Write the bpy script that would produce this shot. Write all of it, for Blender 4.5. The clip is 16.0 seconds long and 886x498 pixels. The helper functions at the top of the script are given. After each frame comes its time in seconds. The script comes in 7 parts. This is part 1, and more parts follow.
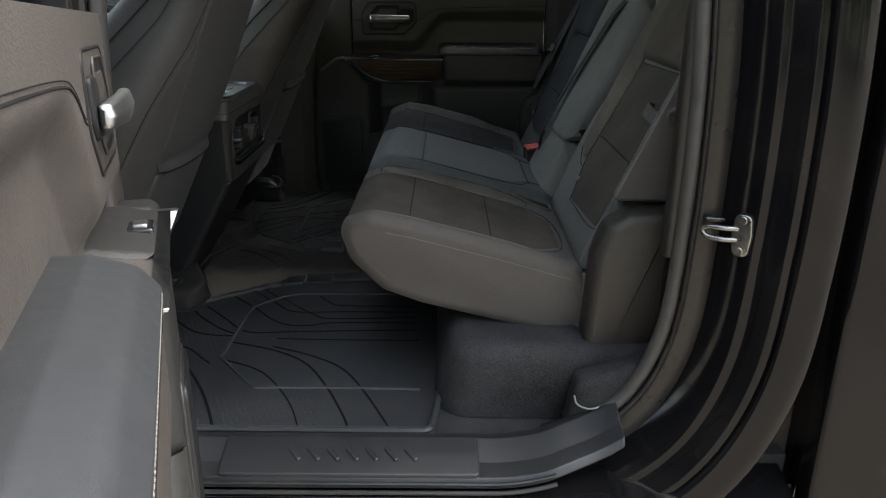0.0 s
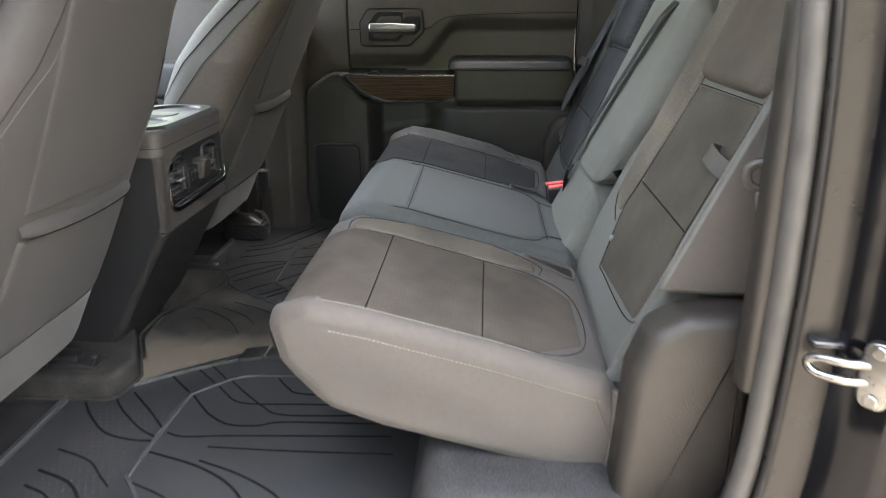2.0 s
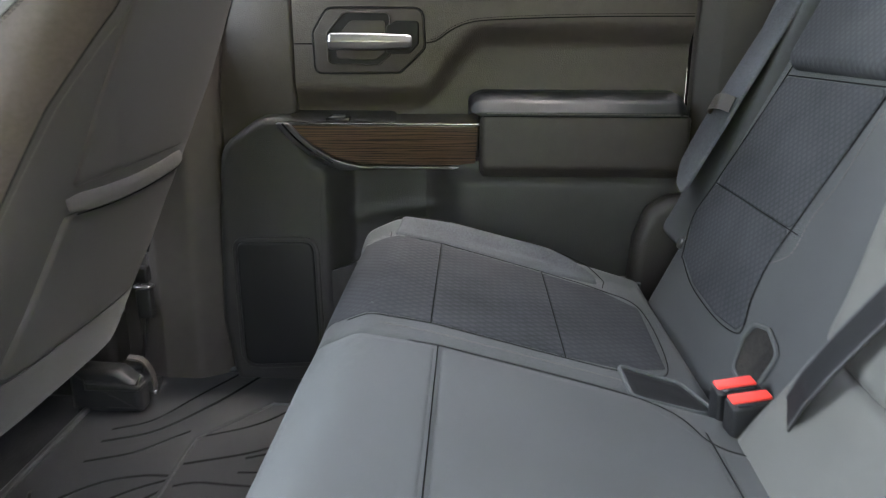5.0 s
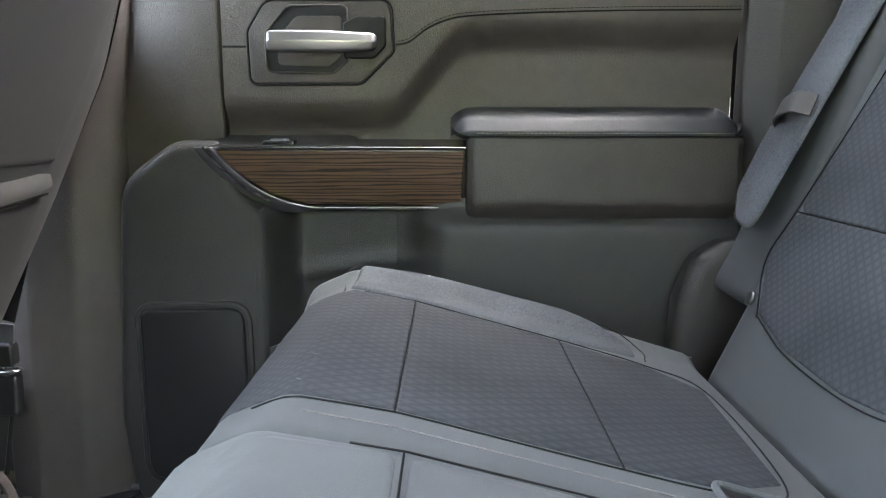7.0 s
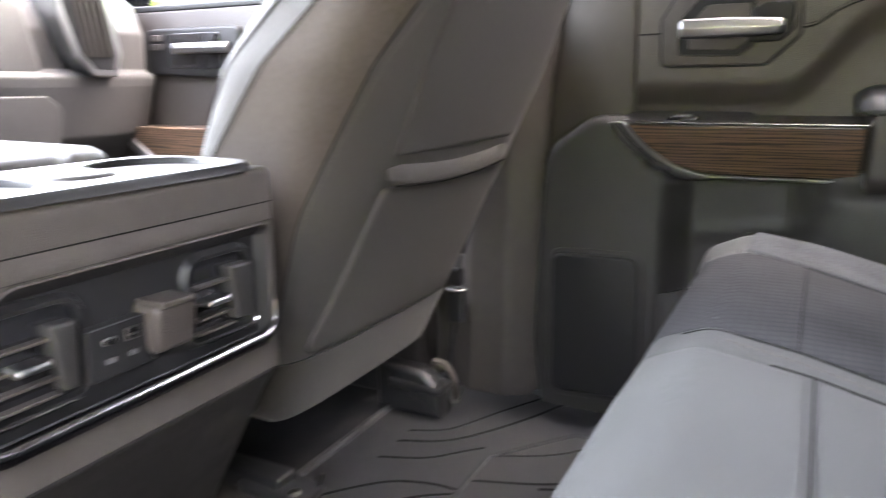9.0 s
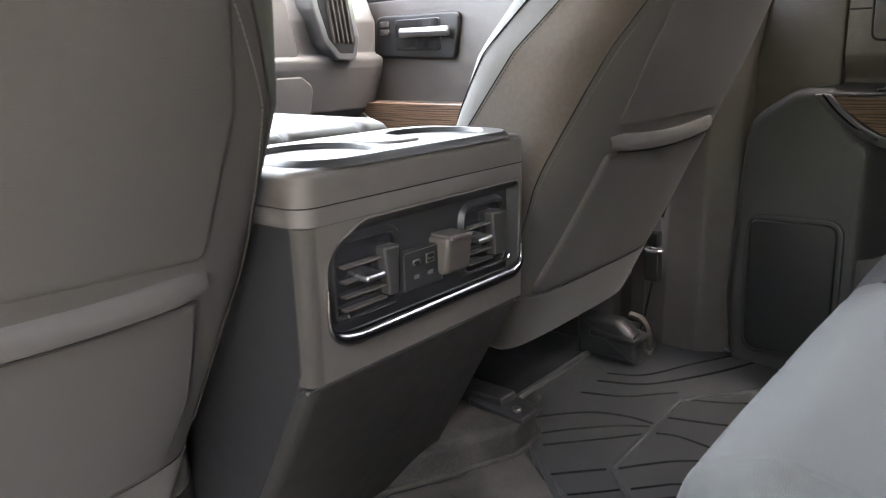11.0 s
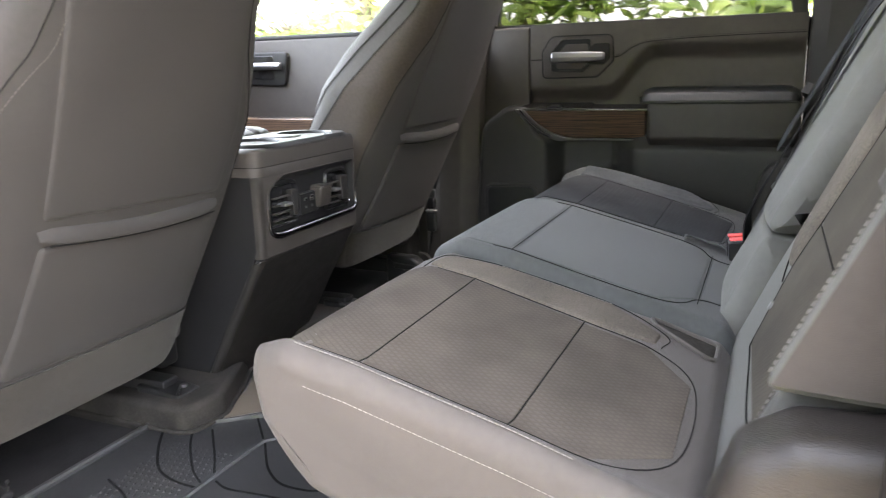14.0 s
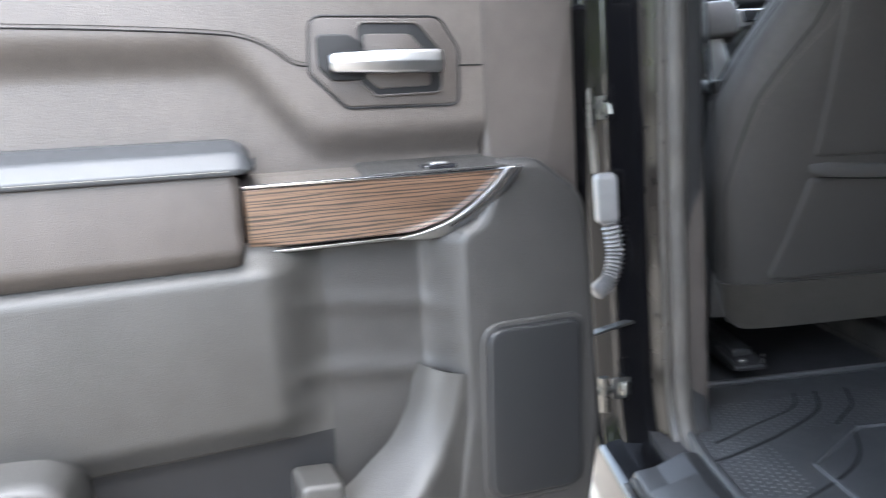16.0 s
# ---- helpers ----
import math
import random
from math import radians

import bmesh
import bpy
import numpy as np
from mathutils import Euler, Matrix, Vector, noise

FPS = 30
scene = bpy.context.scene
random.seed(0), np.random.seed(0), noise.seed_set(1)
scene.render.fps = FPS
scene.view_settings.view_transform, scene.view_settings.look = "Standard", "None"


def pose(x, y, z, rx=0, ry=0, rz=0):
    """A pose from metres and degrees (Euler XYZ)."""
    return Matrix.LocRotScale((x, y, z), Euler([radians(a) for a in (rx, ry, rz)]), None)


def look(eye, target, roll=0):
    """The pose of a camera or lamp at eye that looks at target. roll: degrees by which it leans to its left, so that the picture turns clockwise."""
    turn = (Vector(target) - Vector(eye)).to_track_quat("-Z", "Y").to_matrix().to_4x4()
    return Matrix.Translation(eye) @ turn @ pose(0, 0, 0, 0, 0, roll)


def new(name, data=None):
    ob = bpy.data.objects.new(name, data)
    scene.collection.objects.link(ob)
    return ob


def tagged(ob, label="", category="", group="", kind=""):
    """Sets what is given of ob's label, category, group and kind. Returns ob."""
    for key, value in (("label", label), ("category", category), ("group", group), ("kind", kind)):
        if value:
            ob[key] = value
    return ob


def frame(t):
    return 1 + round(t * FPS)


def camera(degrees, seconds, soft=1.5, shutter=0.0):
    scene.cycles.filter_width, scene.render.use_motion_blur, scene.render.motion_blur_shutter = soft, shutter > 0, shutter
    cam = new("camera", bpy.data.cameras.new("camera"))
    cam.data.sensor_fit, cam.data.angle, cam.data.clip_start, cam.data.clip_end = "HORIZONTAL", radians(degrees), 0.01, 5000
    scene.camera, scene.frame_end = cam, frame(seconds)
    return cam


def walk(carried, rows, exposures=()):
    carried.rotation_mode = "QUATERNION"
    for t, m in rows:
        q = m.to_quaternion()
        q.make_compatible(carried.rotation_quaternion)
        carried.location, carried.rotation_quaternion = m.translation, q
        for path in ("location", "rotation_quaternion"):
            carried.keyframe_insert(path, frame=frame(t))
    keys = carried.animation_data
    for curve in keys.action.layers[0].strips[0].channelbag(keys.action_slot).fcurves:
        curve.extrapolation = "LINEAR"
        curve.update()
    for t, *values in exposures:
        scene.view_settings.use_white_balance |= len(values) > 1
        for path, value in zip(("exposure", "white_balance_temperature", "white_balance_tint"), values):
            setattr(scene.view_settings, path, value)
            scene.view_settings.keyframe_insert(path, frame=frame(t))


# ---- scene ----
cam = camera(62.1, 16.0, soft=1.05, shutter=0.5)
PATH = [
    (0, (-2.016, -0.187, 0.777), (-0.134, -0.184, 0.099), 0.3),
    (0.5, (-1.971, -0.2, 0.775), (-0.086, -0.179, 0.107), 0.2),
    (1, (-1.854, -0.24, 0.767), (0.032, -0.18, 0.105), -0.2),
    (1.5, (-1.73, -0.267, 0.749), (0.157, -0.18, 0.092), -0.3),
    (2, (-1.566, -0.281, 0.751), (0.322, -0.169, 0.099), -0.2),
    (2.5, (-1.408, -0.279, 0.747), (0.476, -0.144, 0.089), -0.3),
    (3, (-1.224, -0.264, 0.73), (0.657, -0.113, 0.068), -0.4),
    (3.5, (-1.027, -0.227, 0.726), (0.858, -0.082, 0.074), -0.3),
    (4, (-0.847, -0.185, 0.723), (1.043, -0.079, 0.077), 0.2),
    (4.5, (-0.68, -0.167, 0.715), (1.217, -0.079, 0.085), 0.2),
    (6.8, (-0.203, -0.156, 0.542), (1.768, -0.141, 0.204), 0.1),
    (7, (-0.202, -0.156, 0.541), (1.771, -0.14, 0.213), 0.1),
    (7.5, (-0.2, -0.159, 0.54), (1.776, -0.135, 0.231), 0.2),
    (8, (-0.232, -0.152, 0.551), (1.74, -0.043, 0.241), 0.0),
    (8.5, (-0.322, -0.13, 0.572), (1.594, 0.308, 0.197), 0.1),
    (9, (-0.4, -0.118, 0.582), (1.336, 0.768, 0.134), -0.6),
    (9.5, (-0.439, -0.115, 0.582), (1.11, 1.052, 0.092), -1.3),
    (10, (-0.45, -0.116, 0.585), (0.998, 1.167, 0.079), -1.5),
    (12.3, (-0.886, -0.222, 0.604), (0.767, 0.782, 0.096), -2.8),
    (12.5, (-0.931, -0.234, 0.604), (0.765, 0.694, 0.089), -2.7),
    (13, (-1.06, -0.278, 0.612), (0.706, 0.491, 0.072), -1.9),
    (13.5, (-1.179, -0.353, 0.617), (0.622, 0.349, 0.105), -1.6),
    (14, (-1.258, -0.489, 0.64), (0.514, 0.303, 0.158), -1.6),
    (14.5, (-1.272, -0.632, 0.631), (0.257, 0.569, 0.164), -2.0),
    (15, (-1.295, -0.704, 0.623), (-0.237, 0.929, 0.159), -3.3),
    (15.5, (-1.281, -0.784, 0.615), (-0.761, 1.099, 0.186), -4.8),
    (16, (-1.279, -0.827, 0.604), (-1.217, 1.134, 0.215), -5.5),
]
walk(cam, [(t, look(eye, target, roll)) for t, eye, target, roll in PATH],
     exposures=[(0, 3.15, 6600, 7), (0.3, 4.5, 6600, 7), (0.6, 4.9, 6650, 8), (1.2, 5.08, 6750, 9), (2.0, 5.3, 6950, 11), (2.6, 5.18, 7100, 11), (3.5, 5.55, 7500, 13), (4.5, 5.85, 6950, 11), (6.8, 6.4, 6400, 11), (8, 6.85, 6700, 15), (8.5, 6.8, 6750, 16),
                (9, 6.42, 6950, 18), (10, 6.1, 7000, 14), (12.3, 5.72, 7150, 14), (14, 5.5, 6950, 14), (15, 4.85, 5900, 11), (16, 4.25, 5900, 8)])

# ---- world and light ----
SUN_EL, SUN_AZ = 62, 165          # degrees; azimuth counted from +y towards +x
world = bpy.data.worlds.new("sky")
scene.world = world
world.use_nodes = True
wn = world.node_tree.nodes
sky = wn.new("ShaderNodeTexSky")
sky.sky_type = "NISHITA"
sky.sun_disc = False
sky.sun_elevation, sky.sun_rotation = radians(SUN_EL), radians(SUN_AZ)
sky.air_density, sky.dust_density = 1.2, 3.0
pale = wn.new("ShaderNodeHueSaturation")      # thin cloud takes most of the blue
pale.inputs["Saturation"].default_value = 0.5
world.node_tree.links.new(sky.outputs[0], pale.inputs["Color"])
world.node_tree.links.new(pale.outputs[0], wn["Background"].inputs[0])
wn["Background"].inputs[1].default_value = 0.15
sun = bpy.data.lights.new("sun", "SUN")
sun.energy, sun.angle, sun.color = 0.28, radians(45), (1.0, 0.95, 0.88)
sun_ob = new("sun", sun)
_d = Vector((math.sin(radians(SUN_AZ)) * math.cos(radians(SUN_EL)), math.cos(radians(SUN_AZ)) * math.cos(radians(SUN_EL)), math.sin(radians(SUN_EL))))
sun_ob.matrix_world = look(_d * 20, (0, 0, 0))
# lamp added in the windshield opening, besides the sky, to brighten the seats
shield = bpy.data.lights.new("windshield_fill", "AREA")
shield.shape, shield.size, shield.size_y = "RECTANGLE", 1.0, 0.36
shield.energy, shield.color, shield.spread = 0.85, (0.76, 0.89, 1.0), radians(125)
new("windshield_fill", shield).matrix_world = look((0, 1.44, 0.96), (0, 0.0, 0.52))


# ---- materials ----
def node_material(name):
    m = bpy.data.materials.new(name)
    m.use_nodes = True
    return m, m.node_tree.nodes, m.node_tree.links, m.node_tree.nodes["Principled BSDF"]


def surface(name, color, rough=0.5, var=0.25, scale=60.0, bump=0.15, grain=900.0, metal=0.0, coat=0.0, sheen=0.0, big=6.0, spec=0.5, dust=0.0):
    """A dull surface with stains at one scale, grain at another, and fine relief."""
    m, n, l, p = node_material(name)
    co = n.new("ShaderNodeTexCoord")
    big_n = n.new("ShaderNodeTexNoise")
    big_n.inputs["Scale"].default_value, big_n.inputs["Detail"].default_value = big, 6
    fine = n.new("ShaderNodeTexNoise")
    fine.inputs["Scale"].default_value, fine.inputs["Detail"].default_value = grain, 2
    mid = n.new("ShaderNodeTexNoise")
    mid.inputs["Scale"].default_value, mid.inputs["Detail"].default_value = scale, 4
    for t in (big_n, fine, mid):
        l.new(co.outputs["Object"], t.inputs["Vector"])
    ramp = n.new("ShaderNodeMapRange")
    ramp.inputs["From Min"].default_value, ramp.inputs["From Max"].default_value = 0.3, 0.7
    ramp.inputs["To Min"].default_value, ramp.inputs["To Max"].default_value = 1 - var, 1 + var
    add = n.new("ShaderNodeMath")
    add.operation = "MULTIPLY_ADD"
    add.inputs[1].default_value = 0.5
    half = n.new("ShaderNodeMath")
    half.operation = "MULTIPLY"
    half.inputs[1].default_value = 0.5
    l.new(mid.outputs[0], half.inputs[0])
    l.new(big_n.outputs[0], add.inputs[0])
    l.new(half.outputs[0], add.inputs[2])
    l.new(add.outputs[0], ramp.inputs["Value"])
    mul = n.new("ShaderNodeMix")
    mul.data_type, mul.blend_type = "RGBA", "MULTIPLY"
    mul.inputs[0].default_value = 1.0
    mul.inputs[6].default_value = (*color, 1)
    l.new(ramp.outputs[0], mul.inputs[7])
    last = mul.outputs[2]
    if dust:
        dn = n.new("ShaderNodeTexNoise")
        dn.inputs["Scale"].default_value, dn.inputs["Detail"].default_value = 9, 8
        l.new(co.outputs["Object"], dn.inputs["Vector"])
        dr = n.new("ShaderNodeMapRange")
        dr.inputs["From Min"].default_value, dr.inputs["From Max"].default_value = 0.48, 0.75
        dr.inputs["To Max"].default_value = dust
        l.new(dn.outputs[0], dr.inputs["Value"])
        dm = n.new("ShaderNodeMix")
        dm.data_type = "RGBA"
        dm.inputs[7].default_value = (0.16, 0.14, 0.117, 1)
        l.new(dr.outputs[0], dm.inputs[0])
        l.new(last, dm.inputs[6])
        last = dm.outputs[2]
    l.new(last, p.inputs["Base Color"])
    rr = n.new("ShaderNodeMapRange")
    rr.inputs["To Min"].default_value, rr.inputs["To Max"].default_value = max(rough - 0.1, 0.02), min(rough + 0.1, 1)
    l.new(mid.outputs[0], rr.inputs["Value"])
    l.new(rr.outputs[0], p.inputs["Roughness"])
    p.inputs["Metallic"].default_value = metal
    p.inputs["Coat Weight"].default_value = coat
    p.inputs["Sheen Weight"].default_value = sheen
    p.inputs["Sheen Roughness"].default_value = 0.4
    p.inputs["Specular IOR Level"].default_value = spec
    if bump:
        b = n.new("ShaderNodeBump")
        b.inputs["Strength"].default_value, b.inputs["Distance"].default_value = bump, 0.0006
        l.new(fine.outputs[0], b.inputs["Height"])
        l.new(b.outputs[0], p.inputs["Normal"])
    return m


def woven(name, color, color2, rough=0.85, size=0.006, relief=0.45):
    """Cloth with a small diamond weave."""
    m, n, l, p = node_material(name)
    co = n.new("ShaderNodeTexCoord")
    mp = n.new("ShaderNodeMapping")
    mp.inputs["Scale"].default_value = (1 / size, 1 / (1.15 * size), 1 / (1.25 * size))
    l.new(co.outputs["Object"], mp.inputs["Vector"])
    sep = n.new("ShaderNodeSeparateXYZ")
    l.new(mp.outputs[0], sep.inputs[0])
    tall = n.new("ShaderNodeMath")
    tall.operation = "SUBTRACT"
    l.new(sep.outputs[1], tall.inputs[0])
    l.new(sep.outputs[2], tall.inputs[1])
    waves = []
    for op in ("ADD", "SUBTRACT"):
        a = n.new("ShaderNodeMath")
        a.operation = op
        l.new(sep.outputs[0], a.inputs[0])
        l.new(tall.outputs[0], a.inputs[1])
        s = n.new("ShaderNodeMath")
        s.operation = "PINGPONG"
        s.inputs[1].default_value = 0.5
        l.new(a.outputs[0], s.inputs[0])
        waves.append(s)
    mx = n.new("ShaderNodeMath")
    mx.operation = "MINIMUM"
    l.new(waves[0].outputs[0], mx.inputs[0])
    l.new(waves[1].outputs[0], mx.inputs[1])
    noise_n = n.new("ShaderNodeTexNoise")
    noise_n.inputs["Scale"].default_value, noise_n.inputs["Detail"].default_value = 750, 4
    wear = n.new("ShaderNodeTexNoise")
    wear.inputs["Scale"].default_value, wear.inputs["Detail"].default_value = 11, 6
    l.new(co.outputs["Object"], noise_n.inputs["Vector"])
    l.new(co.outputs["Object"], wear.inputs["Vector"])
    mr = n.new("ShaderNodeMapRange")
    mr.inputs["From Max"].default_value = 0.36
    l.new(mx.outputs[0], mr.inputs["Value"])
    mix = n.new("ShaderNodeMix")
    mix.data_type = "RGBA"
    mix.inputs[6].default_value, mix.inputs[7].default_value = (*color2, 1), (*color, 1)
    l.new(mr.outputs[0], mix.inputs[0])
    wr = n.new("ShaderNodeMapRange")
    wr.inputs["From Min"].default_value, wr.inputs["From Max"].default_value = 0.3, 0.7
    wr.inputs["To Min"].default_value, wr.inputs["To Max"].default_value = 0.8, 1.25
    l.new(wear.outputs[0], wr.inputs["Value"])
    mul = n.new("ShaderNodeMix")
    mul.data_type, mul.blend_type = "RGBA", "MULTIPLY"
    mul.inputs[0].default_value = 1
    l.new(mix.outputs[2], mul.inputs[6])
    l.new(wr.outputs[0], mul.inputs[7])
    l.new(mul.outputs[2], p.inputs["Base Color"])
    p.inputs["Roughness"].default_value = rough
    p.inputs["Specular IOR Level"].default_value = 0.1
    hs = n.new("ShaderNodeMath")
    hs.operation = "MULTIPLY_ADD"
    hs.inputs[1].default_value = 0.8
    l.new(noise_n.outputs[0], hs.inputs[0])
    l.new(mr.outputs[0], hs.inputs[2])
    b = n.new("ShaderNodeBump")
    b.inputs["Strength"].default_value, b.inputs["Distance"].default_value = relief, 0.0009
    l.new(hs.outputs[0], b.inputs["Height"])
    l.new(b.outputs[0], p.inputs["Normal"])
    return m


def wood_grain(name):
    """Open-pored veneer: long dark pores over a mid-brown ground."""
    m, n, l, p = node_material(name)
    co = n.new("ShaderNodeTexCoord")
    flat = n.new("ShaderNodeMapping")
    flat.inputs["Scale"].default_value = (0.05, 0.05, 1.0)
    l.new(co.outputs["Object"], flat.inputs["Vector"])
    ring = n.new("ShaderNodeTexWave")
    ring.wave_type, ring.bands_direction, ring.wave_profile = "BANDS", "Z", "SIN"
    ring.inputs["Scale"].default_value, ring.inputs["Distortion"].default_value = 60.0, 10.0
    ring.inputs["Detail"].default_value, ring.inputs["Detail Scale"].default_value = 4.0, 1.4
    l.new(flat.outputs[0], ring.inputs["Vector"])
    layers = [ring]
    for scale, size, detail, dist in (((9.0, 9.0, 900), 1.0, 2, 0.2), ((2.0, 2.0, 26), 1.0, 2, 0.5)):
        mp = n.new("ShaderNodeMapping")
        mp.inputs["Scale"].default_value = scale
        l.new(co.outputs["Object"], mp.inputs["Vector"])
        w = n.new("ShaderNodeTexNoise")
        w.inputs["Scale"].default_value, w.inputs["Detail"].default_value, w.inputs["Distortion"].default_value = size, detail, dist
        l.new(mp.outputs[0], w.inputs["Vector"])
        layers.append(w)
    r = n.new("ShaderNodeValToRGB")
    e = r.color_ramp.elements
    e[0].position, e[0].color = 0.06, (0.013, 0.0085, 0.006, 1)
    e[1].position, e[1].color = 0.85, (0.112, 0.068, 0.044, 1)
    mid = r.color_ramp.elements.new(0.24)
    mid.color = (0.076, 0.046, 0.030, 1)
    l.new(layers[0].outputs[0], r.inputs[0])
    tone = n.new("ShaderNodeMapRange")
    tone.inputs["From Min"].default_value, tone.inputs["From Max"].default_value = 0.35, 0.65
    tone.inputs["To Min"].default_value, tone.inputs["To Max"].default_value = 0.82, 1.15
    l.new(layers[2].outputs[0], tone.inputs["Value"])
    fine = n.new("ShaderNodeMapRange")
    fine.inputs["From Min"].default_value, fine.inputs["From Max"].default_value = 0.40, 0.52
    fine.inputs["To Min"].default_value = 0.6
    l.new(layers[1].outputs[0], fine.inputs["Value"])
    both = n.new("ShaderNodeMath")
    both.operation = "MULTIPLY"
    l.new(tone.outputs[0], both.inputs[0])
    l.new(fine.outputs[0], both.inputs[1])
    mul = n.new("ShaderNodeMix")
    mul.data_type, mul.blend_type = "RGBA", "MULTIPLY"
    mul.inputs[0].default_value = 1
    l.new(r.outputs[0], mul.inputs[6])
    l.new(both.outputs[0], mul.inputs[7])
    l.new(mul.outputs[2], p.inputs["Base Color"])
    p.inputs["Roughness"].default_value = 0.4
    p.inputs["Coat Weight"].default_value = 0.6
    p.inputs["Coat Roughness"].default_value = 0.15
    b = n.new("ShaderNodeBump")
    b.inputs["Strength"].default_value, b.inputs["Distance"].default_value = 0.3, 0.0006
    l.new(r.outputs[0], b.inputs["Height"])
    l.new(b.outputs[0], p.inputs["Normal"])
    return m


def dotted(name, color, rough, size, depth=0.0008):
    """Plastic with a fine field of round dimples (grilles) or studs."""
    m, n, l, p = node_material(name)
    co = n.new("ShaderNodeTexCoord")
    v = n.new("ShaderNodeTexVoronoi")
    v.inputs["Scale"].default_value, v.inputs["Randomness"].default_value = 1 / size, 0.0
    l.new(co.outputs["Object"], v.inputs["Vector"])
    r = n.new("ShaderNodeMapRange")
    r.inputs["From Min"].default_value, r.inputs["From Max"].default_value = 0.2, 0.45
    l.new(v.outputs["Distance"], r.inputs["Value"])
    b = n.new("ShaderNodeBump")
    b.inputs["Strength"].default_value, b.inputs["Distance"].default_value = 0.3, depth
    l.new(r.outputs[0], b.inputs["Height"])
    l.new(b.outputs[0], p.inputs["Normal"])
    p.inputs["Base Color"].default_value = (*color, 1)
    p.inputs["Roughness"].default_value = rough
    p.inputs["Specular IOR Level"].default_value = 0.25
    return m


def glass(name, tint):
    """A thin pane: clear straight through, with a mirror gloss at a slant."""
    m, n, l, p = node_material(name)
    n.remove(p)
    clear = n.new("ShaderNodeBsdfTransparent")
    clear.inputs[0].default_value = (*tint, 1)
    gloss = n.new("ShaderNodeBsdfGlossy")
    gloss.inputs["Roughness"].default_value = 0.02
    fr = n.new("ShaderNodeFresnel")
    fr.inputs[0].default_value = 1.35
    mx = n.new("ShaderNodeMixShader")
    l.new(fr.outputs[0], mx.inputs[0])
    l.new(clear.outputs[0], mx.inputs[1])
    l.new(gloss.outputs[0], mx.inputs[2])
    l.new(mx.outputs[0], n["Material Output"].inputs[0])
    return m


# Near, back and far tints of one seat cloth: fall of light put into colour.
VINYL_NEAR_LIT = surface("seat_cloth_smooth_near_lit", (0.049, 0.0432, 0.039), 0.66, 0.14, 110, 0.9, 1700, sheen=0.05, spec=0.18)
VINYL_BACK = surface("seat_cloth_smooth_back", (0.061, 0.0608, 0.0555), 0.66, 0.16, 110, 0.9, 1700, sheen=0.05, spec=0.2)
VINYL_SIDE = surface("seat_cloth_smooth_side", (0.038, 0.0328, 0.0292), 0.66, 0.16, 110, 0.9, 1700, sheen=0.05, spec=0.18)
VINYL_FAR = surface("seat_cloth_smooth_far_shaded", (0.034, 0.0362, 0.0365), 0.66, 0.2, 110, 0.9, 1700, sheen=0.05, spec=0.2)
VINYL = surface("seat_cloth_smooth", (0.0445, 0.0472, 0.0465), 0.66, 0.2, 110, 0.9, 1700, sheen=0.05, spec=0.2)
CLOTH = woven("seat_cloth_woven_near_lit", (0.056, 0.0478, 0.040), (0.045, 0.0384, 0.032), size=0.0085, relief=0.3)
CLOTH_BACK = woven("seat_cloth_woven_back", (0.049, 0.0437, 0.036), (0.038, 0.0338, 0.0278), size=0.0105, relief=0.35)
CLOTH_FAR_SHADED = woven("seat_cloth_woven", (0.034, 0.0355, 0.038), (0.023, 0.024, 0.026), size=0.014)
HEATHER_FAR_SHADED = surface("seat_cloth_heather_far_shaded", (0.050, 0.053, 0.057), 0.95, 0.62, 420, 1.0, 1600, spec=0.12)
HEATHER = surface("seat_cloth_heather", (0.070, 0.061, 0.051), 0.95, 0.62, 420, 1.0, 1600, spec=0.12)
SEAT_SIDE = surface("front_seat_side_cloth", (0.044, 0.0368, 0.0322), 0.9, 0.2, 160, 0.9, 1500, spec=0.12)
DARK_CHROME = surface("dark_bright_trim", (0.11, 0.11, 0.115), 0.22, 0.08, 60, 0.0, metal=1.0)
SKIRT = surface("seat_skirt_felt", (0.025, 0.0225, 0.019), 0.95, 0.45, 300, 1.0, 1300, sheen=0.1, spec=0.1)
TRIM = surface("trim_plastic", (0.030, 0.0256, 0.023), 0.47, 0.22, 40, 1.0, 620, spec=0.32)
CONSOLE = surface("console_plastic", (0.037, 0.033, 0.0298), 0.5, 0.25, 40, 0.9, 1300, spec=0.28)
TRIM_SOFT = surface("trim_soft", (0.0398, 0.0345, 0.0308), 0.48, 0.2, 60, 1.0, 480, spec=0.34)
TRIM_SIDE = surface("seat_side_plastic", (0.0165, 0.0141, 0.0123), 0.47, 0.22, 40, 1.0, 620, spec=0.26)
TRIM_DARK = surface("trim_dark", (0.009, 0.009, 0.0095), 0.42, 0.15, 50, 0.35, 1200, spec=0.25)
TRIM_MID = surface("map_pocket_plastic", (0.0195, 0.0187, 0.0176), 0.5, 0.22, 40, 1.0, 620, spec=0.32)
CONSOLE_SHADED = surface("console_plastic_shaded", (0.0108, 0.0101, 0.0095), 0.48, 0.2, 40, 0.8, 1000, spec=0.28)
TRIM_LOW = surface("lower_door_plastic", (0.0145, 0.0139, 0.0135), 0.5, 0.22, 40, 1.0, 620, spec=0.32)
DASH = surface("dash_plastic", (0.038, 0.0366, 0.0362), 0.5, 0.18, 50, 0.9, 620, spec=0.3)
PAD = surface("armrest_vinyl", (0.0155, 0.0163, 0.0176), 0.46, 0.1, 90, 0.5, 1500, spec=0.32)
RUBBER = surface("mat_rubber", (0.0185, 0.0192, 0.0205), 0.42, 0.3, 30, 0.5, 900, spec=0.42, dust=0.05)
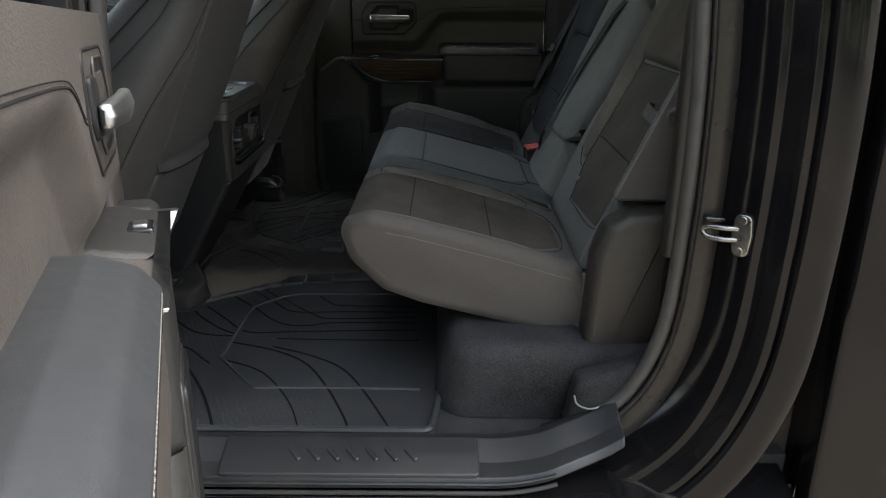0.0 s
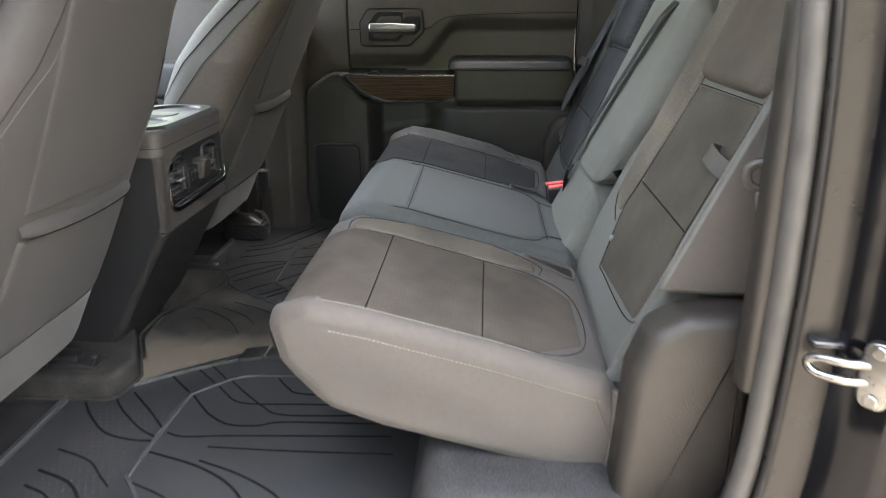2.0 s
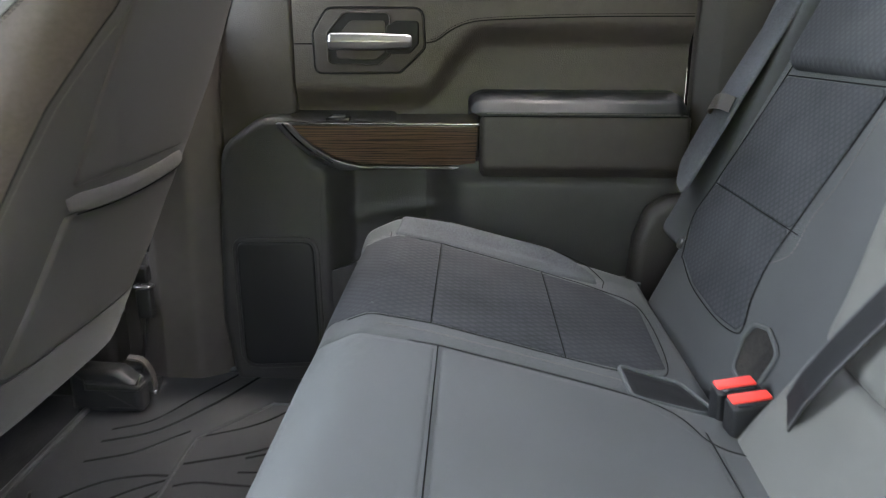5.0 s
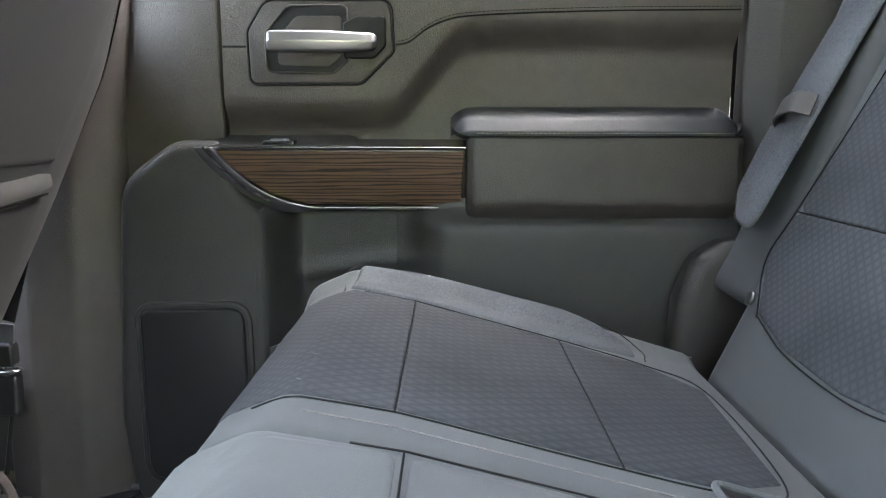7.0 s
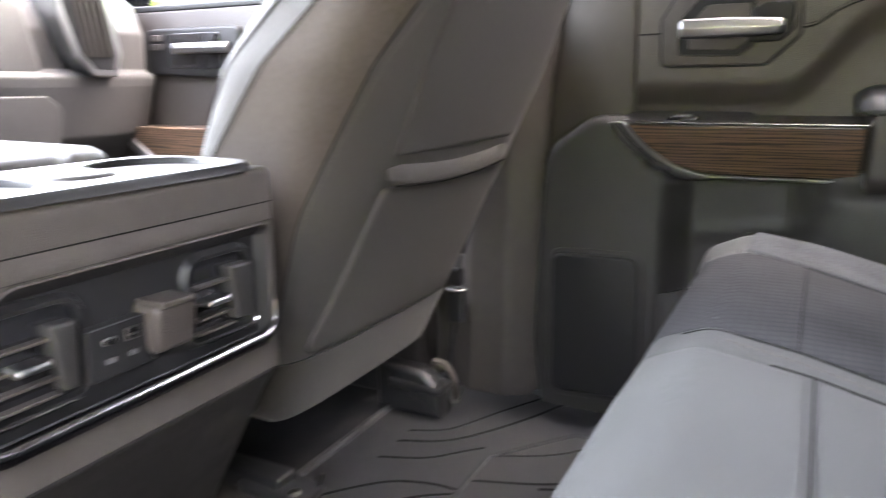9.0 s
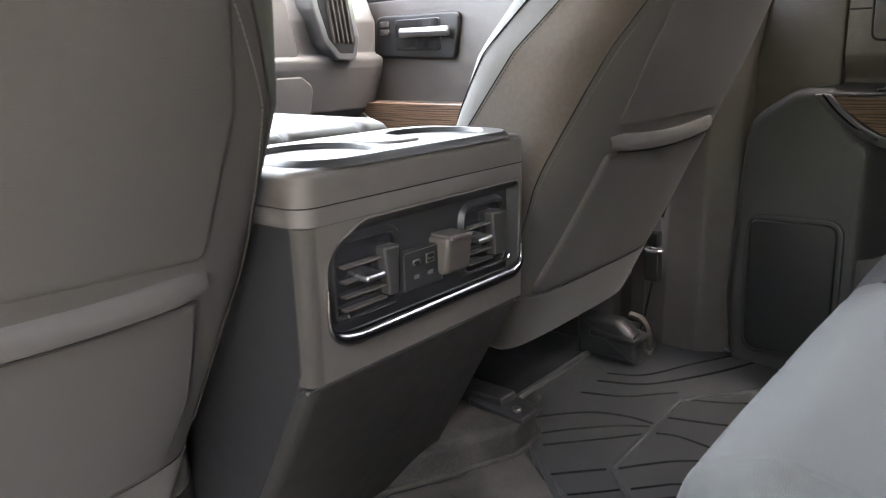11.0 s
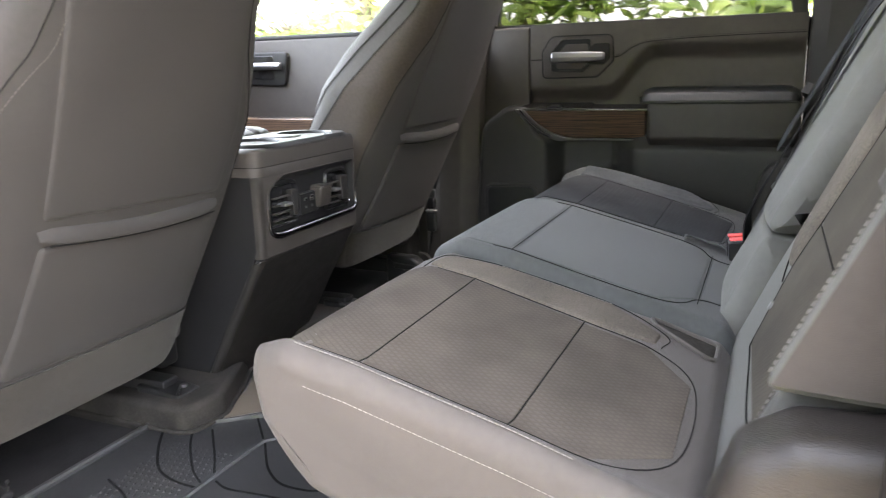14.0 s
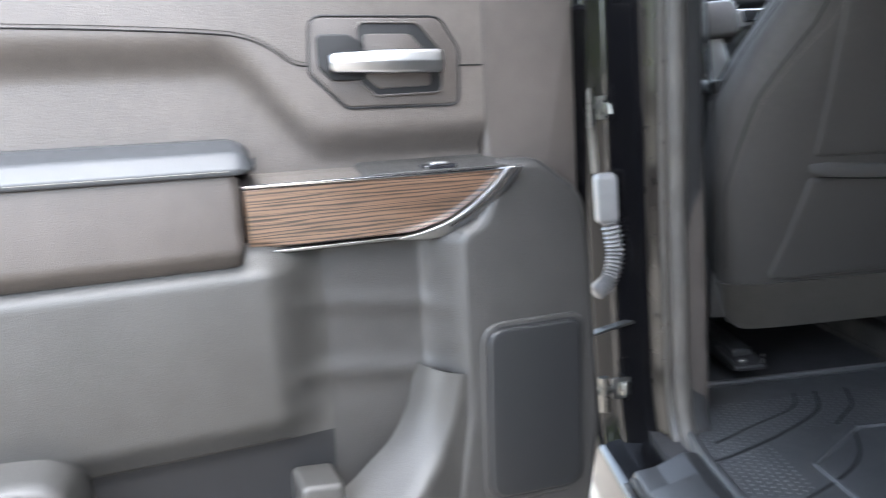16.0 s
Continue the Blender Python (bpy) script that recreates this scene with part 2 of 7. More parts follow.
RIB = surface("mat_rib_pale", (0.034, 0.035, 0.037), 0.55, 0.4, 60, 0.3, 900, spec=0.25)
# Driver's cloth again, paler: light on the passenger seat put in its colour.
SEATBACK_LIT = surface("front_seat_cloth_lit", (0.036, 0.0335, 0.0312), 0.68, 0.18, 110, 0.8, 1700, sheen=0.03, spec=0.18)
SEATBACK = surface("front_seat_cloth", (0.0275, 0.0258, 0.0246), 0.68, 0.18, 110, 0.8, 1700, sheen=0.03, spec=0.18)
SILL = surface("sill_plastic", (0.0115, 0.012, 0.013), 0.4, 0.25, 40, 0.3, 1200, spec=0.35, dust=0.03)
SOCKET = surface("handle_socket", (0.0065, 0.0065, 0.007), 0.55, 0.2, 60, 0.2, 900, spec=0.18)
# Brown the strip reflects from the ground is put in its base colour.
JAMB_BROWN = surface("jamb_brown_reflection", (0.0085, 0.0073, 0.0065), 0.3, 0.3, 40, 0.2, 700, spec=0.25)
TRAY = surface("tray_plastic", (0.046, 0.0425, 0.0405), 0.45, 0.2, 40, 0.5, 1100, spec=0.42)
GROOVE_SHADE = surface("mat_groove_shade", (0.004, 0.004, 0.0045), 0.7, 0.2, 60, 0.2, 900, spec=0.1)
RUBBER_DUSTY = surface("mat_rubber_dusty", (0.022, 0.0207, 0.019), 0.8, 0.45, 160, 0.8, 1300, spec=0.15, dust=0.15)
CARPET_BROWN = surface("carpet_brown", (0.0165, 0.0155, 0.0145), 0.95, 0.55, 240, 0.9, 1000, spec=0.08, dust=0.12)
CARPET = surface("carpet", (0.020, 0.0198, 0.0205), 1.0, 0.85, 330, 1.0, 900, spec=0.06, dust=0.05)
SEAL = surface("seal_rubber", (0.036, 0.0335, 0.031), 0.55, 0.3, 35, 0.25, 700, spec=0.22, dust=0.1)
PAINT = surface("black_paint", (0.0025, 0.0025, 0.003), 0.05, 0.1, 20, 0.0, dust=0.012, spec=0.15)
SATIN = surface("satin_metal", (0.25, 0.25, 0.255), 0.36, 0.05, 60, 0.05, 2000, metal=1.0)
CHROME = surface("bright_trim", (0.36, 0.36, 0.37), 0.16, 0.05, 60, 0.0, metal=1.0)
STEEL = surface("zinc_steel", (0.17, 0.168, 0.16), 0.3, 0.3, 120, 0.2, 900, metal=1.0)
GLOSS = surface("gloss_black", (0.008, 0.008, 0.009), 0.15, 0.1, 30, 0.0)
WOOD = wood_grain("wood_trim")
WEB_GREY = surface("belt_webbing_grey", (0.045, 0.045, 0.047), 0.75, 0.45, 600, 0.9, 1500, spec=0.2)
WEB = surface("belt_webbing", (0.0075, 0.0075, 0.008), 0.7, 0.4, 700, 0.8, 1500, spec=0.12)
LOOP = surface("loop_webbing", (0.030, 0.026, 0.0225), 0.5, 0.3, 500, 0.8, 1500, spec=0.35)
RED = surface("red_plastic", (0.6, 0.03, 0.02), 0.4, 0.1, 80, 0.1, 900)
THREAD = surface("thread_light", (0.125, 0.117, 0.106), 0.85, 0.25, 300, 0.2, 2000, spec=0.2)
THREAD_MID = surface("thread_mid", (0.075, 0.068, 0.06), 0.85, 0.25, 300, 0.2, 2000, spec=0.2)
THREAD_DARK = surface("thread_dark", (0.009, 0.0085, 0.0085), 0.95, 0.2, 300, 0.2, 2000, spec=0.05)
GRILLE = dotted("speaker_grille", (0.0075, 0.0077, 0.0083), 0.45, 0.0032)
# Out of view; kept pale so it bounces light onto the upper cab.
HEADLINER = surface("headliner_felt", (0.40, 0.39, 0.37), 0.95, 0.08, 200, 0.5, 1200)
GREY_PLASTIC = surface("grey_plastic", (0.10, 0.10, 0.103), 0.5, 0.15, 60, 0.1, 900)
GREY_DARK = surface("grey_dark_plastic", (0.06, 0.06, 0.062), 0.5, 0.15, 60, 0.1, 900)
WHITE = surface("white_plastic", (0.10, 0.10, 0.095), 0.5, 0.1, 60, 0.1, 900)


def dust_and_door_light(name, color):
    """Dusty rubber, its tan near side holding painted door light, breaking up towards the middle."""
    m = surface(name, color, 0.8, 0.45, 160, 0.8, 1300, spec=0.15, dust=0.12)
    n, l = m.node_tree.nodes, m.node_tree.links
    base = n["Principled BSDF"].inputs["Base Color"]
    clean = base.links[0].from_socket
    co = n.new("ShaderNodeTexCoord")
    xyz = n.new("ShaderNodeSeparateXYZ")
    l.new(co.outputs["Object"], xyz.inputs[0])
    cloud = n.new("ShaderNodeTexNoise")
    cloud.inputs["Scale"].default_value, cloud.inputs["Detail"].default_value = 16, 6
    l.new(co.outputs["Object"], cloud.inputs["Vector"])
    edge = n.new("ShaderNodeMath")
    edge.operation = "MULTIPLY_ADD"
    edge.inputs[1].default_value = 0.12
    l.new(cloud.outputs[0], edge.inputs[0])
    l.new(xyz.outputs[0], edge.inputs[2])
    mask = n.new("ShaderNodeMapRange")
    mask.inputs["From Min"].default_value, mask.inputs["From Max"].default_value = 0.04, -0.05
    mask.inputs["To Max"].default_value = 0.8
    l.new(edge.outputs[0], mask.inputs["Value"])
    mix = n.new("ShaderNodeMix")
    mix.data_type = "RGBA"
    mix.inputs[7].default_value = (0.105, 0.088, 0.068, 1)
    l.new(mask.outputs[0], mix.inputs[0])
    l.new(clean, mix.inputs[6])
    l.new(mix.outputs[2], base)
    return m


HUMP = dust_and_door_light("mat_rubber_door_lit", (0.022, 0.0207, 0.019))
PANE = glass("window_glass", (0.93, 0.97, 0.95))
PANE_DARK = glass("privacy_glass", (0.29, 0.29, 0.305))


# ---- mesh helpers ----
def thing(name, at, label, category, group="", kind=""):
    e = new(name)
    e.location = at
    e.empty_display_size = 0.05
    return tagged(e, label, category, group, kind)


class Mesh:
    """Collects vertices and faces of one part."""

    def __init__(self):
        self.v, self.f = [], []

    def add(self, v, f):
        o = len(self.v)
        self.v += [tuple(p) for p in v]
        self.f += [tuple(i + o for i in q) for q in f]
        return self

    def box(self, a, b):
        (x0, y0, z0), (x1, y1, z1) = a, b
        return self.add([(x, y, z) for x in (x0, x1) for y in (y0, y1) for z in (z0, z1)],
                        [(0, 1, 3, 2), (4, 6, 7, 5), (0, 4, 5, 1), (2, 3, 7, 6), (0, 2, 6, 4), (1, 5, 7, 3)])


def part(name, g, mat, parent=None, label="", sharp=38, to=None):
    """Links the mesh g as one object under parent; to: its placing in the world (parts of a placed part follow it)."""
    me = bpy.data.meshes.new(name)
    me.from_pydata([tuple(p) for p in g.v], [], g.f)
    bm = bmesh.new()
    bm.from_mesh(me)
    bmesh.ops.remove_doubles(bm, verts=bm.verts, dist=1e-5)
    bmesh.ops.recalc_face_normals(bm, faces=bm.faces)
    bm.to_mesh(me)
    bm.free()
    me.shade_smooth()
    for poly in me.polygons:
        if poly.loop_total > 8:
            poly.use_smooth = False
    me.set_sharp_from_angle(angle=radians(sharp))
    me.materials.append(mat)
    ob = new(name, me)
    if parent is not None:
        ob.parent = parent
        root = parent
        off = Vector((0, 0, 0))
        while root is not None:
            if root.type == "EMPTY":
                off += root.location
            root = root.parent
        if parent.type == "EMPTY":
            ob.matrix_parent_inverse = Matrix.Translation(-off)
            if to is not None:
                ob.matrix_basis = to
    if label:
        ob["label"] = label
    return ob


def rnd(pts, r=0.01, n=5):
    """A closed outline with its corners rounded; a point may carry its own radius."""
    out, k = [], len(pts)
    for i in range(k):
        p = Vector(pts[i][:2])
        rr = pts[i][2] if len(pts[i]) > 2 else r
        a, b = Vector(pts[i - 1][:2]) - p, Vector(pts[(i + 1) % k][:2]) - p
        la, lb = a.length, b.length
        a.normalize(), b.normalize()
        half = math.acos(max(-1, min(1, a.dot(b)))) / 2
        if rr <= 0 or half > 1.56:
            out.append(tuple(p))
            continue
        d = min(rr / max(math.tan(half), 1e-4), 0.48 * la, 0.48 * lb)
        p0, p1 = p + a * d, p + b * d
        for j in range(n + 1):
            t = j / n
            out.append(tuple(p0 * (1 - t) ** 2 + p * 2 * t * (1 - t) + p1 * t ** 2))
    return out


def dense(out, step):
    """The outline with points no further apart than step."""
    res, k = [], len(out)
    for i in range(k):
        a, b = Vector(out[i]), Vector(out[(i + 1) % k])
        m = max(1, math.ceil((b - a).length / step))
        res += [tuple(a.lerp(b, j / m)) for j in range(m)]
    return res


def inset(out, d):
    """The outline moved inwards by d."""
    k = len(out)
    area = sum(out[i][0] * out[(i + 1) % k][1] - out[(i + 1) % k][0] * out[i][1] for i in range(k))
    s = 1 if area > 0 else -1
    res = []
    for i in range(k):
        a, p, b = Vector(out[i - 1]), Vector(out[i]), Vector(out[(i + 1) % k])
        u, w = (p - a), (b - p)
        if u.length < 1e-9:
            u = w
        if w.length < 1e-9:
            w = u
        u.normalize(), w.normalize()
        n = Vector((-u.y - w.y, u.x + w.x))
        if n.length < 1e-6:
            n = Vector((-u.y, u.x))
        n.normalize()
        c = max(0.5, n.dot(Vector((-u.y, u.x))))
        res.append(tuple(p + n * (s * d / c)))
    for _ in range(4):
        bad = [(Vector(res[(i + 1) % k]) - Vector(res[i])).dot(Vector(out[(i + 1) % k]) - Vector(out[i])) < 0 for i in range(k)]
        if not any(bad):
            break
        i = 0
        while i < k:
            if bad[i]:
                j = i
                while bad[j % k] and j < i + k:
                    j += 1
                run = [m % k for m in range(i, j + 1)]
                mean = sum((Vector(res[m]) for m in run), Vector((0, 0))) / len(run)
                for m in run:
                    res[m] = tuple(mean)
                i = j
            i += 1
    return res


def slab(out, fn, h, r=0.004, back=0.0, n=4):
    """A plate of the outline: from depth back up to h with a rounded rim; fn maps (a, b, c) to a place."""
    g, k = Mesh(), len(out)
    rings = [(out, back), (out, h - r)]
    for j in range(1, n + 1):
        t = j / n * math.pi / 2
        rings.append((inset(out, r * (1 - math.cos(t))), h - r + r * math.sin(t)))
    v = [fn(a, b, c) for ring, c in rings for a, b in ring]
    f = [(i * k + j, i * k + (j + 1) % k, (i + 1) * k + (j + 1) % k, (i + 1) * k + j) for i in range(len(rings) - 1) for j in range(k)]
    f += [tuple(range((len(rings) - 1) * k, len(rings) * k)), tuple(range(k))[::-1]]
    return g.add(v, f)


def patch(out, surf, h, r=0.01, sink=-0.004, rings=9, n=4, center=None):
    """A padded panel on a curved surface: surf(a, b) gives place and normal; its rim sinks, its middle stands h proud."""
    g, k = Mesh(), len(out)
    c = Vector(center) if center else sum((Vector(p) for p in out), Vector((0, 0))) / k
    levels = [(out, sink)]
    for j in range(1, n + 1):
        t = j / n * math.pi / 2
        levels.append((inset(out, r * (1 - math.cos(t))), sink + (h - sink) * math.sin(t)))
    base = levels[-1][0]
    for j in range(1, rings):
        t = j / rings
        levels.append(([tuple(Vector(p).lerp(c, t)) for p in base], h))
    v = []
    for ring, hh in levels:
        for a, b in ring:
            p, nn = surf(a, b)
            v.append(tuple(Vector(p) + Vector(nn) * hh))
    p, nn = surf(*c)
    v.append(tuple(Vector(p) + Vector(nn) * h))
    f = [(i * k + j, i * k + (j + 1) % k, (i + 1) * k + (j + 1) % k, (i + 1) * k + j) for i in range(len(levels) - 1) for j in range(k)]
    last = (len(levels) - 1) * k
    f += [(last + j, last + (j + 1) % k, len(v) - 1) for j in range(k)]
    return g.add(v, f)


def extr(profile, x0, x1, r=0.02, n=6, fn=None, mids=1, bulge=0.0):
    """The profile (y, z) drawn out along x from x0 to x1, with rounded ends; bulge swells its middle."""
    fn = fn or (lambda a, b, c: (c, a, b))
    g, k = Mesh(), len(profile)
    levels = [(x0 + r * (1 - math.cos(j / n * math.pi / 2)), r * (1 - math.sin(j / n * math.pi / 2))) for j in range(n + 1)]
    inner = [(x0 + r + (x1 - x0 - 2 * r) * j / (mids + 1), -bulge * math.sin(math.pi * j / (mids + 1))) for j in range(1, mids + 1)]
    levels += inner + [(x0 + x1 - x, d) for x, d in levels[::-1]]
    v = [fn(a, b, x) for x, d in levels for a, b in (inset(profile, d) if abs(d) > 1e-9 else profile)]
    f = [(i * k + j, i * k + (j + 1) % k, (i + 1) * k + (j + 1) % k, (i + 1) * k + j) for i in range(len(levels) - 1) for j in range(k)]
    f += [tuple(range(k))[::-1], tuple(range((len(levels) - 1) * k, len(levels) * k))]
    return g.add(v, f)


def loft(rings, caps=True):
    g, k = Mesh(), len(rings[0])
    v = [p for r in rings for p in r]
    f = [(i * k + j, i * k + (j + 1) % k, (i + 1) * k + (j + 1) % k, (i + 1) * k + j) for i in range(len(rings) - 1) for j in range(k)]
    if caps:
        f += [tuple(range(k))[::-1], tuple(range((len(rings) - 1) * k, len(rings) * k))]
    return g.add(v, f)


def smooth_path(pts, n=8, closed=False):
    """Catmull-Rom through the points."""
    p = [Vector(q) for q in pts]
    res, m = [], len(p)
    for i in range(m if closed else m - 1):
        a, b = p[i], p[(i + 1) % m]
        z = p[i - 1] if (i or closed) else a * 2 - b
        c = p[(i + 2) % m] if (closed or i + 2 < m) else b * 2 - a
        for j in range(n):
            t = j / n
            res.append(0.5 * (2 * a + (b - z) * t + (2 * z - 5 * a + 4 * b - c) * t * t + (3 * a - z - 3 * b + c) * t ** 3))
    if not closed:
        res.append(p[-1])
    return res


def tube(path, r, n=8, g=None, closed=False):
    g = g or Mesh()
    pts = [Vector(p) for p in path]
    m, up = len(pts), None
    v = []
    for i in range(m):
        a = pts[i - 1] if (i or closed) else pts[0]
        b = pts[(i + 1) % m] if (closed or i + 1 < m) else pts[-1]
        d = (b - a).normalized()
        if up is None:
            up = d.cross(Vector((0.31, 0.52, 0.8))).normalized()
        up = (up - d * up.dot(d)).normalized()
        s = d.cross(up)
        rr = r[i] if isinstance(r, (list, tuple)) else r
        v += [pts[i] + (up * math.cos(2 * math.pi * j / n) + s * math.sin(2 * math.pi * j / n)) * rr for j in range(n)]
    top = m if closed else m - 1
    f = [(i * n + j, i * n + (j + 1) % n, ((i + 1) % m) * n + (j + 1) % n, ((i + 1) % m) * n + j) for i in range(top) for j in range(n)]
    if not closed:
        f += [tuple(range(n))[::-1], tuple(range((m - 1) * n, m * n))]
    return g.add(v, f)


def ribbon(path, side, width, thick, g=None):
    """A strap along path, width along the vectors side (one, or one a point)."""
    g = g or Mesh()
    pts = [Vector(p) for p in path]
    v, m = [], len(pts)
    for i in range(m):
        d = (pts[min(i + 1, m - 1)] - pts[max(i - 1, 0)]).normalized()
        s = Vector(side[i] if isinstance(side, list) else side)
        s = (s - d * s.dot(d)).normalized() * width / 2
        n = d.cross(s).normalized() * thick / 2
        v += [pts[i] - s - n, pts[i] + s - n, pts[i] + s + n, pts[i] - s + n]
    f = [(i * 4 + j, i * 4 + (j + 1) % 4, i * 4 + 4 + (j + 1) % 4, i * 4 + 4 + j) for i in range(m - 1) for j in range(4)]
    f += [(3, 2, 1, 0), tuple(range(4 * m - 4, 4 * m))]
    return g.add(v, f)


def stitches(path, r=0.00062, length=0.0046, gap=0.0014, lift=(0, 0, 0), g=None):
    """A row of short threads along a path."""
    g = g or Mesh()
    pts = [Vector(p) + Vector(lift) for p in path]
    acc, i, on, cur = 0.0, 0, True, [pts[0]]
    seg = []
    for a, b in zip(pts, pts[1:]):
        d = (b - a).length
        pos = 0.0
        while pos < d:
            need = (length if on else gap) - acc
            if pos + need <= d:
                pos += need
                q = a.lerp(b, pos / d)
                if on:
                    seg.append((cur[0], q))
                on, acc, cur = not on, 0.0, [q]
            else:
                acc += d - pos
                pos = d
    for a, b in seg:
        d = b - a
        if d.length > 1e-5:
            tube([a, a.lerp(b, 0.5), b], [r * 0.6, r, r * 0.6], 5, g)
    return g


def ball(c, rx, ry, rz, g=None, n=10):
    g = g or Mesh()
    rings = []
    for i in range(1, n):
        t = math.pi * i / n
        rings.append([(c[0] + rx * math.sin(t) * math.cos(2 * math.pi * j / n), c[1] + ry * math.sin(t) * math.sin(2 * math.pi * j / n), c[2] + rz * math.cos(t)) for j in range(n)])
    q = loft(rings)
    return g.add(q.v, q.f)


def disc(c, axis, r, h, n=16, g=None):
    """A short round peg from c along axis."""
    g = g or Mesh()
    a = Vector(axis).normalized()
    u = a.orthogonal().normalized()
    w = a.cross(u)
    rings = [[Vector(c) + a * k + (u * math.cos(2 * math.pi * j / n) + w * math.sin(2 * math.pi * j / n)) * q for j in range(n)]
             for q, k in ((r, 0), (r, h * 0.7), (r * 0.8, h))]
    q = loft(rings)
    return g.add(q.v, q.f)


def plate_with_holes(outer, holes, fn):
    """A flat sheet with holes through it."""
    bm = bmesh.new()
    edges = []
    for loop in [outer, *holes]:
        vs = [bm.verts.new((a, b, 0)) for a, b in loop]
        edges += [bm.edges.new((vs[i], vs[(i + 1) % len(vs)])) for i in range(len(vs))]
    bmesh.ops.triangle_fill(bm, use_beauty=True, use_dissolve=False, edges=edges)
    bm.verts.index_update()
    g = Mesh()
    g.add([fn(v.co.x, v.co.y) for v in bm.verts], [tuple(v.index for v in f.verts) for f in bm.faces])
    bm.free()
    return g


# ---- large structure: ground, cab shell ----
def build_ground():
    g = Mesh()
    g.add([(-400, -400, -0.62), (400, -400, -0.62), (400, 400, -0.62), (-400, 400, -0.62)], [(0, 1, 2, 3)])
    ob = part("ground", g, surface("concrete", (0.30, 0.255, 0.2), 0.9, 0.3, 25, 0.6, 260, big=0.6), None)
    return tagged(ob, "pale worn concrete of a parking lot", "ground", kind="structure")


build_ground()

# The opening of the open rear door, as (y, z), from the roof down the rear edge, along the sill and up the pillar.
APERTURE = [(-0.30, 1.12), (-0.47, 1.06), (-0.555, 0.93), (-0.572, 0.76), (-0.582, 0.60), (-0.582, 0.39), (-0.566, 0.20), (-0.50, 0.065), (-0.37, -0.005), (-0.2, -0.02),
            (0.05, -0.02), (0.25, -0.022), (0.335, -0.004), (0.362, 0.06), (0.364, 0.14), (0.362, 0.35), (0.35, 0.55), (0.335, 0.75), (0.315, 0.95), (0.26, 1.08), (0.1, 1.13), (-0.15, 1.13)]
AP = [Vector((p.x, p.y)) for p in smooth_path([(y, z, 0) for y, z in APERTURE], 8, closed=True)]


def sweep(section, closed_section=False, side=-1):
    """Draws a section of (offset from the opening, x) round the door opening."""
    g, m, k = Mesh(), len(AP), len(section)
    v = []
    for i in range(m):
        d = (AP[(i + 1) % m] - AP[i - 1]).normalized()
        out = Vector((-d.y, d.x)) * -1
        if out.dot(AP[i] - Vector((-0.1, 0.5))) < 0:
            out = -out
        for o, x in section:
            q = AP[i] + out * o
            v.append((side * x, q.x, q.y))
    f = []
    for i in range(m):
        for j in range(k if closed_section else k - 1):
            f.append((i * k + j, i * k + (j + 1) % k, ((i + 1) % m) * k + (j + 1) % k, ((i + 1) % m) * k + j))
    return g.add(v, f)


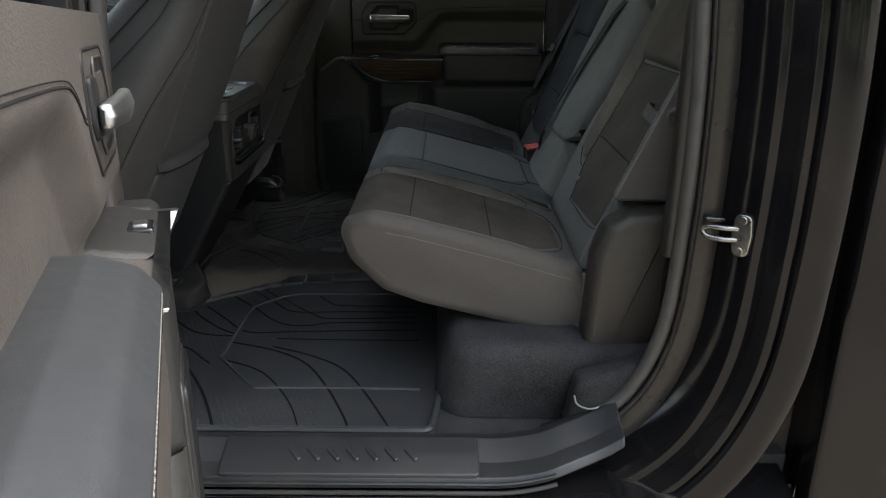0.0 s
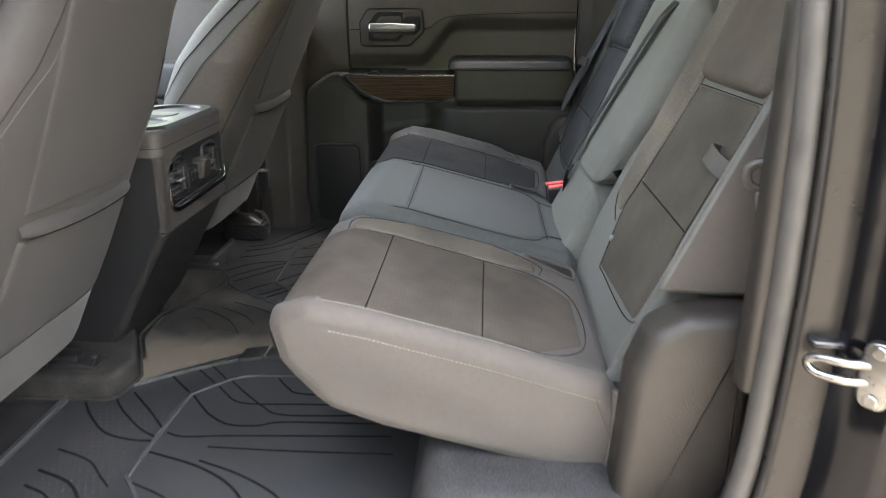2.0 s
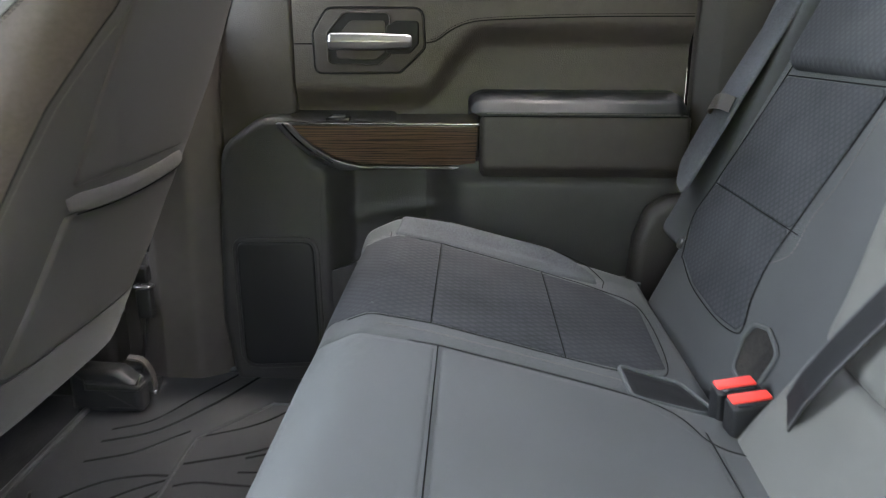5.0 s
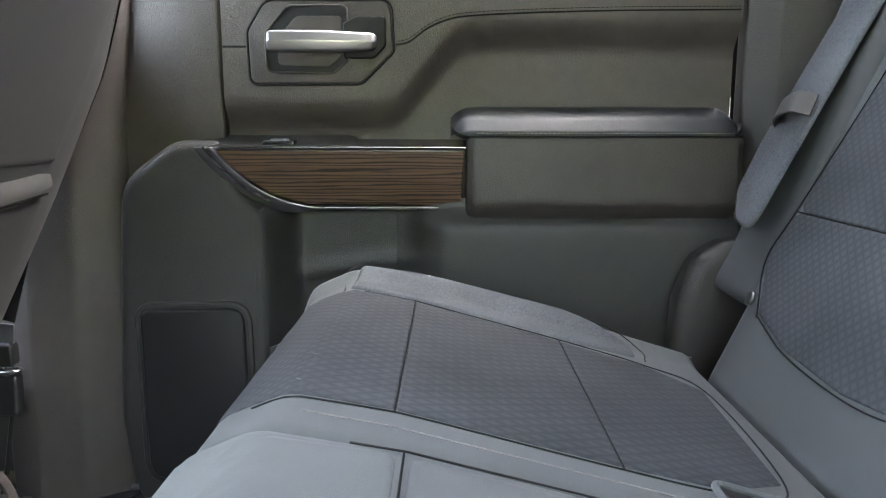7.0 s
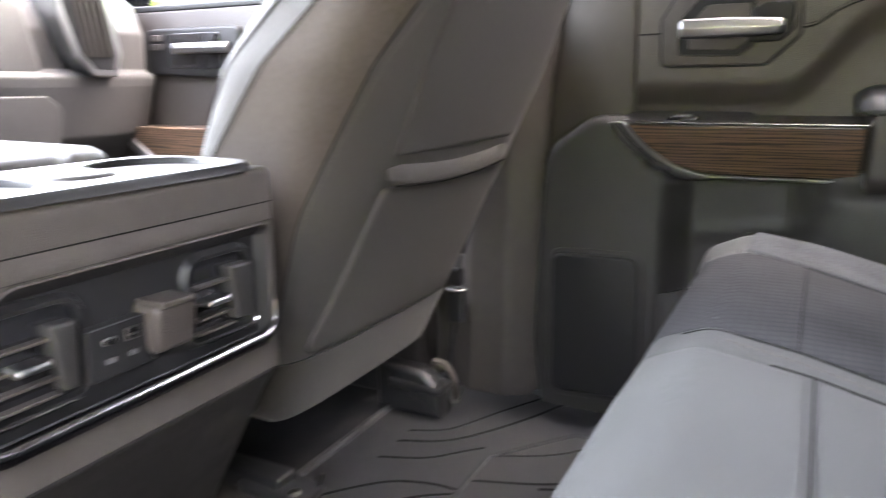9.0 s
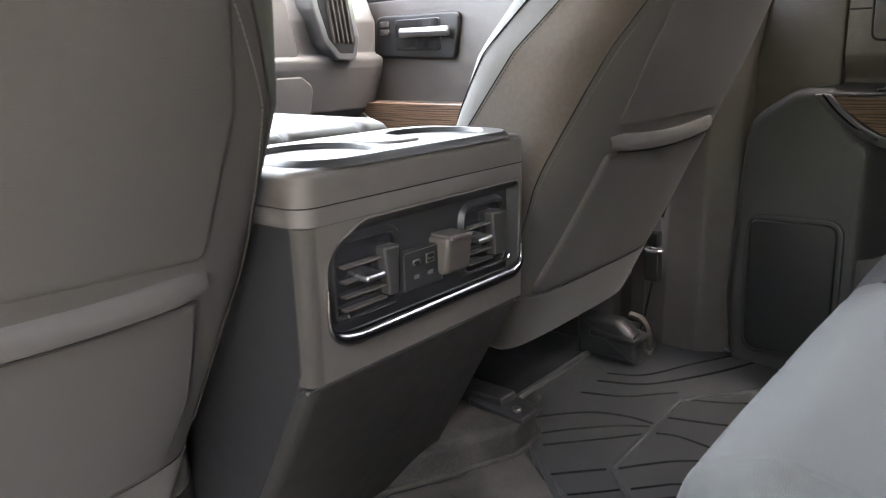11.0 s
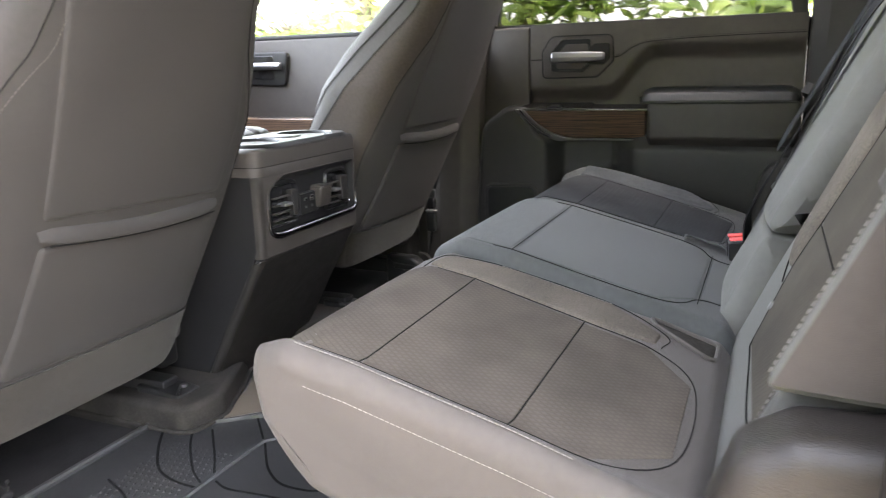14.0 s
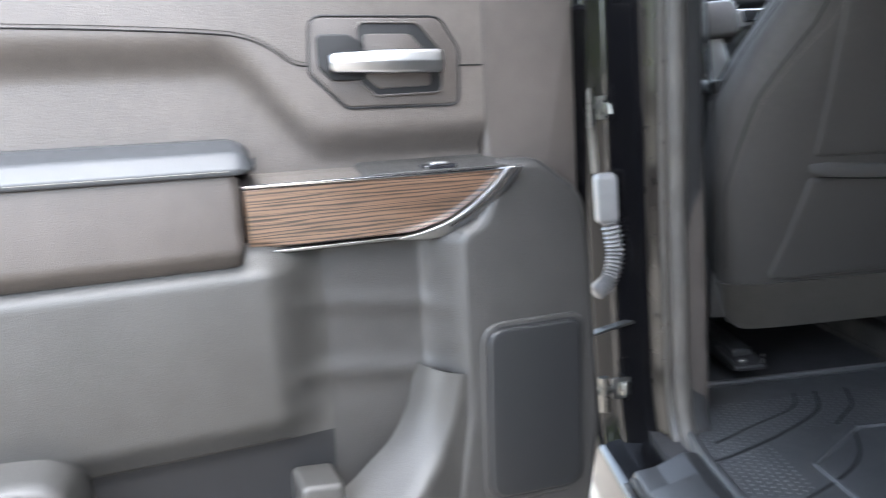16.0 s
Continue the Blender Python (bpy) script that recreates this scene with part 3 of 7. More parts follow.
def build_cab():
    cab = thing("cab_shell", (0, 0, -0.3), "gloss black pickup cab with the rear door open", "truck cab", kind="structure")
    ring = [(0.0125 * math.cos(t) + 0.003, 0.848 + 0.015 * math.sin(t)) for t in [2 * math.pi * i / 14 for i in range(14)]]
    part("door_seal", sweep(ring, True), SEAL, cab, "dusty grey rubber door seal")
    ring = [(0.018 + 0.005 * math.cos(t), 0.868 + 0.007 * math.sin(t)) for t in [2 * math.pi * i / 8 for i in range(8)]]
    part("door_seal", sweep(ring, True), SEAL, cab, "dusty grey rubber door seal")
    part("inner_flange", sweep([(0.03, 0.80), (0.008, 0.805), (0.004, 0.84), (0.012, 0.855)]), TRIM_DARK, cab)
    part("jamb_strip", sweep([(0.012, 0.862), (0.015, 0.8735), (0.019, 0.876), (0.034, 0.8785), (0.046, 0.884), (0.0485, 0.8868)]), JAMB_BROWN, cab, "inner strip of the jamb, its brown reflection in the colour", sharp=50)
    jamb = [(0.0485, 0.8868), (0.051, 0.891), (0.066, 0.9135), (0.082, 0.936), (0.0845, 0.9385), (0.088, 0.9395), (0.095, 0.940),
            (0.0985, 0.9415), (0.101, 0.9445), (0.122, 0.9655), (0.125, 0.9675), (0.134, 0.9675)]
    part("door_jamb", sweep(jamb), PAINT, cab, "gloss black painted door jamb", sharp=50)
    lip = [(0.134, 0.9675), (0.1365, 0.962), (0.1385, 0.962), (0.1405, 0.972), (0.143, 0.9755), (0.147, 0.977)]
    part("hem", sweep(lip), PAINT, cab, sharp=50)
    part("outer_panel", sweep([(0.147, 0.977), (0.17, 0.985), (0.19, 0.986), (0.194, 0.983), (0.1955, 0.976), (0.196, 0.94), (0.196, 0.86)]), PAINT, cab, sharp=50)
    # far side opening trim, roof, rear wall, floor pan
    roof = Mesh()
    prof = [(-0.80, 1.02), (-0.70, 1.13), (-0.3, 1.17), (0.6, 1.17), (1.0, 1.12)]
    for (y0, z0), (y1, z1) in zip(prof, prof[1:]):
        roof.add([(-0.86, y0, z0), (0.86, y0, z0), (0.86, y1, z1), (-0.86, y1, z1), (-0.86, y0, z0 + .04), (0.86, y0, z0 + .04), (0.86, y1, z1 + .04), (-0.86, y1, z1 + .04)],
                 [(0, 1, 2, 3), (4, 7, 6, 5), (0, 4, 5, 1), (2, 6, 7, 3), (0, 3, 7, 4), (1, 5, 6, 2)])
    tagged(part("ceiling", roof, HEADLINER), "light grey felt headliner", "ceiling", kind="structure")
    wall = Mesh().box((-0.86, -0.84, -0.1), (0.86, -0.79, 0.80)).box((-0.86, -0.84, 0.80), (-0.62, -0.79, 1.04)).box((0.62, -0.84, 0.80), (0.86, -0.79, 1.04))
    tagged(part("wall_rear", wall, TRIM), "dark trim of the cab's rear wall", "wall", kind="structure")
    win = thing("window_1", (0, -0.82, 0.8), "tinted rear window of the cab", "window", kind="structure")
    part("pane", Mesh().box((-0.62, -0.822, 0.80), (0.62, -0.818, 1.05)), PANE_DARK, win)
    floor = Mesh().box((-0.9, -0.80, -0.09), (0.9, 1.75, -0.012))
    tagged(part("floor", floor, CARPET), "dark carpet over the cab floor", "floor", kind="structure")
    for nm, x0, x1 in (("wall_left", -0.868, -0.835), ("wall_right", 0.835, 0.90)):
        q = Mesh().box((x0, -0.84, -0.1), (x1, -0.605, 1.10))
        tagged(part(nm, q, TRIM), "dark trim of the cab's rear quarter", "wall", kind="structure")
    far = Mesh().box((0.845, -0.605, -0.1), (0.93, 1.7, -0.005))
    tagged(part("sill_far", far, TRIM_DARK), "dark plastic sill under the closed doors", "sill", kind="structure")
    fire = Mesh().box((-0.88, 1.60, -0.1), (0.88, 1.66, 0.72))
    tagged(part("wall_front", fire, TRIM_DARK), "dark firewall under the dashboard", "wall", kind="structure")
    for s in (-1, 1):
        ap = Mesh()
        for a, b in zip([(1.72, 0.74), (1.45, 0.92), (1.2, 1.05), (0.98, 1.15)], [(1.45, 0.92), (1.2, 1.05), (0.98, 1.15), (0.9, 1.17)]):
            ap.add([(s * x, y + o, z) for (y, z) in (a, b) for x, o in ((0.80, 0), (0.88, 0), (0.88, -0.08), (0.80, -0.08))],
                   [(0, 1, 5, 4), (1, 2, 6, 5), (2, 3, 7, 6), (3, 0, 4, 7)])
        part("windshield_pillar", ap, TRIM, cab)
    return cab


CAB = build_cab()


def build_outer_body():
    """Cab corner behind the door, the gap and the front of the cargo bed."""
    bed = thing("cargo_bed", (-0.95, -1.4, -0.3), "gloss black pickup bed side behind the cab", "truck bed", kind="structure")
    prof = rnd([(-0.806, -0.25), (-0.806, 0.80, 0.02), (-1.7, 0.80), (-1.7, -0.25)], 0.004)
    part("bed_side", extr(prof, -0.985, -0.93, 0.012), PAINT, bed)
    part("bed_front", Mesh().box((-0.93, -0.87, -0.2), (0.93, -0.815, 0.78)), PAINT, bed)
    rail = rnd([(-0.80, 0.79), (-0.80, 0.83), (-1.7, 0.83), (-1.7, 0.79)], 0.01)
    part("rail_cap", extr(rail, -0.99, -0.9, 0.012), TRIM_DARK, bed)
    sill = thing("rocker_panel", (-0.95, 0, -0.3), "gloss black rocker under the door sill", "rocker panel", kind="structure")
    prof = rnd([(-0.862, -0.022), (-0.985, -0.05, 0.02), (-1.0, -0.12, 0.03), (-0.97, -0.26), (-0.86, -0.26)], 0.006)
    part("rocker", extr(prof, -0.79, 0.44, 0.004, fn=lambda a, b, c: (a, c, b)), PAINT, sill)


build_outer_body()


# ---- doors ----
def ease(t):
    t = max(0.0, min(1.0, t))
    return t * t * (3 - 2 * t)


def build_door(fn, name, at, label, to=None, kind="structure"):
    """A rear door's inner side in its own frame: a forward along the door, b up, c towards the seats."""
    door = thing(name, at, label, "door", kind=kind)

    def put(nm, g, mat, parent=door, lab="", sharp=38):
        return part(nm, g, mat, parent, lab, sharp, to)
    S = lambda out, h, r=0.004, back=0.0, n=4: slab(out, fn, h, r, back, n)
    P3 = lambda pts: [fn(*p) for p in pts]
    # painted shell behind the trim
    shell = rnd([(-0.585, 0.74), (-0.60, 0.30, 0.1), (-0.52, -0.02, 0.1), (-0.36, -0.11, 0.05), (0.36, -0.11, 0.04), (0.365, 0.74)], 0.01)
    put("shell", slab(shell, fn, -0.015, 0.01, -0.10), PAINT, lab="gloss black painted door shell")
    base = rnd([(-0.556, 0.735), (-0.566, 0.32, 0.1), (-0.5, 0.02, 0.1), (-0.36, -0.05, 0.06), (0.315, -0.05, 0.05), (0.322, 0.2, 0.2), (0.315, 0.735)], 0.012)
    put("trim_panel", S(base, 0.012, 0.008, -0.02), TRIM, lab="dark grained plastic door panel")
    # one soft skin: proud along the belt line and round the handle, falling through a cove to the plain middle
    foot = lambda a: 0.692 - 0.112 * ease((a + 0.19) / 0.13)
    skin = lambda a, b: 0.015 + 0.027 * ease((b - foot(a) + 0.052) / 0.052)
    na, nb = 74, 54
    g = Mesh()
    cells = [(-0.556 + 0.714 * i / na, 0.42 + 0.325 * k / nb) for i in range(na + 1) for k in range(nb + 1)]
    g.add([fn(a, b, skin(a, b)) for a, b in cells], [(i * (nb + 1) + k, (i + 1) * (nb + 1) + k, (i + 1) * (nb + 1) + k + 1, i * (nb + 1) + k + 1) for i in range(na) for k in range(nb)])
    rim = [i * (nb + 1) for i in range(na + 1)] + [na * (nb + 1) + k for k in range(1, nb + 1)] + [i * (nb + 1) + nb for i in range(na - 1, -1, -1)] + [k for k in range(nb - 1, 0, -1)]
    o = len(g.v)
    g.v += [fn(*cells[q], 0.0) for q in rim]
    g.f += [(rim[q], rim[(q + 1) % len(rim)], o + (q + 1) % len(rim), o + q) for q in range(len(rim))]
    pad = put("upper_pad", g, TRIM_SOFT, lab="soft dark door pad with a stitched edge")
    seam = [(q.x, q.y) for q in smooth_path([(-0.553, 0.699, 0), (-0.40, 0.698, 0), (-0.274, 0.695, 0), (-0.19, 0.691, 0), (-0.155, 0.686, 0), (-0.126, 0.674, 0), (-0.10, 0.656, 0), (-0.082, 0.652, 0)], 10)]
    put("seam", tube([fn(a, b, skin(a, b) + 0.0002) for a, b in seam], 0.0011, 6), THREAD_DARK, pad)
    put("stitching", stitches([fn(a, b + 0.0045, skin(a, b + 0.0045) + 0.0006) for a, b in seam], 0.0006), THREAD_DARK, pad)
    put("seam", tube([fn(a, 0.6495, skin(a, 0.65) + 0.0002) for a in (0.122, 0.14, 0.157)], 0.0011, 6), THREAD_DARK, pad)
    front = rnd([(0.162, 0.742), (0.162, 0.0), (0.31, 0.0), (0.318, 0.2), (0.31, 0.742)], 0.008)
    put("front_panel", slab(front, fn, 0.03, 0.008, 0.0), TRIM)
    # release handle in its bezel
    bez = rnd([(0.096, 0.711, 0.022), (0.122, 0.670, 0.016), (0.120, 0.599, 0.014), (-0.034, 0.600, 0.016), (-0.079, 0.643, 0.014), (-0.075, 0.711, 0.018)], 0.01)
    bezel = put("handle_bezel", slab(bez, fn, 0.0435, 0.003, 0.0), TRIM, lab="black handle bezel")
    put("bezel_gap", tube([fn(a, b, 0.0425) for a, b in inset(bez, -0.0012)], 0.0017, 6, closed=True), SOCKET, bezel)
    cup = rnd([(0.066, 0.705, 0.02), (0.098, 0.668, 0.016), (0.097, 0.614, 0.012), (0.004, 0.612, 0.01), (-0.018, 0.630, 0.012), (-0.018, 0.705, 0.012)], 0.01)
    put("handle_cup", slab(cup, fn, 0.0448, 0.0012, 0.0), SOCKET, bezel)
    inner = rnd([(0.054, 0.690, 0.014), (0.080, 0.660, 0.014), (0.080, 0.624, 0.008), (0.010, 0.622, 0.01), (-0.008, 0.636, 0.01), (-0.008, 0.690, 0.006)], 0.008)
    put("cup_floor", slab(inner, fn, 0.0462, 0.0012, 0.0), TRIM, bezel)
    put("cup_lip", tube([fn(a, b, 0.0455) for a, b in inset(cup, 0.001)], 0.0014, 6, closed=True), TRIM, bezel)
    bar = rnd([(-0.006, -0.0152), (0.006, -0.0142), (0.0095, 0.0), (0.006, 0.0142), (-0.006, 0.0152)], 0.006, 4)
    g = extr(bar, -0.057, 0.092, 0.0075, fn=lambda a, b, c: fn(c, 0.6545 + b * (1.0 - 0.25 * ease((-0.035 - c) / 0.022)), 0.062 + a - 0.009 * ease((-0.025 - c) / 0.032)))
    put("door_handle", g, SATIN, bezel, "brushed silver release handle")
    hub = rnd([(-0.069, 0.690, 0.008), (-0.069, 0.650, 0.012), (-0.052, 0.633, 0.012), (-0.010, 0.633, 0.006), (-0.010, 0.680, 0.006), (-0.028, 0.690, 0.006)], 0.008)
    put("handle_pivot", slab(hub, fn, 0.0475, 0.003, 0.0), SOCKET, bezel)
    # armrest
    arm = rnd([(0.0, 0.410), (0.062, 0.413, 0.02), (0.085, 0.435, 0.02), (0.085, 0.53, 0.006), (0.0, 0.53)], 0.004)
    armrest = put("armrest", extr(arm, -0.556, -0.180, 0.014, fn=lambda a, b, c: fn(c, b, a)), TRIM)
    top = rnd([(0.0, 0.52), (0.088, 0.527, 0.006), (0.0885, 0.535, 0.006), (0.074, 0.554, 0.022), (0.04, 0.567, 0.02), (0.0, 0.570)], 0.004, 7)
    put("armrest_pad", extr(top, -0.553, -0.158, 0.03, 8, fn=lambda a, b, c: fn(c, b, a)), PAD, armrest, "padded vinyl armrest top with light stitching")
    put("stitching", stitches(P3([(-0.545, 0.5325, 0.0885), (-0.19, 0.5325, 0.0885)]), 0.0006), THREAD, armrest)
    put("seam", tube(P3([(-0.548, 0.528, 0.088), (-0.186, 0.528, 0.088)]), 0.0011, 6), THREAD_DARK, armrest)
    # wood inlay, leaning inwards at its foot, with its bright frame
    lean = lambda a, b, c: fn(a, b, 0.085 - (0.512 - b) * 0.5 + c)
    wood = rnd([(0.172, 0.510, 0.004), (-0.177, 0.510, 0.004), (-0.173, 0.432, 0.004), (0.045, 0.432, 0.05), (0.092, 0.446, 0.05), (0.13, 0.473, 0.04)], 0.003, 7)
    inlay = put("wood_inlay", slab(dense(wood, 0.02), lean, 0.004, 0.003, -0.02), WOOD, lab="dark open-grain wood inlay with a gloss coat")
    arc_in = [(0.163, 0.514), (0.142, 0.487), (0.115, 0.461), (0.085, 0.443), (0.05, 0.432), (0.02, 0.428)]
    arc_out = [(0.186, 0.513), (0.166, 0.482), (0.136, 0.452), (0.10, 0.430), (0.07, 0.421), (0.02, 0.4245)]
    cres = [(p.x, p.y) for p in smooth_path([(a, b, 0) for a, b in arc_in], 5)] + [(p.x, p.y) for p in smooth_path([(a, b, 0) for a, b in arc_out[::-1]], 5)]
    cres_part = put("bright_trim", slab(cres, lean, 0.014, 0.002, -0.01), SATIN, inlay, "satin silver crescent trim")
    mid = [((p[0] * 0.55 + q[0] * 0.45), (p[1] * 0.55 + q[1] * 0.45)) for p, q in zip(arc_in, arc_out)][:4]
    mid = [lean(p.x, p.y, 0.0142) for p in smooth_path([(a, b, 0) for a, b in mid], 6)]
    put("trim_inset", ribbon(mid, Vector(fn(0.7, -0.7, 0)) - Vector(fn(0, 0, 0)), 0.004, 0.0008), DARK_CHROME, cres_part)
    put("bright_strip", slab(rnd([(0.03, 0.4285), (-0.175, 0.4285), (-0.175, 0.424), (0.03, 0.424)], 0.001), lean, 0.007, 0.0015, -0.01), SATIN, inlay)
    put("bright_strip", slab(rnd([(0.17, 0.514), (-0.178, 0.514), (-0.178, 0.5105), (0.17, 0.5105)], 0.001), lean, 0.006, 0.001, -0.01), CHROME, inlay)
    ledge = rnd([(0.0, 0.49), (0.062, 0.49), (0.08, 0.5125, 0.002), (0.03, 0.522, 0.01), (0.0, 0.53)], 0.003)
    put("ledge", extr(ledge, -0.178, 0.176, 0.004, fn=lambda a, b, c: fn(c, b - 0.003, a)), TRIM_SOFT)
    led = put("switch_pod", extr(ledge, -0.028, 0.182, 0.014, fn=lambda a, b, c: fn(c, b + 0.003, a - 0.002)), TRIM_LOW)
    put("window_switch", slab(rnd([(0.055, 0.047), (0.1, 0.047), (0.1, 0.075), (0.055, 0.075)], 0.004), lambda a, b, c: fn(a, 0.516 + c, b), 0.006, 0.003, 0.0), GLOSS, led)
    put("switch_key", slab(rnd([(0.066, 0.052), (0.09, 0.052), (0.09, 0.069), (0.066, 0.069)], 0.003), lambda a, b, c: fn(a, 0.516 + c, b), 0.009, 0.003, 0.0), SATIN, led)
    # lower front bulge that carries the speaker
    bulge = rnd([(0.160, 0.522, 0.02), (0.222, 0.522, 0.05), (0.300, 0.466, 0.07), (0.309, 0.35, 0.1), (0.322, 0.12, 0.06), (0.30, -0.03, 0.05), (0.06, -0.03, 0.02), (0.085, 0.12, 0.1),
                 (0.102, 0.22, 0.1), (0.100, 0.430, 0.008), (0.130, 0.446, 0.03)], 0.01)
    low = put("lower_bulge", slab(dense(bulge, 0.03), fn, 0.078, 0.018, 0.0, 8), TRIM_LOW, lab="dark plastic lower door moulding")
    ring = rnd([(0.122, 0.299, 0.035), (0.118, 0.03, 0.04), (0.288, 0.02, 0.04), (0.289, 0.296, 0.03)], 0.03, 8)
    put("speaker_ring", slab(ring, fn, 0.0815, 0.003, 0.0), TRIM_LOW, low)
    put("ring_gap", slab(inset(ring, 0.006), fn, 0.0822, 0.0006, 0.0), TRIM_DARK, low)
    put("speaker_grille", slab(inset(ring, 0.0095), fn, 0.0865, 0.005, 0.0), GRILLE, low, "perforated speaker grille")
    # one moulded skin: the pocket's inner wall, the recess with two faint steps under the wood, and the flank of the bulge
    def wave(a, b):
        u = b + 0.14 * a
        return 0.005 * math.exp(-((u - 0.338) / 0.012) ** 2) + 0.007 * math.exp(-((u - 0.243) / 0.014) ** 2)

    def low_skin(a, b):
        w = ease((-0.076 - a) / 0.085) * ease((b - 0.152) / 0.062)
        wall = 0.075 - 0.024 * ease((b - 0.398) / 0.036) - 0.5 * max(0.0, 0.40 - b) ** 2
        deep = 0.027 + wave(a, b) - 0.010 * ease((0.20 - b) / 0.12)
        flank = ease((a - 0.052) / 0.058) * ease((0.431 + 0.35 * max(0.0, a - 0.07) - b) / 0.016)
        return deep + (wall - deep) * w + (0.0775 - deep) * flank
    # pocket floor is a separate strip: the pocket's shade is put in its black
    for nm, a0, a1, cols, b0, b1, mat, lab in (("pocket_wall", -0.556, -0.080, 52, 0.442, 0.170, TRIM_MID, "grey inner wall of the map pocket"), ("pocket_floor", -0.556, -0.080, 52, 0.170, -0.045, SOCKET, "floor of the map pocket, its shade put into the colour"),
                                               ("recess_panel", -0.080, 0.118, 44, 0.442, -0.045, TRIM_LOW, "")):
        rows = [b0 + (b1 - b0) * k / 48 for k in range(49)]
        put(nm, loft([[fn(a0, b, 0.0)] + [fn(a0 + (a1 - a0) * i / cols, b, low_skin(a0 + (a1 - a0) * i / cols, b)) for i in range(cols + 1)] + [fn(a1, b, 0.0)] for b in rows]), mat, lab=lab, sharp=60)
    put("pocket_divider", slab(rnd([(-0.142, 0.124, 0.01), (-0.142, 0.0), (-0.084, 0.0), (-0.084, 0.118, 0.012)], 0.004), fn, 0.086, 0.008, 0.0), TRIM_MID)
    # pocket front with its broad sloping inner edge, running up into the bulge
    rim = smooth_path([(-0.556, 0.213, 0), (-0.45, 0.209, 0), (-0.413, 0.197, 0), (-0.402, 0.17, 0), (-0.396, 0.10, 0), (-0.36, 0.062, 0), (-0.25, 0.05, 0), (-0.12, 0.05, 0), (-0.04, 0.064, 0), (0.022, 0.105, 0), (0.062, 0.165, 0), (0.082, 0.235, 0)], 8)
    rings = []
    for i, q in enumerate(rim):
        d = (rim[min(i + 1, len(rim) - 1)] - rim[max(i - 1, 0)]).normalized()
        nx, nz = -d.y, d.x
        top = 0.116 - 0.038 * ease((q.x + 0.01) / 0.09)
        half = 0.012 + 0.016 * ease((q.x + 0.12) / 0.12)
        sec = [(half * 1.5, 0.03), (half * 1.25, 0.05), (half, 0.062), (half * 0.4, (0.062 + top) / 2 + 0.005), (0.001, top - 0.004), (-0.004, top - 0.001), (-0.010, top), (-0.018, top - 0.0008)]
        rings.append([fn(q.x + nx * o, q.y + nz * o, c) for o, c in sec] + [fn(q.x - nx * 0.02, -0.04, top - 0.012), fn(q.x, -0.045, 0.03)])
    put("pocket_front", loft(rings), TRIM_MID, lab="grey front wall of the map pocket", sharp=60)
    put("window_frame", slab(rnd([(0.318, 0.74), (0.285, 0.74), (0.24, 1.09), (0.27, 1.1)], 0.004), fn, 0.0, 0.004, -0.06), TRIM_DARK)
    put("window_frame", slab(rnd([(-0.556, 0.74), (-0.52, 0.74), (-0.47, 1.04), (-0.52, 1.06)], 0.004), fn, 0.0, 0.004, -0.06), TRIM_DARK)
    put("window_sill", slab(rnd([(-0.556, 0.728), (-0.556, 0.750), (0.315, 0.750), (0.315, 0.728)], 0.003), fn, -0.0, 0.004, -0.05), TRIM_DARK)
    put("pane", slab(rnd([(-0.53, 0.74), (-0.49, 1.06), (0.24, 1.10), (0.29, 0.74)], 0.003), fn, -0.03, 0.001, -0.034), PANE_DARK)
    return door


build_door(lambda a, b, c: (0.885 - c, a, b), "door_1", (0.885, 0.3, -0.1), "closed rear door with wood inlay and padded armrest")
# the near door: the same, mirrored, swung open about its hinge
HINGE, SWING = Vector((-0.981, 0.408, 0)), 70.5
TILT_AT = Vector((-0.885, 0.15, 0.62))      # tilt fitted to the camera's view; lifts the open door's rear edge a little
OPEN = Matrix.Translation(HINGE) @ Matrix.Rotation(radians(-SWING), 4, "Z") @ Matrix.Translation(-HINGE) @ Matrix.Translation(TILT_AT) @ Matrix.Rotation(radians(-2.8), 4, "X") @ Matrix.Translation(-TILT_AT)
build_door(lambda a, b, c: (-0.885 + c, a, b), "door_2", (-0.95, 0.45, -0.2), "open rear door with wood inlay, padded armrest and map pocket", to=OPEN)


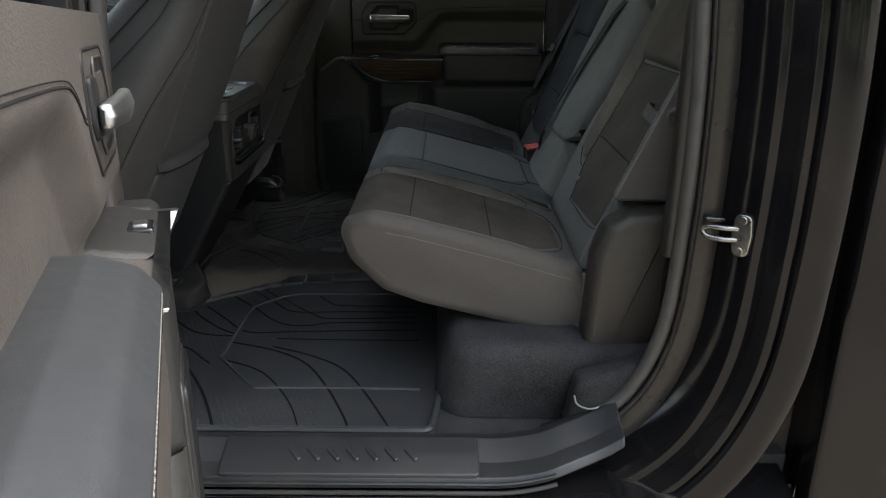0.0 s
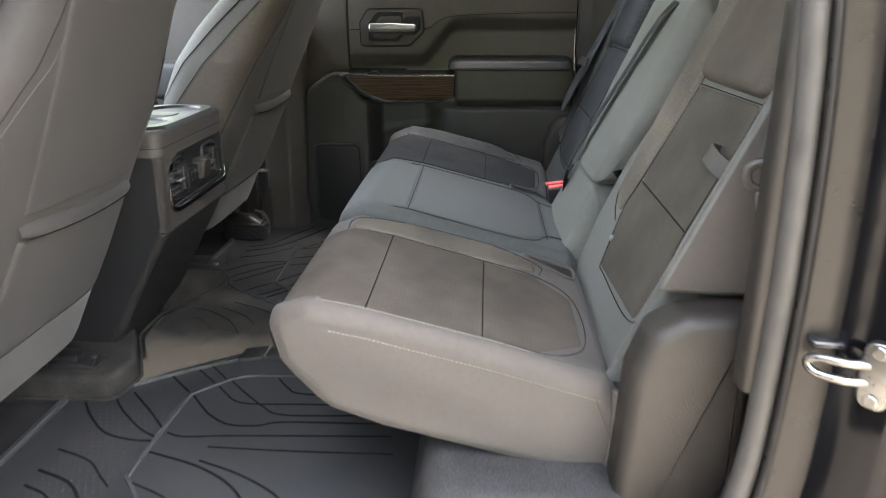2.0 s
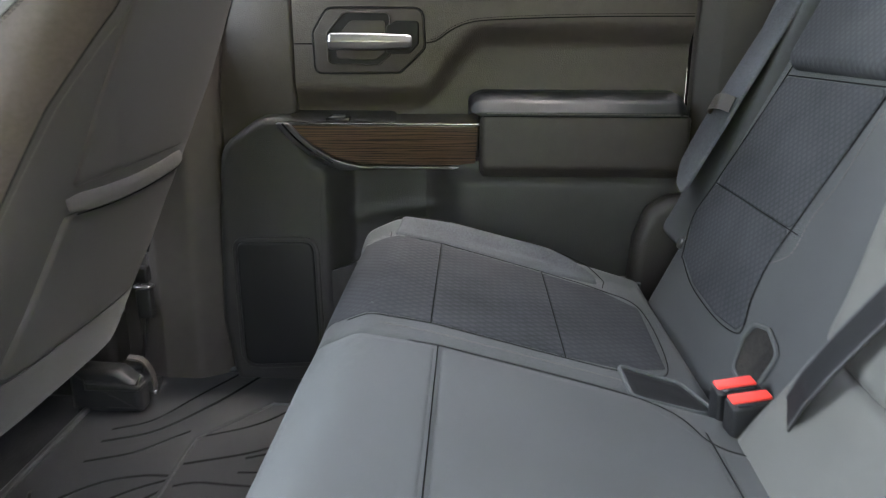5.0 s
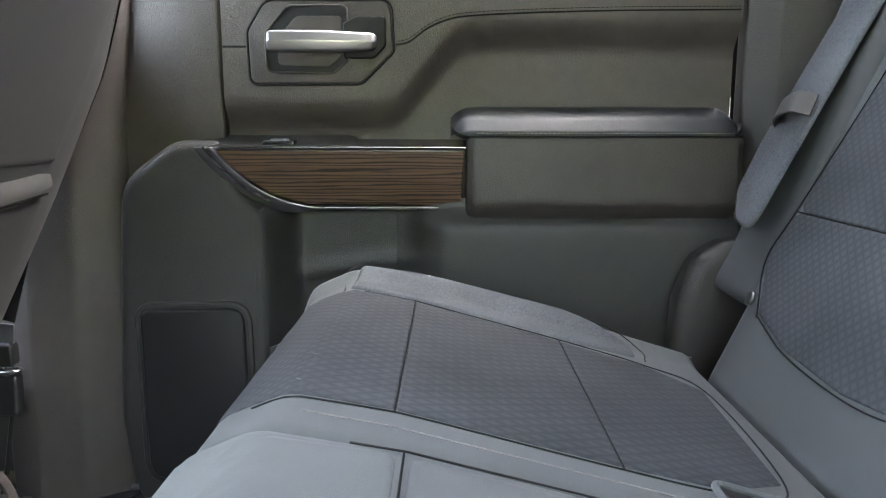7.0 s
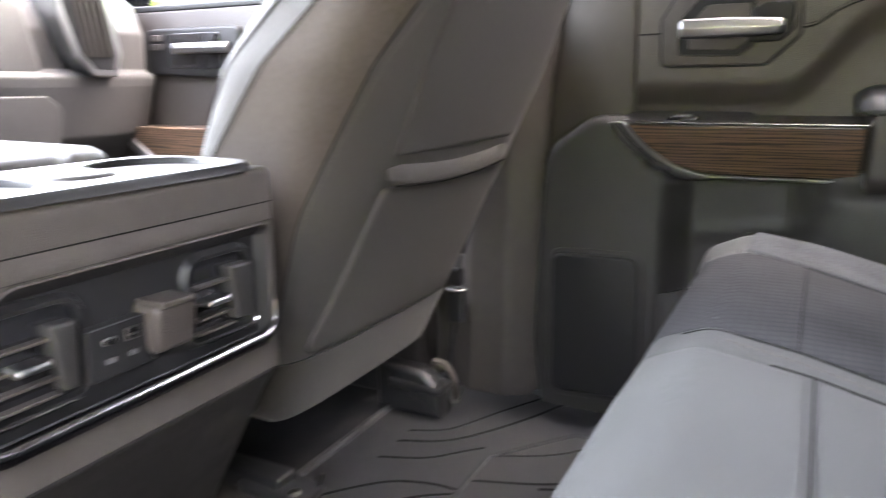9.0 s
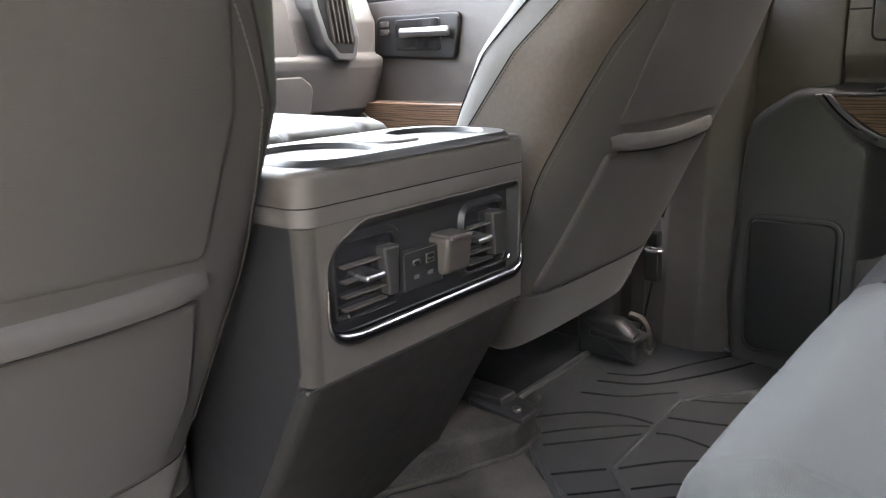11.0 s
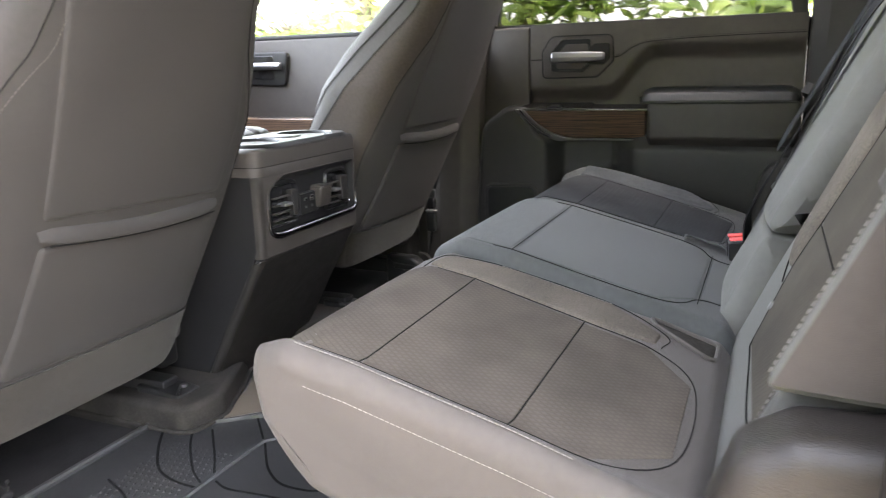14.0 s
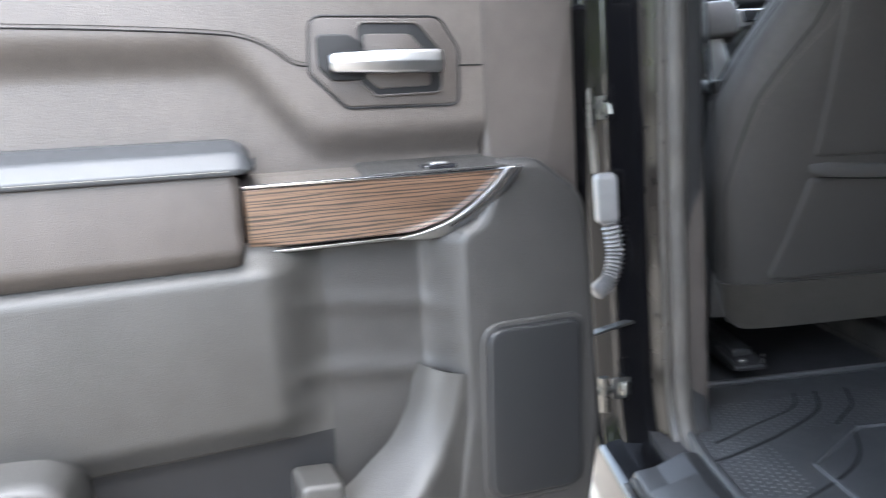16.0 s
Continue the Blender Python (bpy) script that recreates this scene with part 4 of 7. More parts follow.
def build_front_door(s, name):
    door = thing(name, (s * 0.885, 1.4, -0.1), "closed front door with dark trim", "door", kind="structure")
    fn = lambda a, b, c: (s * (0.90 - c), a, b)
    part("trim_panel", slab(rnd([(0.50, 0.745), (0.48, 0.0), (1.50, 0.0), (1.56, 0.745)], 0.02), fn, 0.02, 0.01, -0.06), TRIM, door)
    bez = part("handle_bezel", slab(rnd([(1.298, 0.702, 0.03), (1.298, 0.60, 0.02), (1.03, 0.588, 0.02), (1.01, 0.702)], 0.02), fn, 0.034, 0.006, 0.0), TRIM_DARK, door)
    part("handle_cup", slab(rnd([(1.225, 0.69), (1.225, 0.615), (1.07, 0.61), (1.07, 0.69)], 0.012), fn, 0.036, 0.002, 0.0), GLOSS, bez)
    bar = rnd([(-0.006, -0.0125), (0.008, -0.0115), (0.011, 0.0), (0.008, 0.0115), (-0.006, 0.0125)], 0.004, 3)
    part("door_handle", extr(bar, 1.03, 1.192, 0.006, fn=lambda a, b, c: fn(c, 0.656 + b, 0.05 + a)), SATIN, bez, "brushed silver release handle")
    for z in (0.674, 0.654):
        part("lock_key", slab(rnd([(1.245, z), (1.275, z), (1.275, z + 0.014), (1.245, z + 0.014)], 0.003), fn, 0.039, 0.002, 0.0), TRIM, bez)
    part("lower_bulge", slab(rnd([(0.55, 0.47), (0.55, 0.0), (1.5, 0.0), (1.5, 0.42, 0.05), (1.40, 0.48, 0.05)], 0.02), fn, 0.085, 0.02, 0.0), TRIM, door)
    inlay = part("wood_inlay", slab(rnd([(0.80, 0.485), (0.80, 0.41), (1.22, 0.41), (1.32, 0.47), (1.335, 0.485)], 0.004), fn, 0.095, 0.004, 0.0), WOOD, door, "dark wood inlay")
    part("bright_trim", slab(rnd([(1.33, 0.49), (1.30, 0.462), (1.22, 0.405), (1.25, 0.40), (1.33, 0.455), (1.365, 0.49)], 0.006), fn, 0.10, 0.003, 0.0), SATIN, inlay)
    part("armrest_pad", slab(rnd([(0.55, 0.55), (0.55, 0.43), (0.80, 0.43), (0.80, 0.55)], 0.02), fn, 0.10, 0.02, 0.0), PAD, door)
    part("window_sill", slab(rnd([(0.48, 0.74), (0.48, 0.755), (1.6, 0.755), (1.6, 0.74)], 0.004), fn, 0.02, 0.004, -0.06), TRIM_DARK, door)
    pane = part("pane", slab(rnd([(0.46, 0.75), (0.44, 1.1), (1.05, 1.1), (1.5, 0.75)], 0.003), fn, -0.03, 0.001, -0.034), PANE, door)
    pane.visible_shadow = False
    return door


build_front_door(1, "door_3")
build_front_door(-1, "door_4")


def build_pillars():
    p = thing("pillar_trim", (0.86, 0.4, 0.0), "dark plastic pillar trim between the doors", "pillar trim", kind="structure")
    prof = rnd([(0.835, 0.31, 0.03), (0.80, 0.37, 0.04), (0.80, 0.44, 0.02), (0.83, 0.50), (0.90, 0.50), (0.90, 0.31)], 0.012, 8)
    part("pillar", extr(prof, -0.03, 1.15, 0.004, fn=lambda a, b, c: (a + max(0, c - 0.5) * 0.05, b - max(0, c - 0.5) * 0.12, c)), TRIM, p)
    q = thing("pillar_trim", (-0.84, 0.42, 0.0), "dark plastic pillar trim beside the driver seat", "pillar trim", kind="structure")
    prof = rnd([(-0.80, 0.37), (-0.79, 0.42, 0.02), (-0.79, 0.46, 0.02), (-0.82, 0.52), (-0.86, 0.52), (-0.86, 0.37)], 0.008)
    part("pillar", extr(prof, -0.03, 1.15, 0.004, fn=lambda a, b, c: (a, b - max(0, c - 0.5) * 0.08, c)), TRIM, q)
    for s in (1, -1):
        r = thing("rear_pillar_trim", (s * 0.83, -0.65, 0.0), "grey plastic rear pillar trim", "pillar trim", kind="structure")
        prof = rnd([(0.845, -0.562), (0.82, -0.60, 0.02), (0.78, -0.72, 0.02), (0.78, -0.79), (0.88, -0.79), (0.88, -0.562)], 0.012)
        part("pillar", extr(prof, 0.30 if s > 0 else 0.34, 1.1, 0.004, fn=lambda a, b, c, s=s: (s * (a - (0 if s > 0 else 0.035)), b, c)), TRIM_SIDE, r)


build_pillars()


# ---- floor, mat and sill ----
def build_mat():
    mat = thing("floor_mat", (0, 0.1, -0.01), "black moulded rubber floor mat with raised ribs, dusty", "floor mat")
    out = dense(rnd([(-0.835, 0.54, 0.03), (-0.86, 0.25, 0.1), (-0.862, -0.17, 0.03), (-0.73, -0.185, 0.02), (0.73, -0.185, 0.02), (0.84, -0.17, 0.03), (0.84, 0.54, 0.03)], 0.03), 0.05)
    part("base", slab(out, lambda a, b, c: (a, b, c), 0.0, 0.003, -0.011), RUBBER, mat)
    lip = [(a, b, 0.004) for a, b in inset(out, 0.006)]
    part("raised_edge", tube(lip, 0.007, 8, closed=True), RUBBER, mat)

    def rib(pts, w=0.006, h=0.001, name="rib", material=GROOVE_SHADE):
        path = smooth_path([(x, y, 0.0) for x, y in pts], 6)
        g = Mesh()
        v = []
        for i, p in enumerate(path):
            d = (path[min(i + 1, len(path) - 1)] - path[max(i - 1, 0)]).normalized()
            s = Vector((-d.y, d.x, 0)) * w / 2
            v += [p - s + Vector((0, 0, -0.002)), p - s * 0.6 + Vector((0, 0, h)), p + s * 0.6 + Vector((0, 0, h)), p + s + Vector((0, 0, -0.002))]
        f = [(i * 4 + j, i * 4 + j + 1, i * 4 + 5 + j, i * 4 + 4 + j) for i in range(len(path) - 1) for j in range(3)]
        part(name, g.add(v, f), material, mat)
    for s in (1, -1):
        q = lambda pts: [(s * x, y) for x, y in pts]
        # the long broken octagon, paler than the mat
        for pts in ([(-0.218, -0.06), (-0.219, 0.06), (-0.221, 0.178)], [(-0.221, 0.18), (-0.228, 0.21), (-0.241, 0.237)], [(-0.241, 0.237), (-0.272, 0.267), (-0.304, 0.297)],
                    [(-0.306, 0.298), (-0.44, 0.302), (-0.572, 0.302)], [(-0.574, 0.302), (-0.64, 0.25), (-0.702, 0.2)], [(-0.702, 0.198), (-0.70, 0.03), (-0.704, -0.14)]):
            rib(q(pts), 0.009, 0.004, material=RIB)
        # grooves that fan out from the middle: low strips, groove shade in their colour
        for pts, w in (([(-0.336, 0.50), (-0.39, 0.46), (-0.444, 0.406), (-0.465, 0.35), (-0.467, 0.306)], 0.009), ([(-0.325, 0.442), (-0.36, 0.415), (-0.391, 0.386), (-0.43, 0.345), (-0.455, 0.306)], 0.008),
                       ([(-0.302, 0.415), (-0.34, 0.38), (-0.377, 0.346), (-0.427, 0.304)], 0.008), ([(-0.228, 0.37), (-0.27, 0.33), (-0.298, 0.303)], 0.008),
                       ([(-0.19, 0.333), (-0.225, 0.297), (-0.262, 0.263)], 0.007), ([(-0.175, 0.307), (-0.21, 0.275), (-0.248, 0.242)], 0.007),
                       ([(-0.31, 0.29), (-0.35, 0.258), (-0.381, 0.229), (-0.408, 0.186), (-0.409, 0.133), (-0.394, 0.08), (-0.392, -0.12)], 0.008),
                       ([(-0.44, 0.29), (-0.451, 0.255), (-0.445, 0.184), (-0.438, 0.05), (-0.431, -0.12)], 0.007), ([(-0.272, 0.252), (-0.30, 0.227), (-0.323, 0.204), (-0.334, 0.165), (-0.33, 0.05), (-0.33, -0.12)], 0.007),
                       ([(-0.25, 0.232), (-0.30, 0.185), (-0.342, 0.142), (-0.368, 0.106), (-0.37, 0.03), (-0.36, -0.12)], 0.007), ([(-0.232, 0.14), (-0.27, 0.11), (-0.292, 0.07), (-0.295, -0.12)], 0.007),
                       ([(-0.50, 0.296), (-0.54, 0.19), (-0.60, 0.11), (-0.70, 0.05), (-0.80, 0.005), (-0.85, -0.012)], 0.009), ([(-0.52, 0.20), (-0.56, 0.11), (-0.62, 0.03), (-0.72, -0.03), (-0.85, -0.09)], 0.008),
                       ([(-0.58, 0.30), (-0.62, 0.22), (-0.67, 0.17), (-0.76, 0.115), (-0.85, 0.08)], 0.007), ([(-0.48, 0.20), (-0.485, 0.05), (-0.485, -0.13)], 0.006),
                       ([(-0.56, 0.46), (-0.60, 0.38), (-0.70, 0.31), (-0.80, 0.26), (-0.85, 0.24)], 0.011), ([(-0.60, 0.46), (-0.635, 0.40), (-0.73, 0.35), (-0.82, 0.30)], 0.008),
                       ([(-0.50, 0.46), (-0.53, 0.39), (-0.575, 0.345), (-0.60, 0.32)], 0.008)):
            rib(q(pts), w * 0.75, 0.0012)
    # small studs near the sill
    studs = Mesh()
    for i in range(38):
        for j in range(34):
            x, y = -0.845 + 0.013 * i, 0.44 - 0.0125 * j + (0.006 if i % 2 else 0)
            if (i < 9 and y > 0.05 - (x + 0.845) * 0.2) or (i >= 9 and y > 0.315):
                studs.add([(x - 0.0032, y, 0), (x, y - 0.0032, 0), (x + 0.0032, y, 0), (x, y + 0.0032, 0), (x, y, 0.0015)], [(0, 1, 4), (1, 2, 4), (2, 3, 4), (3, 0, 4)])
    tagged(part("studs", studs, RUBBER, mat), kind="stuff")
    hump = dense(rnd([(-0.275, 0.445, 0.02), (-0.225, 0.371, 0.05), (-0.18, 0.303, 0.05), (-0.148, 0.241, 0.05), (-0.125, 0.1, 0.05), (-0.12, -0.175, 0.02),
                      (0.12, -0.175, 0.02), (0.125, 0.1, 0.05), (0.148, 0.241, 0.05), (0.18, 0.303, 0.05), (0.225, 0.371, 0.05), (0.275, 0.445, 0.02), (0.15, 0.46, 0.05), (0.06, 0.505, 0.05), (-0.06, 0.505, 0.05), (-0.15, 0.46, 0.05)], 0.02), 0.03)
    part("hump", slab(hump, lambda a, b, c: (a, b, c), 0.0045, 0.003, -0.004), HUMP, mat, "dusty smooth middle of the mat with painted door light")
    # tread blocks along the rim of the hump
    for sd in (-1, 1):
        edge = [Vector((sd * p.x, p.y)) for p in smooth_path([(-0.292, 0.438, 0), (-0.239, 0.371, 0), (-0.194, 0.303, 0), (-0.162, 0.241, 0), (-0.139, 0.10, 0), (-0.134, -0.16, 0)], 10)]
        cuts = [0, 7, 15, 22, 29, 34, 39, 44, 50]
        for i0, i1 in zip(cuts, cuts[1:]):
            q0, q1 = edge[i0], edge[i1]
            d = (q1 - q0).normalized() * 0.0035
            w = Vector((sd * 0.055, -0.05 if i0 < 25 else 0.0))
            blk = [q0 + d, q1 - d, q1 - d + w, q0 + d + w]
            part("tread_block", slab(rnd([tuple(q) for q in blk], 0.002, 2), lambda a, b, c: (a, b, c), 0.0075, 0.002, -0.002, 2), RUBBER, mat)
    rib([(-0.036, 0.289), (0.03, 0.33), (0.09, 0.40), (0.105, 0.44)], 0.0028, 0.0055)
    rib([(0.02, 0.27), (0.07, 0.31), (0.115, 0.38)], 0.0028, 0.0055)
    rib([(-0.01, 0.36), (0.03, 0.39), (0.055, 0.425)], 0.012, 0.0058, material=RUBBER_DUSTY)
    rib([(0.08, 0.24), (0.11, 0.28), (0.15, 0.36)], 0.0028, 0.0055)


build_mat()


def build_tunnel():
    t = thing("tunnel_cover", (0, 0.7, 0), "brown-grey carpeted platform under the front seats", "tunnel cover", kind="structure")
    out = dense(rnd([(-0.338, 0.437, 0.04), (-0.245, 0.430, 0.03), (-0.15, 0.474, 0.05), (-0.06, 0.520, 0.05), (0.06, 0.520, 0.05), (0.15, 0.474, 0.05), (0.245, 0.430, 0.03), (0.338, 0.437, 0.04), (0.345, 1.3), (-0.345, 1.3)], 0.04), 0.03)
    part("platform", slab(out, lambda a, b, c: (a, b, c), 0.052, 0.014, -0.01, 6), CARPET_BROWN, t)
    part("edge_welt", tube([(a, b, 0.004) for a, b in inset(out, -0.003)], 0.005, 8, closed=True), CARPET_BROWN, t)


build_tunnel()


def build_sill():
    sill = thing("sill_plate", (-0.92, 0, -0.03), "black ribbed plastic door sill plate", "sill plate", kind="structure")
    prof = rnd([(-0.862, -0.03), (-0.862, 0.004, 0.006), (-0.885, 0.008, 0.008), (-0.93, -0.012, 0.01), (-0.965, -0.018, 0.006), (-0.975, -0.035)], 0.004)
    rise = lambda y: 1.6 * max(0.0, -0.27 - y) ** 2 + 0.6 * max(0.0, y - 0.24) ** 1.5      # the ends sweep up with the opening
    part("cover", extr(prof, -0.50, 0.27, 0.004, fn=lambda a, b, c: (a + 0.03 * ease((-0.36 - c) / 0.12), c, b + rise(c) - 0.02 * ease((-0.38 - c) / 0.1)), mids=40), SILL, sill)
    part("step_pad", slab(rnd([(-0.885, 0.20), (-0.885, -0.25), (-0.965, -0.25), (-0.965, 0.20)], 0.01), lambda a, b, c: (a, b, c + 0.008 - (-0.885 - a) * 0.3), 0.004, 0.003, -0.01), SILL, sill)
    for k in range(7):
        y = 0.08 - 0.034 * k
        part("tread", slab(rnd([(-0.91, y), (-0.935, y - 0.02), (-0.94, y - 0.014), (-0.915, y + 0.007)], 0.002), lambda a, b, c: (a, b, c + 0.010 - (-0.885 - a) * 0.3), 0.006, 0.002, -0.005), SILL, sill)
    for x, z in ((-0.972, -0.026), (-0.984, -0.034)):
        part("ridge", tube([(x, -0.38 + 0.02 * i, z + rise(-0.38 + 0.02 * i)) for i in range(33)], 0.004, 8), SILL, sill)


build_sill()


def build_under_seat():
    box = thing("under_seat_carpet", (0, -0.4, 0), "dark grey carpeted riser under the rear seat", "carpet", kind="structure")
    plan = dense(rnd([(-0.79, -0.78, 0.01), (-0.79, -0.168, 0.09), (0.79, -0.168, 0.09), (0.79, -0.78, 0.01)], 0.02, 9), 0.03)
    part("riser", slab(plan, lambda a, b, c: (a, b - max(0.0, c) * 0.25 * (1 if b > -0.5 else 0), c), 0.14, 0.035, -0.01, 7), CARPET, box)
    part("seat_frame", Mesh().box((-0.60, -0.55, 0.13), (0.60, -0.22, 0.2)), TRIM_DARK, box)
    side = rnd([(-0.41, 0.0), (-0.43, 0.10, 0.02), (-0.60, 0.155), (-0.60, 0.02), (-0.50, -0.01)], 0.012)
    part("wheel_arch_carpet", extr(side, -0.845, -0.79, 0.015), CARPET, box)
    hook = thing("tie_strap", (-0.80, -0.43, 0.05), "short white cord loop beside the seat", "cord")
    part("cord", tube(smooth_path([(-0.848, -0.425, 0.075), (-0.852, -0.43, 0.06), (-0.852, -0.45, 0.05), (-0.85, -0.475, 0.052)], 6), 0.0018, 6), WHITE, hook)


build_under_seat()


# ---- rear bench ----
OUTER = dense(rnd([(-0.505, 0.088, 0.03), (-0.505, 0.205, 0.01), (-0.468, 0.232, 0.01), (-0.448, 0.2595, 0.02), (-0.28, 0.303, 0.05), (-0.12, 0.344, 0.06), (-0.045, 0.358, 0.04), (0.006, 0.338, 0.03), (0.018, 0.305, 0.03), (0.002, 0.262, 0.03),
                   (-0.07, 0.206, 0.04), (-0.14, 0.180, 0.04)], 0.02, 7), 0.02)
MIDDLE = dense(rnd([(-0.505, 0.135, 0.03), (-0.505, 0.215, 0.01), (-0.468, 0.245, 0.01), (-0.448, 0.2735, 0.02), (-0.28, 0.318, 0.05), (-0.13, 0.358, 0.06), (-0.045, 0.372, 0.04), (0.0, 0.352, 0.03), (0.012, 0.31, 0.03), (0.0, 0.26, 0.03),
                    (-0.07, 0.225, 0.04), (-0.14, 0.202, 0.04)], 0.02, 7), 0.02)


class Top:
    """The upper side of a profile, from its rear over the nose: place and normal by (x, s), and s by y."""

    def __init__(self, profile):
        k = len(profile)
        i0 = min(range(k), key=lambda i: (profile[i][0] - (-0.468)) ** 2 + (profile[i][1] - 0.24) ** 2)
        nxt = profile[(i0 + 1) % k]
        step = 1 if nxt[0] > profile[i0][0] else -1
        self.p = [Vector(profile[(i0 + step * j) % k]) for j in range(k - 6)]
        self.s = [0.0]
        for a, b in zip(self.p, self.p[1:]):
            self.s.append(self.s[-1] + (b - a).length)
        top = max(range(len(self.p)), key=lambda i: self.p[i].x)
        self.nose = top

    def at(self, y):
        for i in range(self.nose):
            a, b = self.p[i], self.p[i + 1]
            if a.x <= y <= b.x:
                return self.s[i] + (self.s[i + 1] - self.s[i]) * (y - a.x) / max(b.x - a.x, 1e-6)
        return self.s[self.nose]

    def surf(self, x, s):
        i = max(0, min(len(self.s) - 2, sum(1 for q in self.s if q <= s) - 1))
        t = (s - self.s[i]) / max(self.s[i + 1] - self.s[i], 1e-6)
        p = self.p[i].lerp(self.p[i + 1], t)
        d = (self.p[min(i + 2, len(self.p) - 1)] - self.p[max(i - 1, 0)]).normalized()
        n = Vector((-d.y, d.x))
        return Vector((x, p.x, p.y + lift(x, p.y))), Vector((0, n.x, n.y))


def lift(x, b):
    """The outboard bolster stands a little proud of the seat."""
    t = max(0.0, min(1.0, (abs(x) - 0.640) / 0.035))
    return 0.015 * t * t * (3 - 2 * t) * max(0.0, min(1.0, (b - 0.22) / 0.08))


TOP_OUT, TOP_MID = Top(OUTER), Top(MIDDLE)
BACK_LEAN = 0.45
BY = lambda z: -0.352 - BACK_LEAN * z
BN = Vector((0, 1, BACK_LEAN)).normalized()


def back_profile(z0, z1, front=0.0, thick=0.12, r=0.03, lo=0.035, hi=0.035):
    pts = [(BY(z0) + front, z0, r), (BY(z1) + front, z1, r), (BY(z1) - thick, z1 - 0.03, r), (BY(z0) - thick, z0, 0.02)]
    return dense(rnd([(a, b, q) for (a, b, _), q in zip(pts, (lo, hi, hi, lo))], r, 7), 0.03)


def rear_seat(s, label):
    seat = thing("rear_seat", (s * 0.45, -0.3, 0.11), label, "seat", "rear seats")
    cloth, heather, vinyl = (CLOTH, HEATHER, VINYL_NEAR_LIT) if s < 0 else (CLOTH_FAR_SHADED, HEATHER_FAR_SHADED, VINYL)      # near cloth holds the warm door light in its colour, far cloth the shade
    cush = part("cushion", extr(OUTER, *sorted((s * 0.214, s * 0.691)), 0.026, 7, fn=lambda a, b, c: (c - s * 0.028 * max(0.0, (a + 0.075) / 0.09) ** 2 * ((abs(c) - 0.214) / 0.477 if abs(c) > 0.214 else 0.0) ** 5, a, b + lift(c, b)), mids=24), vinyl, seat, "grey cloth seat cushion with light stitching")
    T = TOP_OUT
    X = (lambda x: -x) if s < 0 else (lambda x: 0.935 - x)      # both seats carry the broad heather strip on the same hand
    o = lambda pts: [(X(x), T.at(y)) for x, y in pts]
    end = T.s[T.nose] + 0.085
    rear = [(0.648, -0.355), (0.585, -0.425), (0.415, -0.425), (0.345, -0.365)] if s < 0 else [(0.643, -0.355), (0.607, -0.412), (0.395, -0.424), (0.352, -0.37)]
    pieces = [("insert_front", [(X(0.322), T.at(-0.1178)), (X(0.646), T.at(-0.1178)), (X(0.648), T.at(-0.03)), (X(0.65), end), (X(0.31), end), (X(0.318), T.at(-0.05))]),
              ("insert_middle", o([(0.325, -0.1192), (0.646, -0.1192), (0.648, -0.2793), (0.338, -0.2793)])),
              ("insert_rear", o([(0.340, -0.2807), (0.648, -0.2807)] + rear))]
    for nm, out in pieces:
        out = dense(rnd(out, 0.003), 0.02)
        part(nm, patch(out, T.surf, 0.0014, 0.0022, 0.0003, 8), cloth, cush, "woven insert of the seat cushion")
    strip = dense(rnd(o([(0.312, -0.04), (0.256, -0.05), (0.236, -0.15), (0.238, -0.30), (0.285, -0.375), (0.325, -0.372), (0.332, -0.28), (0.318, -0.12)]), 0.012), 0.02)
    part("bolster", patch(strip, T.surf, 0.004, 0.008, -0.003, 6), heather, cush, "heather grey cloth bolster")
    line = [T.surf(X(0.6765), T.at(-0.06 - 0.01 * i))[0] + Vector((0, 0, 0.0015)) for i in range(30)]
    part("stitching", stitches(line), THREAD, cush)
    for y0, xa, xb in ((-0.1185, 0.30, 0.65), (-0.28, 0.33, 0.652)):
        line = [T.surf(X(xa + (xb - xa) * i / 16), T.at(y0))[0] + Vector((0, 0, 0.0006)) for i in range(17)]
        part("seam", tube(line, 0.0009, 6), THREAD_DARK, cush)
    ring = o([(0.318, -0.06), (0.320, -0.12), (0.332, -0.28), *((0.343, -0.37), (0.412, -0.429), (0.588, -0.429), (0.652, -0.357))[:4 if s < 0 else 0], *[(a + d, b - 0.003) for (a, b), d in zip(rear[::-1], (-0.003, -0.001, 0.002, 0.003))][:0 if s < 0 else 4], (0.652, -0.28), (0.650, -0.12), (0.655, -0.02)])
    line = [T.surf(p.x, p.y)[0] + Vector((0, 0, 0.0006)) for p in smooth_path([(a, b, 0) for a, b in ring], 8)]
    part("seam", tube(line, 0.0008, 6), THREAD_DARK, cush)
    ring = o([(0.314, -0.036), (0.254, -0.044), (0.232, -0.15), (0.234, -0.30), (0.283, -0.381), (0.33, -0.38)])
    line = [T.surf(p.x, p.y)[0] + Vector((0, 0, 0.0006)) for p in smooth_path([(a, b, 0) for a, b in ring], 8)]
    part("seam", tube(line, 0.0008, 6), THREAD_DARK, cush)
    # light thread on the outboard edge and round the bolster
    line = []
    for y in [-0.44 + 0.01 * i for i in range(38)]:
        p, n = T.surf(s * 0.66, T.at(y))
        line.append(Vector((s * (0.6916 - 0.02 * max(0.0, (y + 0.10) / 0.1) ** 2), p.y, p.z - 0.030)))
    part("stitching", stitches(line, 0.0006), THREAD, cush)
    line = [T.surf(X(0.2345), T.at(-0.13 - 0.01 * i))[0] + Vector((0, 0, 0.001)) for i in range(18)]
    part("stitching", stitches(line), THREAD, cush)
